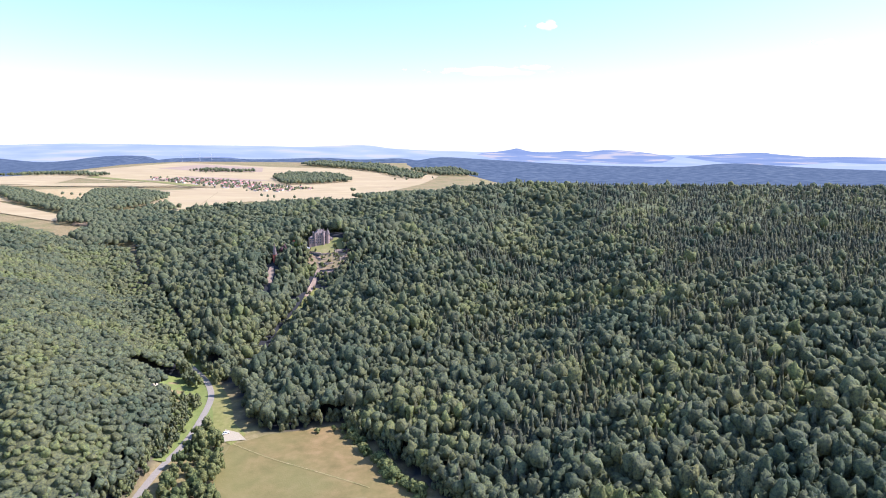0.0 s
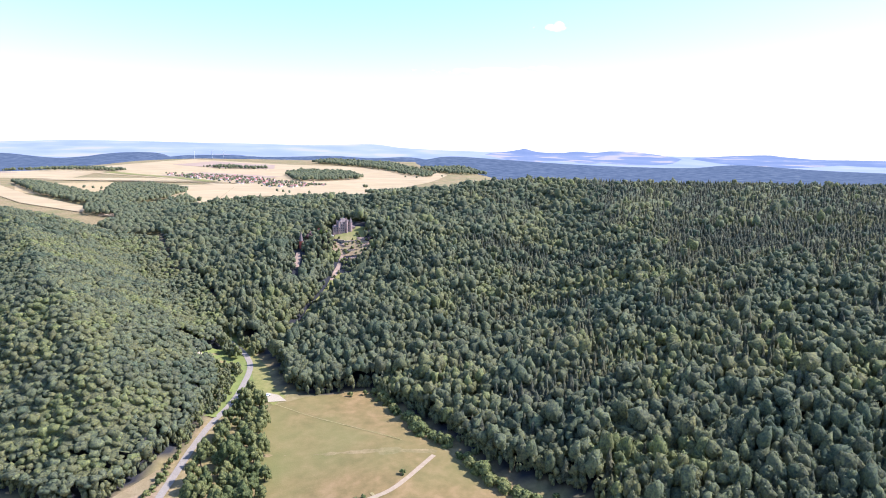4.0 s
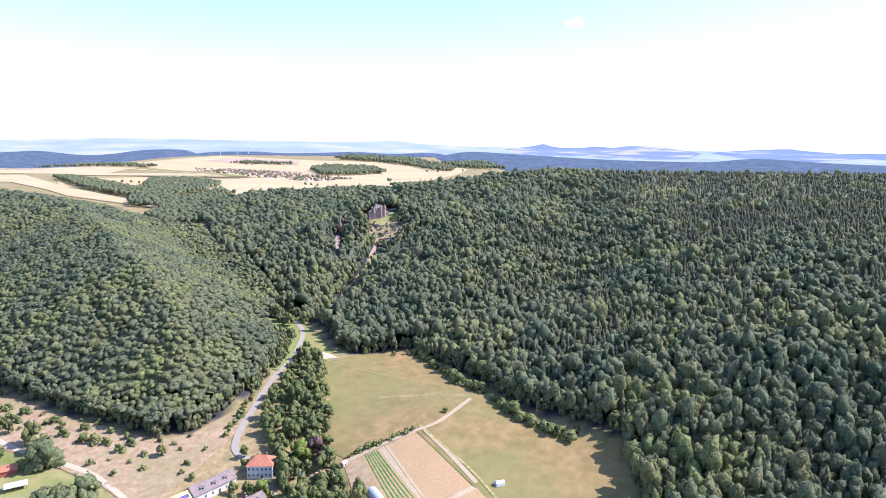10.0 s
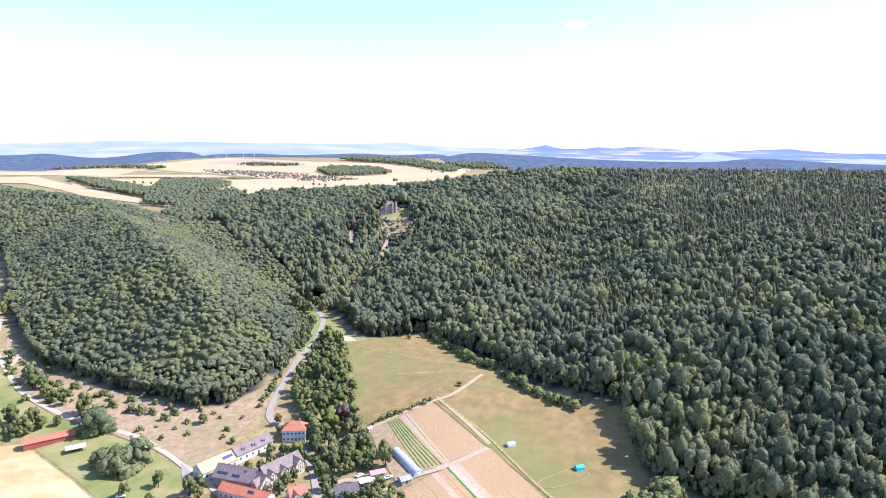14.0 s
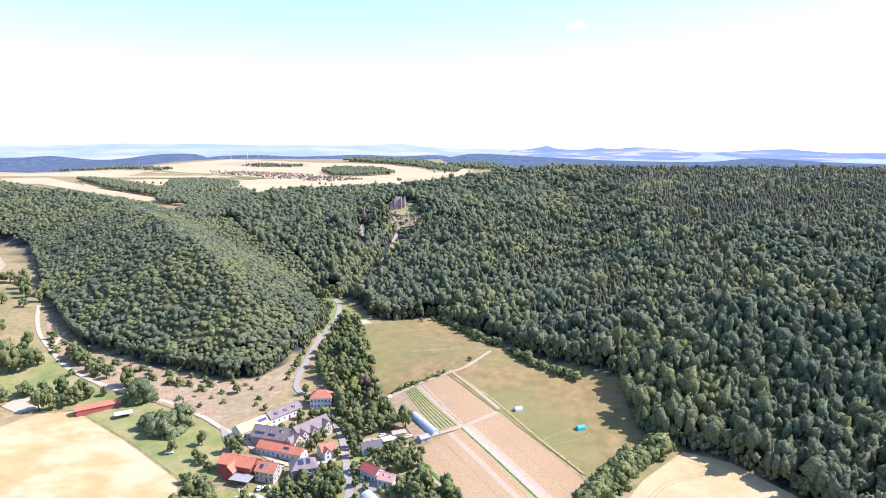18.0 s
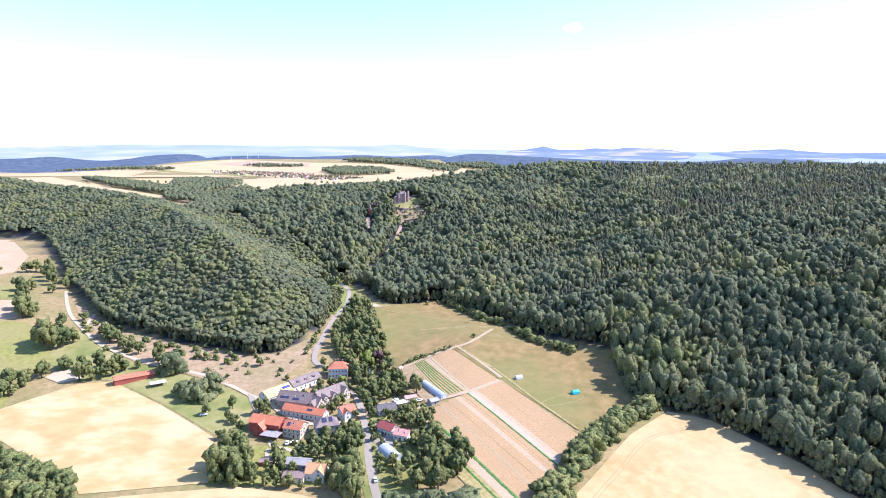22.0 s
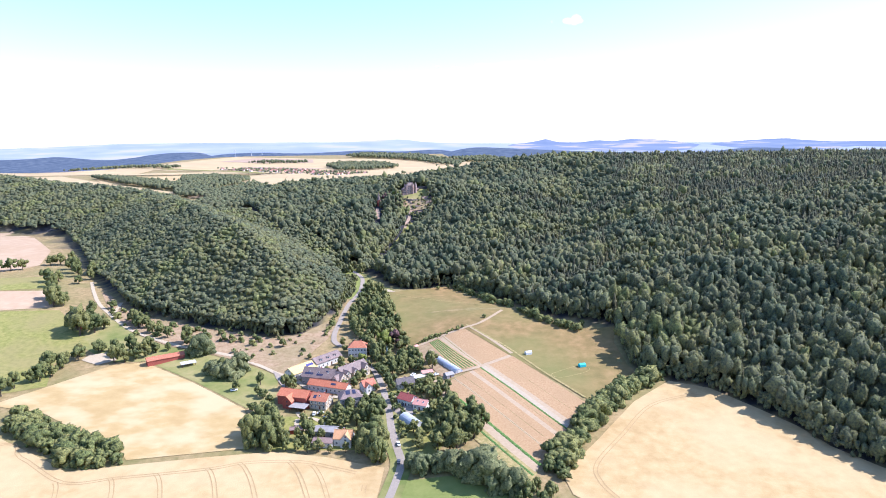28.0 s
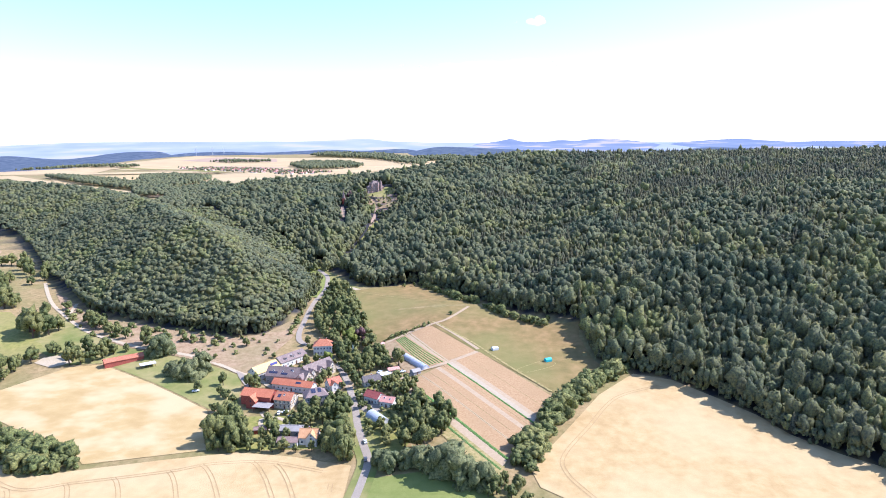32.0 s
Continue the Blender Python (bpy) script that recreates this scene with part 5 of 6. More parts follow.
CAR_WHITE = material("car_white", [(0.72, 0.72, 0.72), (0.78, 0.78, 0.78)], rough=0.3)
CAR_DARK = material("car_dark", [(0.05, 0.055, 0.07), (0.07, 0.075, 0.09)], rough=0.3)
CAR_BLUE = material("car_blue", [(0.10, 0.16, 0.30), (0.13, 0.20, 0.36)], rough=0.3)
car(-77.0, 63, 105, CAR_WHITE, "white car parked at the roadside")
car(-75.2, 46, 95, CAR_DARK, "dark car parked at the roadside")
car(-126, 98, 20, CAR_WHITE, "white van parked by the barn")
car(-122, 92, 60, CAR_BLUE, "blue car parked in the garden lane")
car(-129.5, 97, 100, CAR_WHITE, "white car parked by the barn")
car(-79, 106, 60, CAR_DARK, "dark car on the forecourt")
car(-70, 143, 10, CAR_WHITE, "white caravan by the hut")
car(-76, 147, 50, CAR_WHITE, "white caravan among garden huts")
car(-61, 143, 30, CAR_WHITE, "white trailer beside the path")
car(-187, 127, 20, CAR_WHITE, "white trailer in the grass")
car(-120, 332, 40, CAR_WHITE, "white car at the wood's turning place")
car(-192, 400, 120, CAR_WHITE, "white van parked in the wood")
car(-75, 615, 40, CAR_WHITE, "white car parked by the castle")
car(-71, 612, 40, CAR_BLUE, "blue car parked by the castle")


# ---- the castle ----
def cone_part(name, parent, mat, x, y, z, r1, r2, h, seg=16, label=""):
    bm = bmesh.new()
    bmesh.ops.create_cone(bm, segments=seg, cap_ends=True, radius1=r1, radius2=r2, depth=h, matrix=Matrix.Translation((x, y, z + h / 2)))
    return part(name, bm, mat, parent, label)


def hip_roof(parent, mat, cx, cy, L, W, z, h, top=0.35):
    bm = bmesh.new()
    lo = [bm.verts.new((cx + sx * (L / 2 + 0.5), cy + sy * (W / 2 + 0.5), z)) for sx, sy in ((-1, -1), (1, -1), (1, 1), (-1, 1))]
    hi = [bm.verts.new((cx + sx * L / 2 * top, cy + sy * W / 2 * top * 0.6, z + h)) for sx, sy in ((-1, -1), (1, -1), (1, 1), (-1, 1))]
    bm.faces.new(lo[::-1])
    bm.faces.new(hi)
    for k in range(4):
        bm.faces.new((lo[k], lo[(k + 1) % 4], hi[(k + 1) % 4], hi[k]))
    return part("roof", bm, mat, parent)


CX, CY, CZ = -116.0, 621.0, float(ground_z(-116, 621))
castle = tagged(thing("castle", CX, CY, CZ, 22), "red sandstone castle with steep slate roofs and round tower", "castle")
castle.scale = (0.73, 0.73, 0.70)
bm = bmesh.new()
box(bm, -8.5, 8, -6.5, 6.5, -8, 12.5)
keep = part("wall", bm, SANDSTONE, castle)
hip_roof(castle, TILE_GREY, -0.25, 0, 16.5, 13, 12.5, 7.0)
bm = bmesh.new()
box(bm, -16, -8.5, -5, 4, -8, 7.2)
part("wall", bm, SANDSTONE, castle)
hip_roof(castle, TILE_GREY, -12.2, -0.5, 7.5, 9, 7.2, 3.2)
bm = bmesh.new()
box(bm, 8, 17, -3, 6, -8, 6.5)
part("wall", bm, SANDSTONE_PALE, castle)
hip_roof(castle, TILE_GREY, 12.5, 1.5, 9, 9, 6.5, 2.6)
tower = cone_part("round_tower", castle, SANDSTONE, 9.0, -6.0, -8, 2.6, 2.5, 22)
cone_part("tower_roof", tower, TILE_GREY, 9.0, -6.0, 14, 3.0, 0.1, 7.5, label="pointed slate spire")
stair = cone_part("stair_tower", castle, SANDSTONE, 3.0, -7.2, -8, 1.9, 1.9, 24, 8)
cone_part("tower_roof", stair, TILE_GREY, 3.0, -7.2, 16, 2.3, 0.1, 4.5, 8, "pointed slate spire")
for x, y, h in ((-8.3, -6.3, 13), (-8.3, 6.3, 13), (8, 6.3, 13)):
    t = cone_part("corner_turret", castle, SANDSTONE, x, y, 7, 1.2, 1.2, h - 7 + 1.5, 10)
    cone_part("tower_roof", t, TILE_GREY, x, y, h + 1.5, 1.5, 0.05, 3.0, 10)
cone_part("flagpole", castle, TRIM, -0.2, 0, 19.3, 0.09, 0.06, 5, 8)
for x, y in ((-4, 1.5), (4.5, 1.5), (0.5, -2)):
    bm = bmesh.new()
    box(bm, x - 0.5, x + 0.5, y - 0.4, y + 0.4, 15, 20.2)
    part("chimney", bm, SANDSTONE, castle)
for x in (-5.5, -1.5, 6.2):
    bm = bmesh.new()
    prism(bm, [(-0.0, 0), (2.2, 0), (2.2, 1.8), (1.1, 3.0), (0, 1.8)], -0.9, 0.9)
    for v in bm.verts:
        v.co = Vector((x + v.co.y - 1.1, -6.7 + (v.co.x + 0.9) * 1.2, 12.4 + v.co.z))
    part("dormer", bm, TILE_GREY, castle)
for zz in (1.0, 4.6, 8.4):
    for x in (-7, -4.2, -1.4, 5.6):
        window_on(castle, Matrix.Translation((x, -6.5, zz)), 1.2, 2.0, SANDSTONE_PALE)
    for y in (-4, 0, 4):
        window_on(castle, face(2, 17, 13, y, zz) if zz > 7.5 else face(3, 16, 13, y, zz), 1.2, 2.0, SANDSTONE_PALE)
for x in (-14.5, -12.2, -10):
    for zz in (0.8, 4.0):
        window_on(castle, Matrix.Translation((x, -5, zz)), 1.1, 1.7, SANDSTONE_PALE)
for x in (11.5, 14):
    window_on(castle, Matrix.Translation((x, -3, 2.6)), 1.1, 1.7, SANDSTONE_PALE)


def wall_run(name, pts, top, thick, mat, label, depth=6.0):
    """A broken garden wall along points: each stretch stands on the slope, with a coping course and piers."""
    z0 = float(ground_z(pts[0][0], pts[0][1]))
    w = tagged(thing(name, pts[0][0], pts[0][1], z0), label, "wall")
    o = Vector((pts[0][0], pts[0][1], z0))
    for (ax, ay), (bx, by) in zip(pts, pts[1:]):
        h = float(ground_z((ax + bx) / 2, (ay + by) / 2)) + top
        a, b = Vector((ax, ay, h)) - o, Vector((bx, by, h)) - o
        d = b - a
        m = Matrix.Translation(a) @ Matrix.Rotation(math.atan2(d.y, d.x), 4, "Z")
        bm = bmesh.new()
        box(bm, 0, d.length, -thick / 2, thick / 2, -depth, 0, m)
        part("wall_face", bm, mat, w)
        bm = bmesh.new()
        box(bm, -0.1, d.length + 0.1, -thick / 2 - 0.12, thick / 2 + 0.12, 0, 0.25, m)
        part("coping", bm, SANDSTONE, w)
        for k in range(int(d.length / 4)):
            bm = bmesh.new()
            box(bm, 4 * k + 1.6, 4 * k + 2.2, -thick / 2 - 0.35, -thick / 2, -depth, -0.4, m)
            part("pier", bm, mat, w)
    return w


wall_run("terrace_wall", [(-124, 606), (-112, 601), (-99, 604), (-90, 612)], 1.2, 1.0, SANDSTONE_PALE, "pale sandstone terrace wall below the castle", 9)
wall_run("terrace_wall", [(-118, 594), (-106, 590), (-93, 595), (-84, 604)], 0.8, 1.0, SANDSTONE_PALE, "lower sandstone terrace wall with piers", 9)
wall_run("terrace_wall", [(-112, 584), (-103, 581), (-96, 586)], 0.6, 0.9, SANDSTONE_PALE, "lowest garden wall on the castle slope", 9)
wall_run("terrace_wall", [(-121, 600), (-112, 596), (-104, 597)], 0.5, 0.8, SANDSTONE, "middle sandstone terrace wall with planting", 7)
wall_run("terrace_wall", [(-98, 600), (-88, 601), (-80, 606), (-76, 612)], 0.4, 0.8, SANDSTONE_PALE, "pale retaining wall round the castle garden", 7)
wall_run("terrace_wall", [(-122, 588), (-114, 586), (-108, 588)], 0.4, 0.8, SANDSTONE, "broken lower garden wall on the slope", 7)
wall_run("bastion", [(-96, 606), (-88, 607), (-84, 613), (-88, 619)], 0.9, 0.9, SANDSTONE, "low bastion wall beside the castle terrace", 9)
tagged(drape("castle_terrace", [(-124, 607), (-112, 602), (-99, 605), (-90, 612), (-90, 628), (-124, 628)], GRASS_MIX, 0.6, 6), "patchy grass castle terrace", "terrace", kind="structure")
tagged(drape("castle_terrace", [(-118, 595), (-106, 591), (-93, 596), (-86, 604), (-96, 605), (-112, 601)], HEATH, 0.6, 6), "planted lower terrace with dry beds", "terrace", kind="structure")
tagged(drape("castle_slope", [(-122, 602), (-124, 592), (-110, 585), (-94, 587), (-84, 600), (-84, 606), (-96, 600), (-112, 596)], HEATH, 0.55, 6), "overgrown terraced garden slope below the castle", "slope", kind="structure")
pav = tagged(thing("pavilion", -128.5, 608.5, float(ground_z(-128, 608)), 10), "white pavilion tent on the castle terrace", "tent")
for sx in (-3, 3):
    for sy in (-2, 2):
        bm = bmesh.new()
        box(bm, sx - 0.1, sx + 0.1, sy - 0.1, sy + 0.1, -1, 2.8)
        part("post", bm, TRIM, pav)
hip_roof(pav, SHEET_WHITE, 0, 0, 7, 5, 2.8, 1.6, 0.15)
chapel = tagged(thing("chapel", -155.3, 594, float(ground_z(-155.3, 594)), 20), "small red brick chapel with a tall slate spire", "chapel")
chapel.scale = (0.85, 0.85, 1.0)
bm = bmesh.new()
box(bm, -2.2, 2.2, -2.2, 2.2, -4, 7)
part("tower_wall", bm, BOARD_RED, chapel)
cone_part("spire", chapel, TILE_GREY, 0, 0, 7, 2.6, 0.05, 11, 8, "tall slate spire")
bm = bmesh.new()
prism(bm, [(-3, -4), (3, -4), (3, 4), (0, 7), (-3, 4)], 2.2, 10)
part("nave", bm, BOARD_RED, chapel)
for s in (0, 1):
    bm = roof_slab(7.8, 6, 4, 7, s, 0.4)
    for v in bm.verts:
        v.co.x += 6.1
    part("roof", bm, TILE_GREY, chapel)
house("gatehouse", -141, 632, 30, 12, 7, 4.5, 8.0, TILE_RED, SANDSTONE, "castle outbuilding with a red tile roof", rows=1, cols=(3, 2), chimney=1)


# ---- single trees, bushes and hedges ----
def tree_model(name, seed, mat, lobes, tall, radius, height, label="", weep=False):
    """A tree: a tapered trunk with limbs, and a crown of many leaf clumps. It stands at the origin and is copied."""
    r = np.random.default_rng(seed)
    t = tagged(new(name), label, "tree")
    bm = bmesh.new()
    top = height - radius * tall * 0.6
    rings = []
    for k, (zz, w) in enumerate(((-0.6, 1.35), (0.5, 1.0), (top * 0.5, 0.75), (top, 0.35))):
        ox, oy = (r.normal(0, 0.12, 2) if k > 1 else (0, 0))
        rings.append([bm.verts.new((ox + 0.035 * height * w * math.cos(a), oy + 0.035 * height * w * math.sin(a), zz)) for a in np.linspace(0, 6.283, 7)[:-1]])
    for a, b in zip(rings, rings[1:]):
        for k in range(6):
            bm.faces.new((a[k], a[(k + 1) % 6], b[(k + 1) % 6], b[k]))
    for k in range(5):
        a = 6.283 * k / 5 + r.uniform(-0.4, 0.4)
        p, q = Vector((0, 0, top * r.uniform(0.45, 0.75))), Vector((math.cos(a) * radius * 0.6, math.sin(a) * radius * 0.6, top * r.uniform(0.85, 1.1)))
        m = (q - p).to_track_quat("Z", "Y").to_matrix().to_4x4()
        bmesh.ops.create_cone(bm, segments=5, radius1=0.016 * height, radius2=0.005 * height, depth=(q - p).length, matrix=Matrix.Translation((p + q) / 2) @ m)
    part("trunk", bm, BARK, t)
    v, f = crown_tree(r, lobes, tall)
    if weep:
        v[:, 2] -= 0.55 * np.clip(np.hypot(v[:, 0], v[:, 1]) - 0.35, 0, 1) ** 1.3
    c = mesh_arrays("crown", v * radius * 1.22 + np.array([0, 0, height - radius * tall * 1.22]), f, mat)
    c.parent = t
    return t


TREES = {
    "round": [tree_model("broadleaf_tree", 50 + k, LEAF_ONE, 11, 1.05 + 0.12 * k, 4.0, 10.5 + k, label="leafy broadleaf tree with a rounded crown") for k in range(3)],
    "tall": [tree_model("poplar_tree", 60 + k, LEAF_ONE, 16, 1.5 + 0.15 * k, 4.6, 14.5 + k, label="tall leafy tree with a high narrow crown") for k in range(2)],
    "willow": [tree_model("willow_tree", 70 + k, LEAF_WILLOW, 18, 0.9, 4.6, 8.5, label="spreading grey-green willow by a stream", weep=True) for k in range(2)],
    "bush": [tree_model("bush", 80 + k, LEAF_ONE, 5, 0.95, 1.5, 2.6, label="low green bush on dry grass") for k in range(3)],
    "hedge": [tree_model("hedge_shrub", 85 + k, LEAF_ONE, 8, 0.95, 3.2, 5.6, label="dense broadleaf shrub in a hedge") for k in range(3)],
    "copper": [tree_model("copper_beech", 90, LEAF_COPPER, 8, 1.3, 4.5, 14, label="dark red copper beech tree")],
    "lime": [tree_model("lime_tree", 91, LEAF_LIME, 8, 1.1, 3.8, 10, label="yellow-green tree with a rounded crown")],
    "spruce": [],
}
for b in TREES["bush"]:
    b["category"] = "bush"
for b in TREES["hedge"]:
    b["category"] = "shrub"
spruce = tagged(new("blue_spruce"), "slim blue-grey spruce in a garden", "tree")
bm = bmesh.new()
bmesh.ops.create_cone(bm, segments=7, cap_ends=True, radius1=0.25, radius2=0.05, depth=10, matrix=Matrix.Translation((0, 0, 4.5)))
part("trunk", bm, BARK, spruce)
kv, kf = crown_fir(np.random.default_rng(4), 9, 8)
sp = mesh_arrays("crown", kv * np.array([2.0, 2.0, 3.1]) + np.array([0, 0, 0.9]), kf, material("leaf_blue_spruce", [(0.07, 0.11, 0.11), (0.13, 0.18, 0.18)], scale=2, rough=0.8))
sp.parent = spruce
TREES["spruce"] = [spruce]
USED = set()
TREE_SPOTS = []


def put_tree(kind, x, y, s=1.0, group="", label=""):
    """Sets a tree of that kind on the ground, turned and sized at random."""
    r = random.Random(int(x * 31 + y * 17))
    model = r.choice(TREES[kind])
    h = s * (1.1 if kind == "bush" else 1.06) * (0.97 if kind == "tall" else 1.4 if group in ("field trees to the west", "hedge trees round the gravel yard") else 1.0) * r.uniform(0.86, 1.14)
    m = Matrix.LocRotScale((x, y, float(ground_z(x, y)) + 0.1), Euler((0, 0, r.uniform(0, 6.28))), (h * r.uniform(0.92, 1.08), h * r.uniform(0.92, 1.08), h * r.uniform(0.9, 1.12)))
    if model.name in USED:
        ob = copy_thing(model, m)
    else:
        USED.add(model.name)
        ob = model
        ob.matrix_basis = m
    TREE_SPOTS.append((x, y))
    return tagged(ob, label, group=group)


def near_house(x, y, gap):
    for hx, hy, a, b, turn in FOOT:
        c, s = math.cos(radians(turn)), math.sin(radians(turn))
        u, v = (x - hx) * c + (y - hy) * s, -(x - hx) * s + (y - hy) * c
        if abs(u) < a + gap and abs(v) < b + gap:
            return True
    return False


for x, y, s in ((-63, 36, 1.15), (-55, 37, 1.0), (-47, 34, 1.3), (-40, 30, 1.3), (-33, 25, 1.35), (-26, 20, 1.2), (-20, 15, 1.1), (-68, 42, 0.9)):
    put_tree("willow", x, y, s, "willows by the stream")
for x, y, s in ((-211, 154, 1.0), (-203, 146, 1.1), (-196, 149, 1.05), (-194, 158, 0.95), (-205, 156, 0.9), (-231, 185, 1.25)):
    put_tree("willow", x, y, s, "willows in the grass", "rounded grey-green willow in the grass")
for x, y in ((-14, 10), (-8, 6), (-4, 12), (-10, 16), (-2, 2), (4, -4), (-18, 8)):
    put_tree("round", x, y, 0.75, "trees at the field corner")
for x, y, s in ((-66, 58, 0.9), (-58, 60, 0.8), (-50, 52, 0.75), (-42, 58, 0.9), (-36, 66, 1.0), (-62, 72, 1.0), (-60, 92, 1.0), (-54, 86, 1.2), (-48, 92, 1.15), (-44, 84, 1.2), (-38, 88, 1.0), (-50, 78, 1.2), (-42, 74, 1.15), (-56, 100, 0.9), (-36, 78, 1.0), (-48, 104, 0.75), (-58, 112, 0.7)):
    put_tree("round", x, y, s, "trees behind the hall")
for x, y, s in ((-94, 58, 1.0), (-89, 54, 1.1), (-86, 49, 0.9), (-91, 64, 1.1), (-90, 72, 1.0), (-86, 58, 1.0), (-95, 66, 0.9)):
    put_tree("tall", x, y, s, "poplars at the road")
for x, y, s in ((-156, 66, 1.0), (-150, 70, 1.1), (-146, 64, 1.0), (-155, 78, 1.1), (-160, 74, 0.9), (-150, 82, 1.1), (-140, 66, 0.9), (-146, 76, 1.0), (-156, 88, 0.9)):
    put_tree("tall", x, y, s, "poplars by the wheat")
for x, y, s in ((-152, 60, 0.6), (-144, 58, 0.55), (-136, 60, 0.6), (-130, 60, 0.55), (-124, 58, 0.55), (-128, 66, 0.6), (-104, 58, 0.5), (-112, 57, 0.5), (-132, 70, 0.7)):
    put_tree("round", x, y, s, "hedge trees by the wheat")
for x, y, s in ((-203, 152, 1.0), (-186, 128, 1.05), (-160, 138, 0.0), (-155, 130, 1.1), (-150, 127, 0.8), (-249, 203, 1.25), (-244, 196, 1.1), (-238, 193, 0.9), (-166, 118, 0.8), (-160, 112, 0.8)):
    if s:
        put_tree("round", x, y, s, "trees round the farm")
for x, y, s in ((-338, 216, 1.9), (-330, 222, 1.7), (-346, 226, 1.8), (-327, 230, 1.2), (-340, 236, 1.3), (-351, 256, 0.8), (-394, 272, 1.2), (-398, 280, 1.2), (-408, 291, 1.1), (-446, 346, 1.2), (-440, 352, 1.0), (-484, 425, 1.3), (-492, 421, 1.2), (-512, 387, 1.4), (-505, 395, 1.3),
                (-520, 380, 1.3), (-470, 426, 1.2), (-434, 375, 1.1), (-425, 385, 1.1), (-445, 390, 1.2), (-460, 405, 1.2), (-415, 365, 1.0), (-300, 232, 0.9), (-305, 240, 1.0), (-312, 246, 0.9), (-284, 222, 0.8), (-276, 216, 0.75), (-268, 212, 0.6)):
    put_tree("round", x, y, s, "field trees to the west")
for x, y, s in ((-327, 160, 1.0), (-319, 163, 0.9), (-324, 151, 1.0), (-326, 140, 0.9), (-331, 131, 0.9), (-332, 120, 0.8), (-316, 176, 0.9), (-306, 188, 0.9), (-290, 182, 1.0), (-296, 190, 0.8), (-284, 190, 0.9), (-278, 186, 0.8), (-272, 190, 0.8), (-266, 188, 0.6), (-340, 112, 0.8), (-350, 104, 0.8), (-345, 122, 0.8)):
    put_tree("round", x, y, s, "hedge trees round the gravel yard")
for x, y, s in ((-173, 136, 0.75), (-170, 121, 0.6), (-165, 117, 0.55), (-167, 101, 0.8), (-152, 134, 0.85), (-127, 168, 0.7), (-108, 143, 0.75), (-97, 128, 0.7), (-101, 102, 0.9), (-104, 94, 0.8), (-96, 92, 0.85), (-127, 65, 0.75), (-139, 68, 0.8), (-81, 108, 0.65), (-83, 101, 0.6),
                (-67, 119, 0.7), (-59, 111, 0.75), (-70, 74, 0.8), (-61, 89, 0.9), (-53, 85, 0.95), (-45, 78, 1.0), (-40, 66, 0.95), (-47, 60, 0.9), (-57, 60, 0.9), (-66, 64, 0.85), (-111, 92, 0.8), (-134, 90, 0.75), (-130, 79, 0.8), (-94, 149, 0.8), (-87, 140, 0.75), (-76, 134, 0.7), (-118, 78, 0.7), (-121, 94, 0.6)):
    if not near_house(x, y, 0.6):
        put_tree("round", x, y, s, "trees in the gardens")
for x, y, s in ((-330, 166, 0.95), (-320, 165, 0.9), (-318, 181, 0.85), (-309, 190, 0.8), (-288, 172, 0.8), (-281, 173, 0.9), (-275, 177, 0.85), (-270, 181, 0.75), (-265, 187, 0.7), (-258, 191, 0.6), (-318, 150, 0.9), (-322, 143, 0.95), (-394, 281, 1.15), (-388, 276, 1.0), (-400, 288, 1.1), (-431, 328, 1.1), (-416, 346, 1.0), (-344, 275, 0.7), (-307, 241, 1.0), (-300, 238, 0.9), (-294, 233, 0.7)):
    put_tree("round", x, y, s, "hedge trees round the gravel yard")
for x, y, s in ((-86, 114, 0.7), (-88, 127, 0.75), (-91, 136, 0.85), (-96, 148, 0.9), (-100, 155, 0.8), (-107, 163, 0.7), (-112, 172, 0.75), (-128, 188, 0.65), (-131, 196, 0.6), (-104, 172, 0.9)):
    if not near_house(x, y, 0.4):
        put_tree("round", x, y, s, "trees beside the village road")
put_tree("copper", -92, 196, 1.0)
put_tree("copper", -147, 602, 0.9)
put_tree("lime", -100, 192, 1.35, label="tall yellow-green tree behind the villa")
put_tree("lime", -112, 164, 0.6, label="small yellow-green tree by the lane")
put_tree("lime", -282, 292, 0.7, label="bright yellow tree standing out of the wood")
put_tree("lime", -134, 604, 1.0, label="yellow-green tree below the castle")
put_tree("lime", -70, 640, 1.0, label="yellow-green tree beside the castle")
put_tree("lime", -52, 606, 0.9, label="yellow-green tree beside the castle")
put_tree("spruce", -96, 174, 1.0)
put_tree("round", -175, 196, 0.7, label="bright green tree on the bare pasture")

# gardens, the stream's wood, hedges
r = np.random.default_rng(77)


def fill(kind, poly, gap, s0, s1, group, clear=1.5, road=4.5, chance=1.0):
    xs_, ys_ = [q[0] for q in poly], [q[1] for q in poly]
    for x, y in scatter(r, min(xs_), max(xs_), min(ys_), max(ys_), gap):
        if inside(np.array([x]), np.array([y]), poly)[0] and r.uniform() < chance and not near_house(x, y, clear) and seg_dist(np.array([x]), np.array([y]), ROAD)[0][0] > road \
                and seg_dist(np.array([x]), np.array([y]), TRACK)[0][0] > 4 and all((x - a) ** 2 + (y - b) ** 2 > (gap * 0.5) ** 2 for a, b in TREE_SPOTS):
            put_tree(kind, float(x), float(y), float(r.uniform(s0, s1)), group)


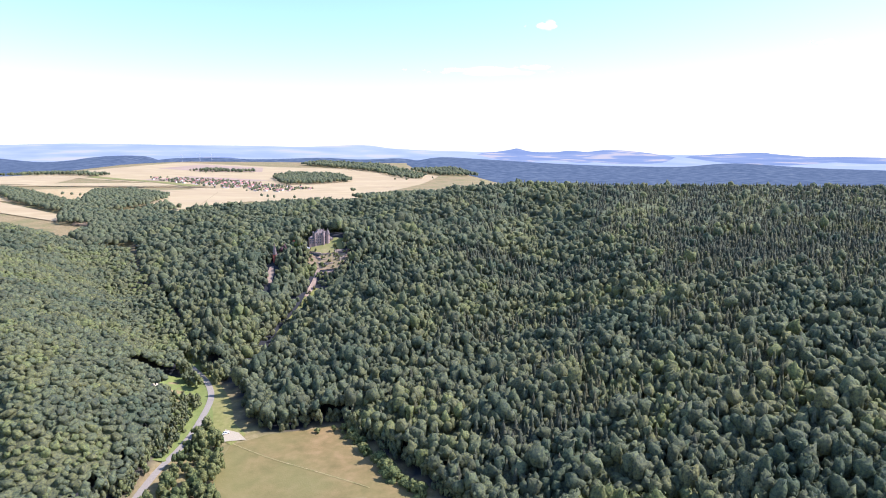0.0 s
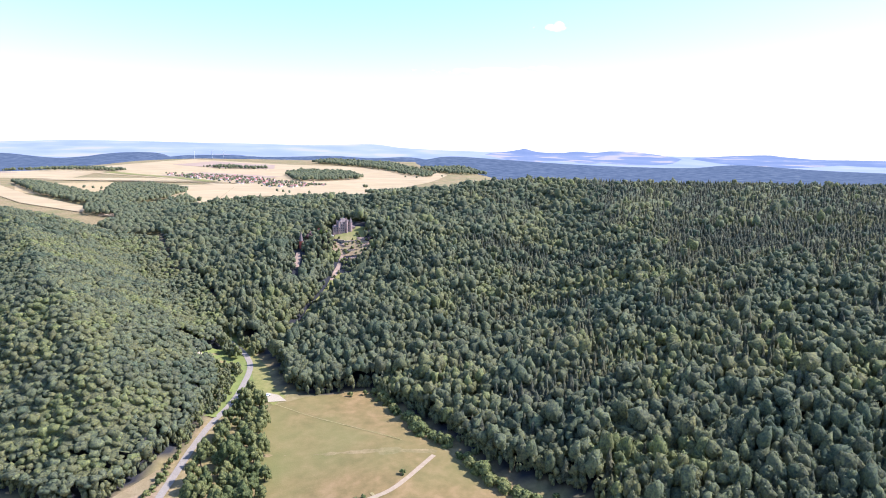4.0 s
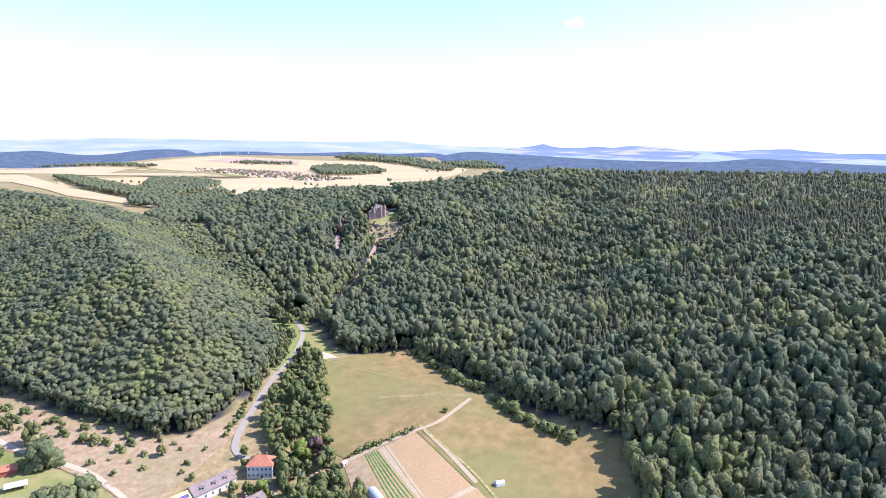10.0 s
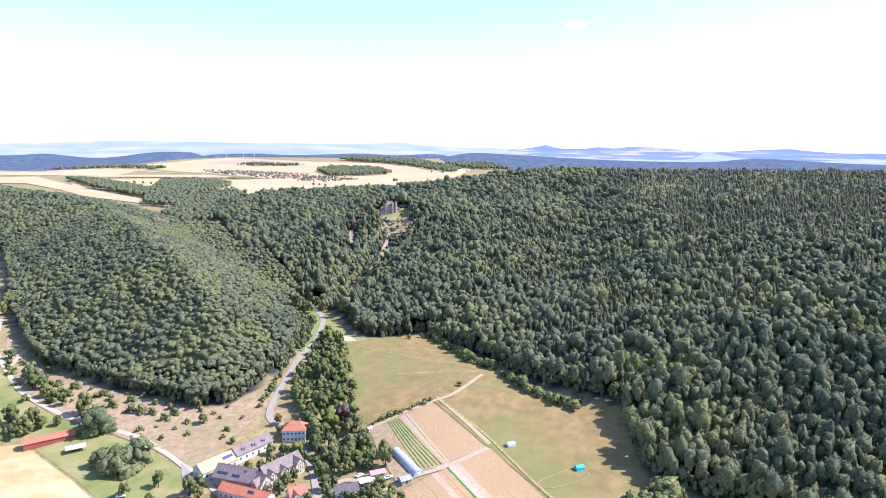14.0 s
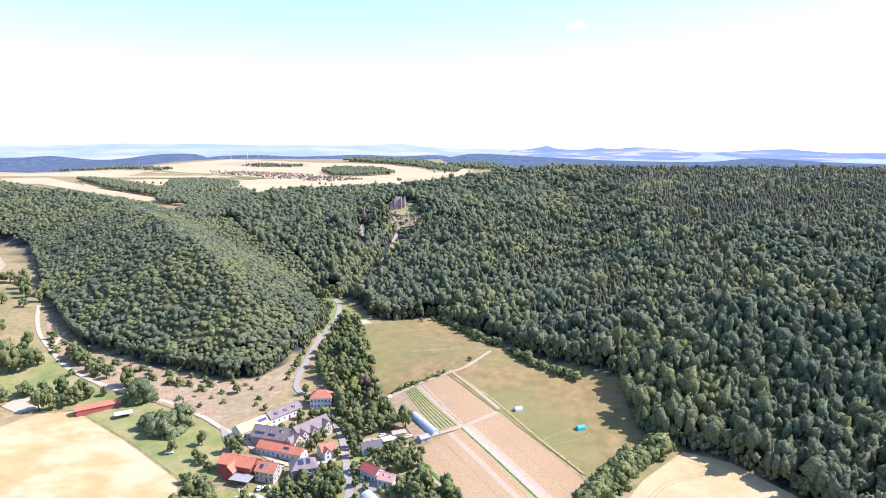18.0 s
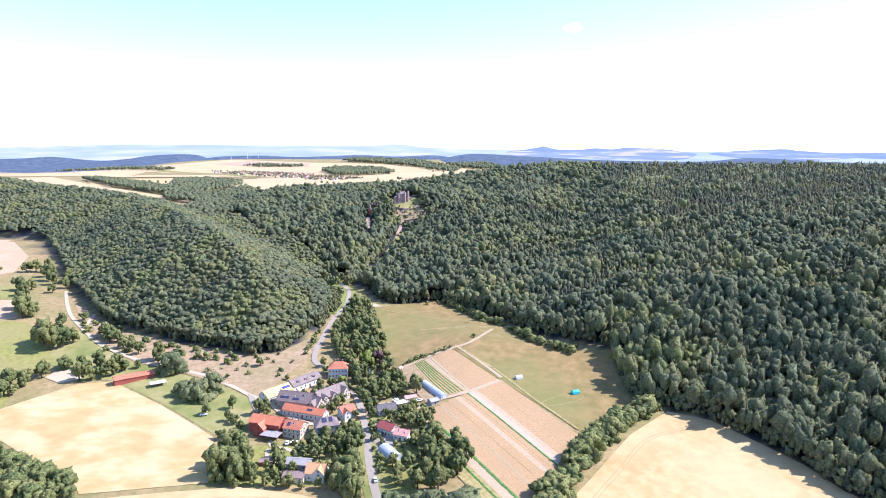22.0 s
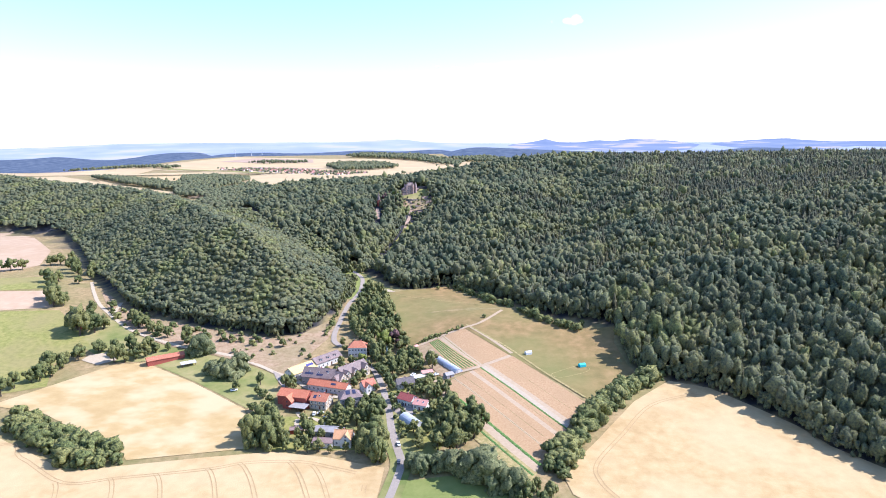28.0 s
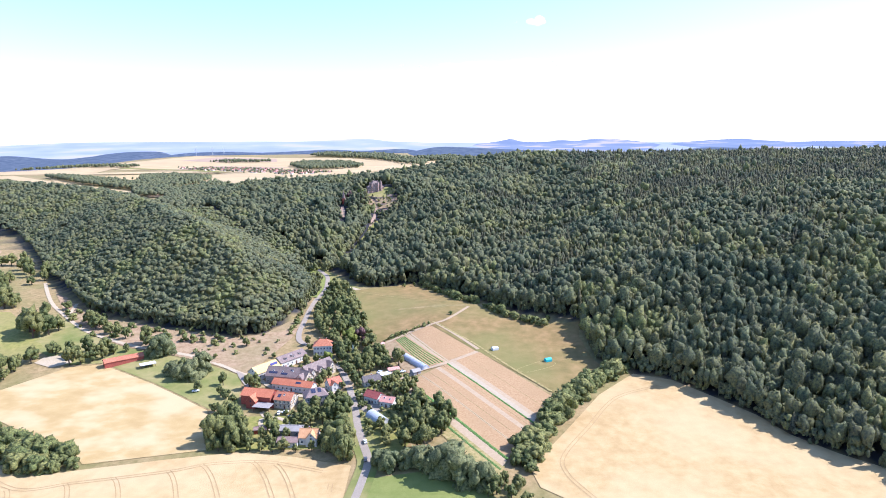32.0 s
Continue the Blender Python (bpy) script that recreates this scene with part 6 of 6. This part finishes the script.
fill("round", [(-138, 344), (-128, 338), (-118, 318), (-108, 280), (-96, 240), (-88, 206), (-80, 190), (-84, 168), (-98, 160), (-108, 175), (-112, 195), (-128, 215), (-134, 250), (-135, 300)], 7.2, 0.85, 1.35, "trees along the stream")
fill("round", [(-98, 168), (-80, 188), (-66, 168), (-62, 150), (-84, 148), (-98, 156)], 6.0, 0.8, 1.15, "trees in the upper gardens", 1.2)
fill("round", [(-112, 118), (-92, 130), (-88, 118), (-86, 95), (-100, 84), (-118, 84), (-126, 92), (-112, 100)], 5.6, 0.65, 1.05, "trees in the lower gardens", 0.8)
fill("round", [(-142, 130), (-120, 122), (-106, 140), (-120, 160), (-134, 152), (-150, 128)], 5.5, 0.5, 0.85, "courtyard trees", 0.6)
fill("round", [(-128, 160), (-118, 172), (-108, 166), (-118, 152)], 5.0, 0.5, 0.75, "courtyard trees", 1.0)
fill("round", [(-84, 128), (-66, 134), (-54, 126), (-50, 112), (-62, 108), (-72, 116)], 5.5, 0.6, 0.9, "trees by the crimson house", 1.5)
fill("round", [(-57, 98), (-50, 104), (-36, 84), (-30, 64), (-44, 50), (-58, 54), (-56, 72)], 6.2, 1.0, 1.35, "trees behind the hall", 1.0, 5.0)
fill("round", [(-162, 64), (-100, 56), (-94, 76), (-100, 92), (-138, 82), (-160, 92)], 7.5, 0.55, 0.9, "trees in the lower gardens", 1.0, 5.0, 0.7)
fill("bush", [(-134, 96), (-112, 98), (-88, 126), (-72, 140), (-62, 142), (-60, 118), (-66, 70), (-92, 60), (-132, 64)], 5.0, 0.7, 1.4, "garden bushes", 0.8, 3.2, 0.75)
fill("hedge", [(83, 135), (72, 141), (36, 104), (16, 66), (0, 47), (-3, 32), (4, 24), (12, 46), (32, 82), (58, 114)], 4.6, 0.95, 1.4, "hedge between plots and wheat")
fill("hedge", [(-305, 100), (-262, 75), (-222, 56), (-217, 46), (-238, 42), (-262, 56), (-300, 80)], 4.8, 0.8, 1.2, "hedge between the wheat fields")
for a, b, n, s in (((-52, 338), (-34, 306), 8, 0.36), ((-30, 300), (-4, 262), 17, 0.42), ((2, 254), (22, 224), 16, 0.42), ((22, 224), (40, 211), 10, 0.38)):
    for k in range(n):
        u = (k + r.uniform(0.2, 0.8)) / n
        put_tree("hedge", a[0] + (b[0] - a[0]) * u + r.normal(0, 1.2), a[1] + (b[1] - a[1]) * u + r.normal(0, 1.2), s * 2.0 * r.uniform(0.75, 1.25), "hedge along the meadow")
for k in range(26):
    u = (k + 0.5) / 26
    put_tree("bush", -78 + 35 * u + r.normal(0, 0.8), 197 + 21 * u + r.normal(0, 0.8), r.uniform(0.5, 1.1), "bushes along the path")
put_tree("bush", -27, 237, 1.0)
put_tree("bush", -67, 334, 1.2)
put_tree("round", -58, 336, 0.4)
put_tree("round", 45, 214, 0.55)
for x, y in ((-226, 224), (-214, 213), (-207, 217), (-236, 226), (-217, 205), (-209, 204), (-202, 210), (-193, 210), (-194, 220), (-182, 196), (-173, 208), (-169, 215), (-166, 200), (-154, 204), (-150, 178), (-209, 186), (-189, 180), (-253, 226), (-248, 224), (-253, 214),
             (-235, 212), (-195, 205), (-181, 206), (-262, 230), (-270, 234), (-241, 219), (-222, 207), (-231, 217), (-199, 200), (-187, 190), (-178, 184), (-160, 190), (-158, 182), (-200, 192), (-244, 208), (-262, 218), (-286, 236), (-294, 240)):
    put_tree("bush", x + r.normal(0, 1.5), y + r.normal(0, 1.5), r.uniform(0.7, 1.5), "bushes on the pasture")
for k in range(34):
    u = r.uniform()
    put_tree("bush", -335 + 70 * u + r.normal(0, 5), 262 - 45 * u + r.normal(0, 6), r.uniform(0.7, 1.5), "bushes along the track")
for k in range(16):
    put_tree("bush", r.uniform(-148.5, -146.5), 215 + 4.5 * k, r.uniform(0.5, 1.1), "roadside bushes")
fill("bush", [(-122, 600), (-126, 586), (-112, 575), (-92, 579), (-81, 598), (-88, 606), (-112, 600)], 4.2, 0.4, 1.1, "terrace bushes", 0.5, 4.5, 0.5)
for x, y, s in ((-118, 606, 0.35), (-104, 604, 0.3), (-97, 608, 0.4), (-92, 618, 0.6), (-108, 588, 0.4), (-116, 590, 0.45), (-98, 588, 0.35), (-90, 592, 0.5), (-104, 580, 0.5), (-122, 598, 0.6), (-126, 602, 0.6), (-110, 596, 0.4), (-96, 600, 0.4), (-100, 612, 0.45), (-84, 612, 0.7), (-82, 622, 0.8), (-132, 616, 0.7), (-136, 624, 0.9)):
    put_tree("round", x, y, s, "castle garden trees")
# the leafy front rows of the woods, down to the ground
EDGE = [crown_tree(np.random.default_rng(140 + k), 8, 1.35, 8) for k in range(4)]
for line, gap in (([(183, 8), (170, 24), (153, 40), (141, 58), (134, 79), (122, 100), (104, 124), (84, 136), (73, 142), (68, 153), (67, 185), (71, 207), (50, 226), (20, 247), (0, 277), (-26, 314), (-56, 348), (-93, 339), (-108, 348), (-124, 386)], 4.6),
                  ([(-358, 313), (-331, 283), (-297, 260), (-242, 236), (-200, 221), (-186, 215), (-168, 222), (-157, 249), (-151, 278), (-155, 330), (-172, 372)], 4.6)):
    pts = [Vector(q) for q in line]
    rows = []
    for a, b in zip(pts, pts[1:]):
        n = max(1, int((b - a).length / gap))
        for k in range(n):
            q = a.lerp(b, (k + r.uniform(0.2, 0.8)) / n) + Vector((r.normal(0, 1), r.normal(0, 1)))
            rad = r.uniform(3.2, 4.8)
            rows.append((q.x, q.y, float(ground_z(q.x, q.y)) + rad * r.uniform(1.0, 1.6), rad, r.uniform(1.0, 1.3), r.integers(0, 4), r.uniform(0.1, 0.8)))
    tagged(plant("wood_edge", rows, EDGE, LEAF), "leafy edge of the wood reaching down to the field", "wood", kind="stuff")

for poly, gap, low, big in (([(-152, 398), (-170, 398), (-178, 420), (-190, 440), (-225, 500), (-212, 512), (-180, 456), (-160, 432), (-148, 412)], 6.0, 3.0, 4.4),
                            ([(-152, 262), (-146, 262), (-143, 318), (-146, 352), (-152, 384), (-174, 384), (-160, 345), (-154, 310)], 4.6, 1.8, 3.0)):
    rows = []
    for x, y in scatter(r, min(q[0] for q in poly), max(q[0] for q in poly), min(q[1] for q in poly), max(q[1] for q in poly), gap):
        if inside(np.array([x]), np.array([y]), poly)[0] and seg_dist(np.array([x]), np.array([y]), ROAD)[0][0] > 3.6:
            rad = r.uniform(low, big)
            rows.append((x, y, float(ground_z(x, y)) + rad * r.uniform(1.0, 1.6), rad, r.uniform(1.0, 1.3), r.integers(0, 4), r.uniform(0.0, 0.5)))
    tagged(plant("roadside_wood", rows, EDGE, LEAF), "leafy trees and shrubs on the bank beside the upper road", "wood", kind="stuff")

rows = []
for a, b in zip(CLEARING, CLEARING[1:]):
    for k in range(9):
        u = r.uniform()
        x, y = a[0] + (b[0] - a[0]) * u + r.normal(0, 3.0), a[1] + (b[1] - a[1]) * u
        rad = r.uniform(0.9, 2.4)
        rows.append((x, y, float(ground_z(x, y)) + rad * 0.9, rad, 1.0, r.integers(0, 4), r.uniform(0.0, 0.3)))
tagged(plant("clearing_shrubs", rows, EDGE, LEAF), "pale green shrubs growing up the grassy clearing", "shrubs", kind="stuff")

# ---- far village, turbines, hills, clouds ----
WALL_FAR = material("far_plaster", [(0.66, 0.60, 0.55), (0.78, 0.74, 0.70)], scale=0.2, random_shift=0.3)
ROOF_FAR = material("far_tile", [(0.36, 0.17, 0.14), (0.46, 0.24, 0.20)], scale=0.2, random_shift=0.6)


def far_house():
    h = tagged(new("village_house"), "red-roofed house in the far village", "house", "houses of the far village")
    bm = bmesh.new()
    prism(bm, [(-5, -2), (5, -2), (5, 6), (0, 10.3), (-5, 6)], -7.5, 7.5)
    part("wall", bm, WALL_FAR, h)
    for s in (0, 1):
        part("roof", roof_slab(15, 10, 6, 10.4, s, 0.6, 0.3), ROOF_FAR, h)
    for sx in (-1, 1):
        for u in (-4.5, 0, 4.5):
            bm = bmesh.new()
            box(bm, u - 0.7, u + 0.7, sx * 5 - 0.05, sx * 5 + 0.05, 2.2, 4.0)
            part("window", bm, WINDOW, h)
    bm = bmesh.new()
    box(bm, 1.6, 2.6, 0.6, 1.6, 8.5, 11.4)
    part("chimney", bm, TILE_RED, h)
    return h


first = far_house()
spots = []
rv = np.random.default_rng(9)
VILLAGE = [(-1010, 2215), (-960, 2290), (-660, 2130), (-400, 1820), (-340, 1765), (-430, 1640), (-560, 1760), (-700, 1900)]
for x, y in scatter(rv, -1020, -330, 1630, 2300, 26):
    if inside(np.array([x]), np.array([y]), VILLAGE)[0] and rv.uniform() < 0.62:
        spots.append((x, y))
for k, (x, y) in enumerate(spots[:150]):
    s = rv.uniform(0.6, 0.95)
    m = Matrix.LocRotScale((x, y, float(ground_z(x, y))), Euler((0, 0, rv.uniform(0, 3.14))), (s, s, s * rv.uniform(0.85, 1.1)))
    if k == 0:
        first.matrix_basis = m
    else:
        copy_thing(first, m)
rows = []
for x, y in spots:
    for k in range(3):
        q = (x + rv.normal(0, 14), y + rv.normal(0, 14))
        rows.append((q[0], q[1], float(ground_z(*q)) + 4, rv.uniform(3, 5.5), 1.1, rv.integers(0, 4), rv.uniform(0.3, 0.8)))
for x, y in ((-231, 1720), (-225, 1722), (-150, 2240), (-110, 2230), (-20, 2300), (-905, 1540), (-870, 1520), (-840, 1500), (-820, 1480), (-420, 1520), (-400, 1500), (-380, 1480), (-330, 1470), (-520, 1850), (-505, 1845), (-490, 1840), (-475, 1836), (-460, 1832), (-445, 1830), (-900, 2500), (-880, 2510)):
    rows.append((x, y, float(ground_z(x, y)) + 5, 7 if x == -231 else 5, 1.2, rv.integers(0, 4), 0.6))
tagged(plant("village_trees", rows, BROAD_DISTANT, LEAF), "trees among the far houses and fields", "trees", kind="stuff")


def turbine(x, y, turn, blade):
    z = float(ground_z(x, y))
    t = tagged(thing("wind_turbine", x, y, z - 4, turn), "white three-bladed wind turbine far off", "wind turbine", "wind turbines on the plateau")
    t.scale = (0.65, 0.65, 0.65)
    bm = bmesh.new()
    bmesh.ops.create_cone(bm, segments=12, cap_ends=True, radius1=2.0, radius2=1.2, depth=62, matrix=Matrix.Translation((0, 0, 31)))
    part("tower", bm, TRIM, t)
    bm = bmesh.new()
    box(bm, -1.6, 1.6, -3, 4, 60.5, 63.8)
    part("nacelle", bm, TRIM, t)
    hub = cone_part("hub", t, TRIM, 0, -4, 61, 1.4, 0.8, 2, 10)
    for k in range(3):
        bm = bmesh.new()
        v = box(bm, -0.9, 0.9, -4.3, -3.8, 0.8, 24)
        for q in v:
            if q.co.z > 10:
                q.co.x *= 0.3
            q.co = Matrix.Translation((0, 0, 62)) @ (Matrix.Rotation(radians(blade + 120 * k), 4, "Y") @ q.co)
        part("blade", bm, TRIM, hub)


turbine(-1330, 3360, 10, 10)
turbine(-1245, 3380, 15, 50)
turbine(-1190, 3400, 12, 85)


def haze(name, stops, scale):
    """Far land with the haze painted in as emission, streaked with fields and woods."""
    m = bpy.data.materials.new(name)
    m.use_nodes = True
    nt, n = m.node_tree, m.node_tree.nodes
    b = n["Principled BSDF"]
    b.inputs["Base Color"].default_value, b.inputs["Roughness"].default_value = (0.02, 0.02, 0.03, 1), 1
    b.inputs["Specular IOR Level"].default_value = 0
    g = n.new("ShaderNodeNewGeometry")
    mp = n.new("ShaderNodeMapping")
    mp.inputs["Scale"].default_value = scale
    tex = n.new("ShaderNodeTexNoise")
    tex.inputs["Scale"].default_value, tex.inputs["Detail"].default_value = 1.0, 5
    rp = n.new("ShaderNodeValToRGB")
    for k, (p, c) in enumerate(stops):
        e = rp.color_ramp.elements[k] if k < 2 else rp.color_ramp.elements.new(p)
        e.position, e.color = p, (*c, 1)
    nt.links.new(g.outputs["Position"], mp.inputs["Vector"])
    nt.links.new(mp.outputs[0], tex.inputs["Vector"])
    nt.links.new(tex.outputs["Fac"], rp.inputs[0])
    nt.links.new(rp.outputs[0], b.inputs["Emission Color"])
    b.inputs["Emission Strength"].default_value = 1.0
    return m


# blue and pale tones stand for distance haze, given as emission
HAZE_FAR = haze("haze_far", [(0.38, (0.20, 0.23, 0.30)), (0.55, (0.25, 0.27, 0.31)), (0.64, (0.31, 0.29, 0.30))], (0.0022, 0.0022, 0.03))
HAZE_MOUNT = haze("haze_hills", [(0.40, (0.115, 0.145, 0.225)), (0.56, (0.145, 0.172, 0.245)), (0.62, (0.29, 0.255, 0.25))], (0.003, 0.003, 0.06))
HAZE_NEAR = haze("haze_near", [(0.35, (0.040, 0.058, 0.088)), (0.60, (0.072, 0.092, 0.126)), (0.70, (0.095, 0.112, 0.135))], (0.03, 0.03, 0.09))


def far_ridge(name, y, profile, mat, label, foot=20, deep=500):
    """A long hill at the horizon, rounded towards the viewer."""
    line = round_line([(x, z, 0) for x, z in profile], 6)
    bm = bmesh.new()
    rows = [[bm.verts.new((x, y - deep * dy, foot + (z - foot) * k)) for dy, k in ((0, 1.0), (0.12, 0.93), (0.4, 0.6), (1.0, 0.0))] for x, z, _ in line]
    for a, b in zip(rows, rows[1:]):
        for k in range(3):
            bm.faces.new((a[k], b[k], b[k + 1], a[k + 1]))
    return tagged(mesh_object(name, bm, mat, None, True), label, "hills", kind="structure")


far_ridge("backdrop", 4680, [(-3900, 140), (-3560, 144), (-3120, 155), (-2680, 168), (-2250, 167), (-1820, 163), (-1390, 162), (-970, 157), (-550, 172), (-290, 146), (290, 130), (1500, 120), (3600, 104)], HAZE_FAR, "land at the horizon, its pale haze painted as glow", 20, 700)
far_ridge("backdrop", 4600, [(-100, 70), (120, 105), (400, 131), (520, 150), (560, 156), (650, 135), (810, 131), (930, 143), (1050, 136), (1170, 148), (1330, 146), (1490, 130), (1690, 108), (1970, 125), (2280, 138), (2400, 128), (2680, 110), (2940, 112), (3700, 104)], HAZE_MOUNT, "hills far off, their blue haze painted as glow", 20, 500)
far_ridge("backdrop", 4300, [(-2600, 40), (-1900, 70), (-1720, 76), (-1450, 88), (-1180, 70), (-1030, 78), (-700, 84), (-300, 76), (200, 80), (700, 60)], HAZE_MOUNT, "hills beyond the fields, their blue haze painted as glow", 20, 500)
far_ridge("backdrop", 3600, [(-3600, 60), (-2700, 78), (-2500, 88), (-2210, 66), (-1970, 83), (-1840, 101), (-1640, 103), (-1540, 78), (-1400, 60)], HAZE_NEAR, "wooded hills, their dark blue haze painted as glow", 28, 1200)
far_ridge("backdrop", 3300, [(-260, 60), (-90, 99), (20, 113), (180, 107), (450, 92), (720, 80), (990, 74), (1260, 74), (1520, 92), (1970, 70), (2800, 50)], HAZE_NEAR, "wooded hill beyond the castle, its dark blue haze painted as glow", 28, 1200)

far_ridge("backdrop", 3480, [(-1650, 60), (-1450, 92), (-1200, 99), (-1000, 92), (-800, 97), (-620, 103), (-420, 95), (-200, 102), (-60, 80)], HAZE_NEAR, "dark wooded rise behind the grain fields, its haze painted as glow", 60, 260)
CLOUD = bpy.data.materials.new("cloud")
CLOUD.use_nodes = True
cb = CLOUD.node_tree.nodes["Principled BSDF"]
cb.inputs["Base Color"].default_value = (0.85, 0.85, 0.87, 1)
cb.inputs["Roughness"].default_value = 1
# weak emission stands in for sunlight on the puffs
cb.inputs["Emission Color"].default_value, cb.inputs["Emission Strength"].default_value = (1, 1, 1, 1), 0.3
cb.inputs["Alpha"].default_value = 0.16


def cloud(x, z, w, h, n, seed, label):
    """A small fair-weather cloud of many thin overlapping puffs, whitened by their own glow."""
    r_ = np.random.default_rng(seed)
    bm = bmesh.new()
    for k in range(n):
        u = r_.normal(0, 0.33)
        s = (1 - min(abs(u) * 1.4, 0.85)) * r_.uniform(0.5, 1.0)
        bmesh.ops.create_icosphere(bm, subdivisions=2, radius=1, matrix=Matrix.Translation((x + u * w, 4440 + r_.uniform(-30, 30), z + abs(r_.normal(0, 0.2)) * h)) @ Matrix.Diagonal((w * 0.2 * s, 30, h * 0.42 * s, 1)))
    ob = mesh_object("cloud", bm, CLOUD, None, True)
    ob.visible_shadow = False
    return tagged(ob, label, "cloud", kind="structure")


cloud(722, 955, 170, 60, 16, 1, "small white fair-weather cloud")
cloud(330, 655, 700, 60, 22, 2, "thin white cloud streak")
cloud(660, 690, 260, 40, 12, 3, "thin white cloud streak")
cloud(2600, 868, 200, 40, 8, 4, "faint wisp of cloud")
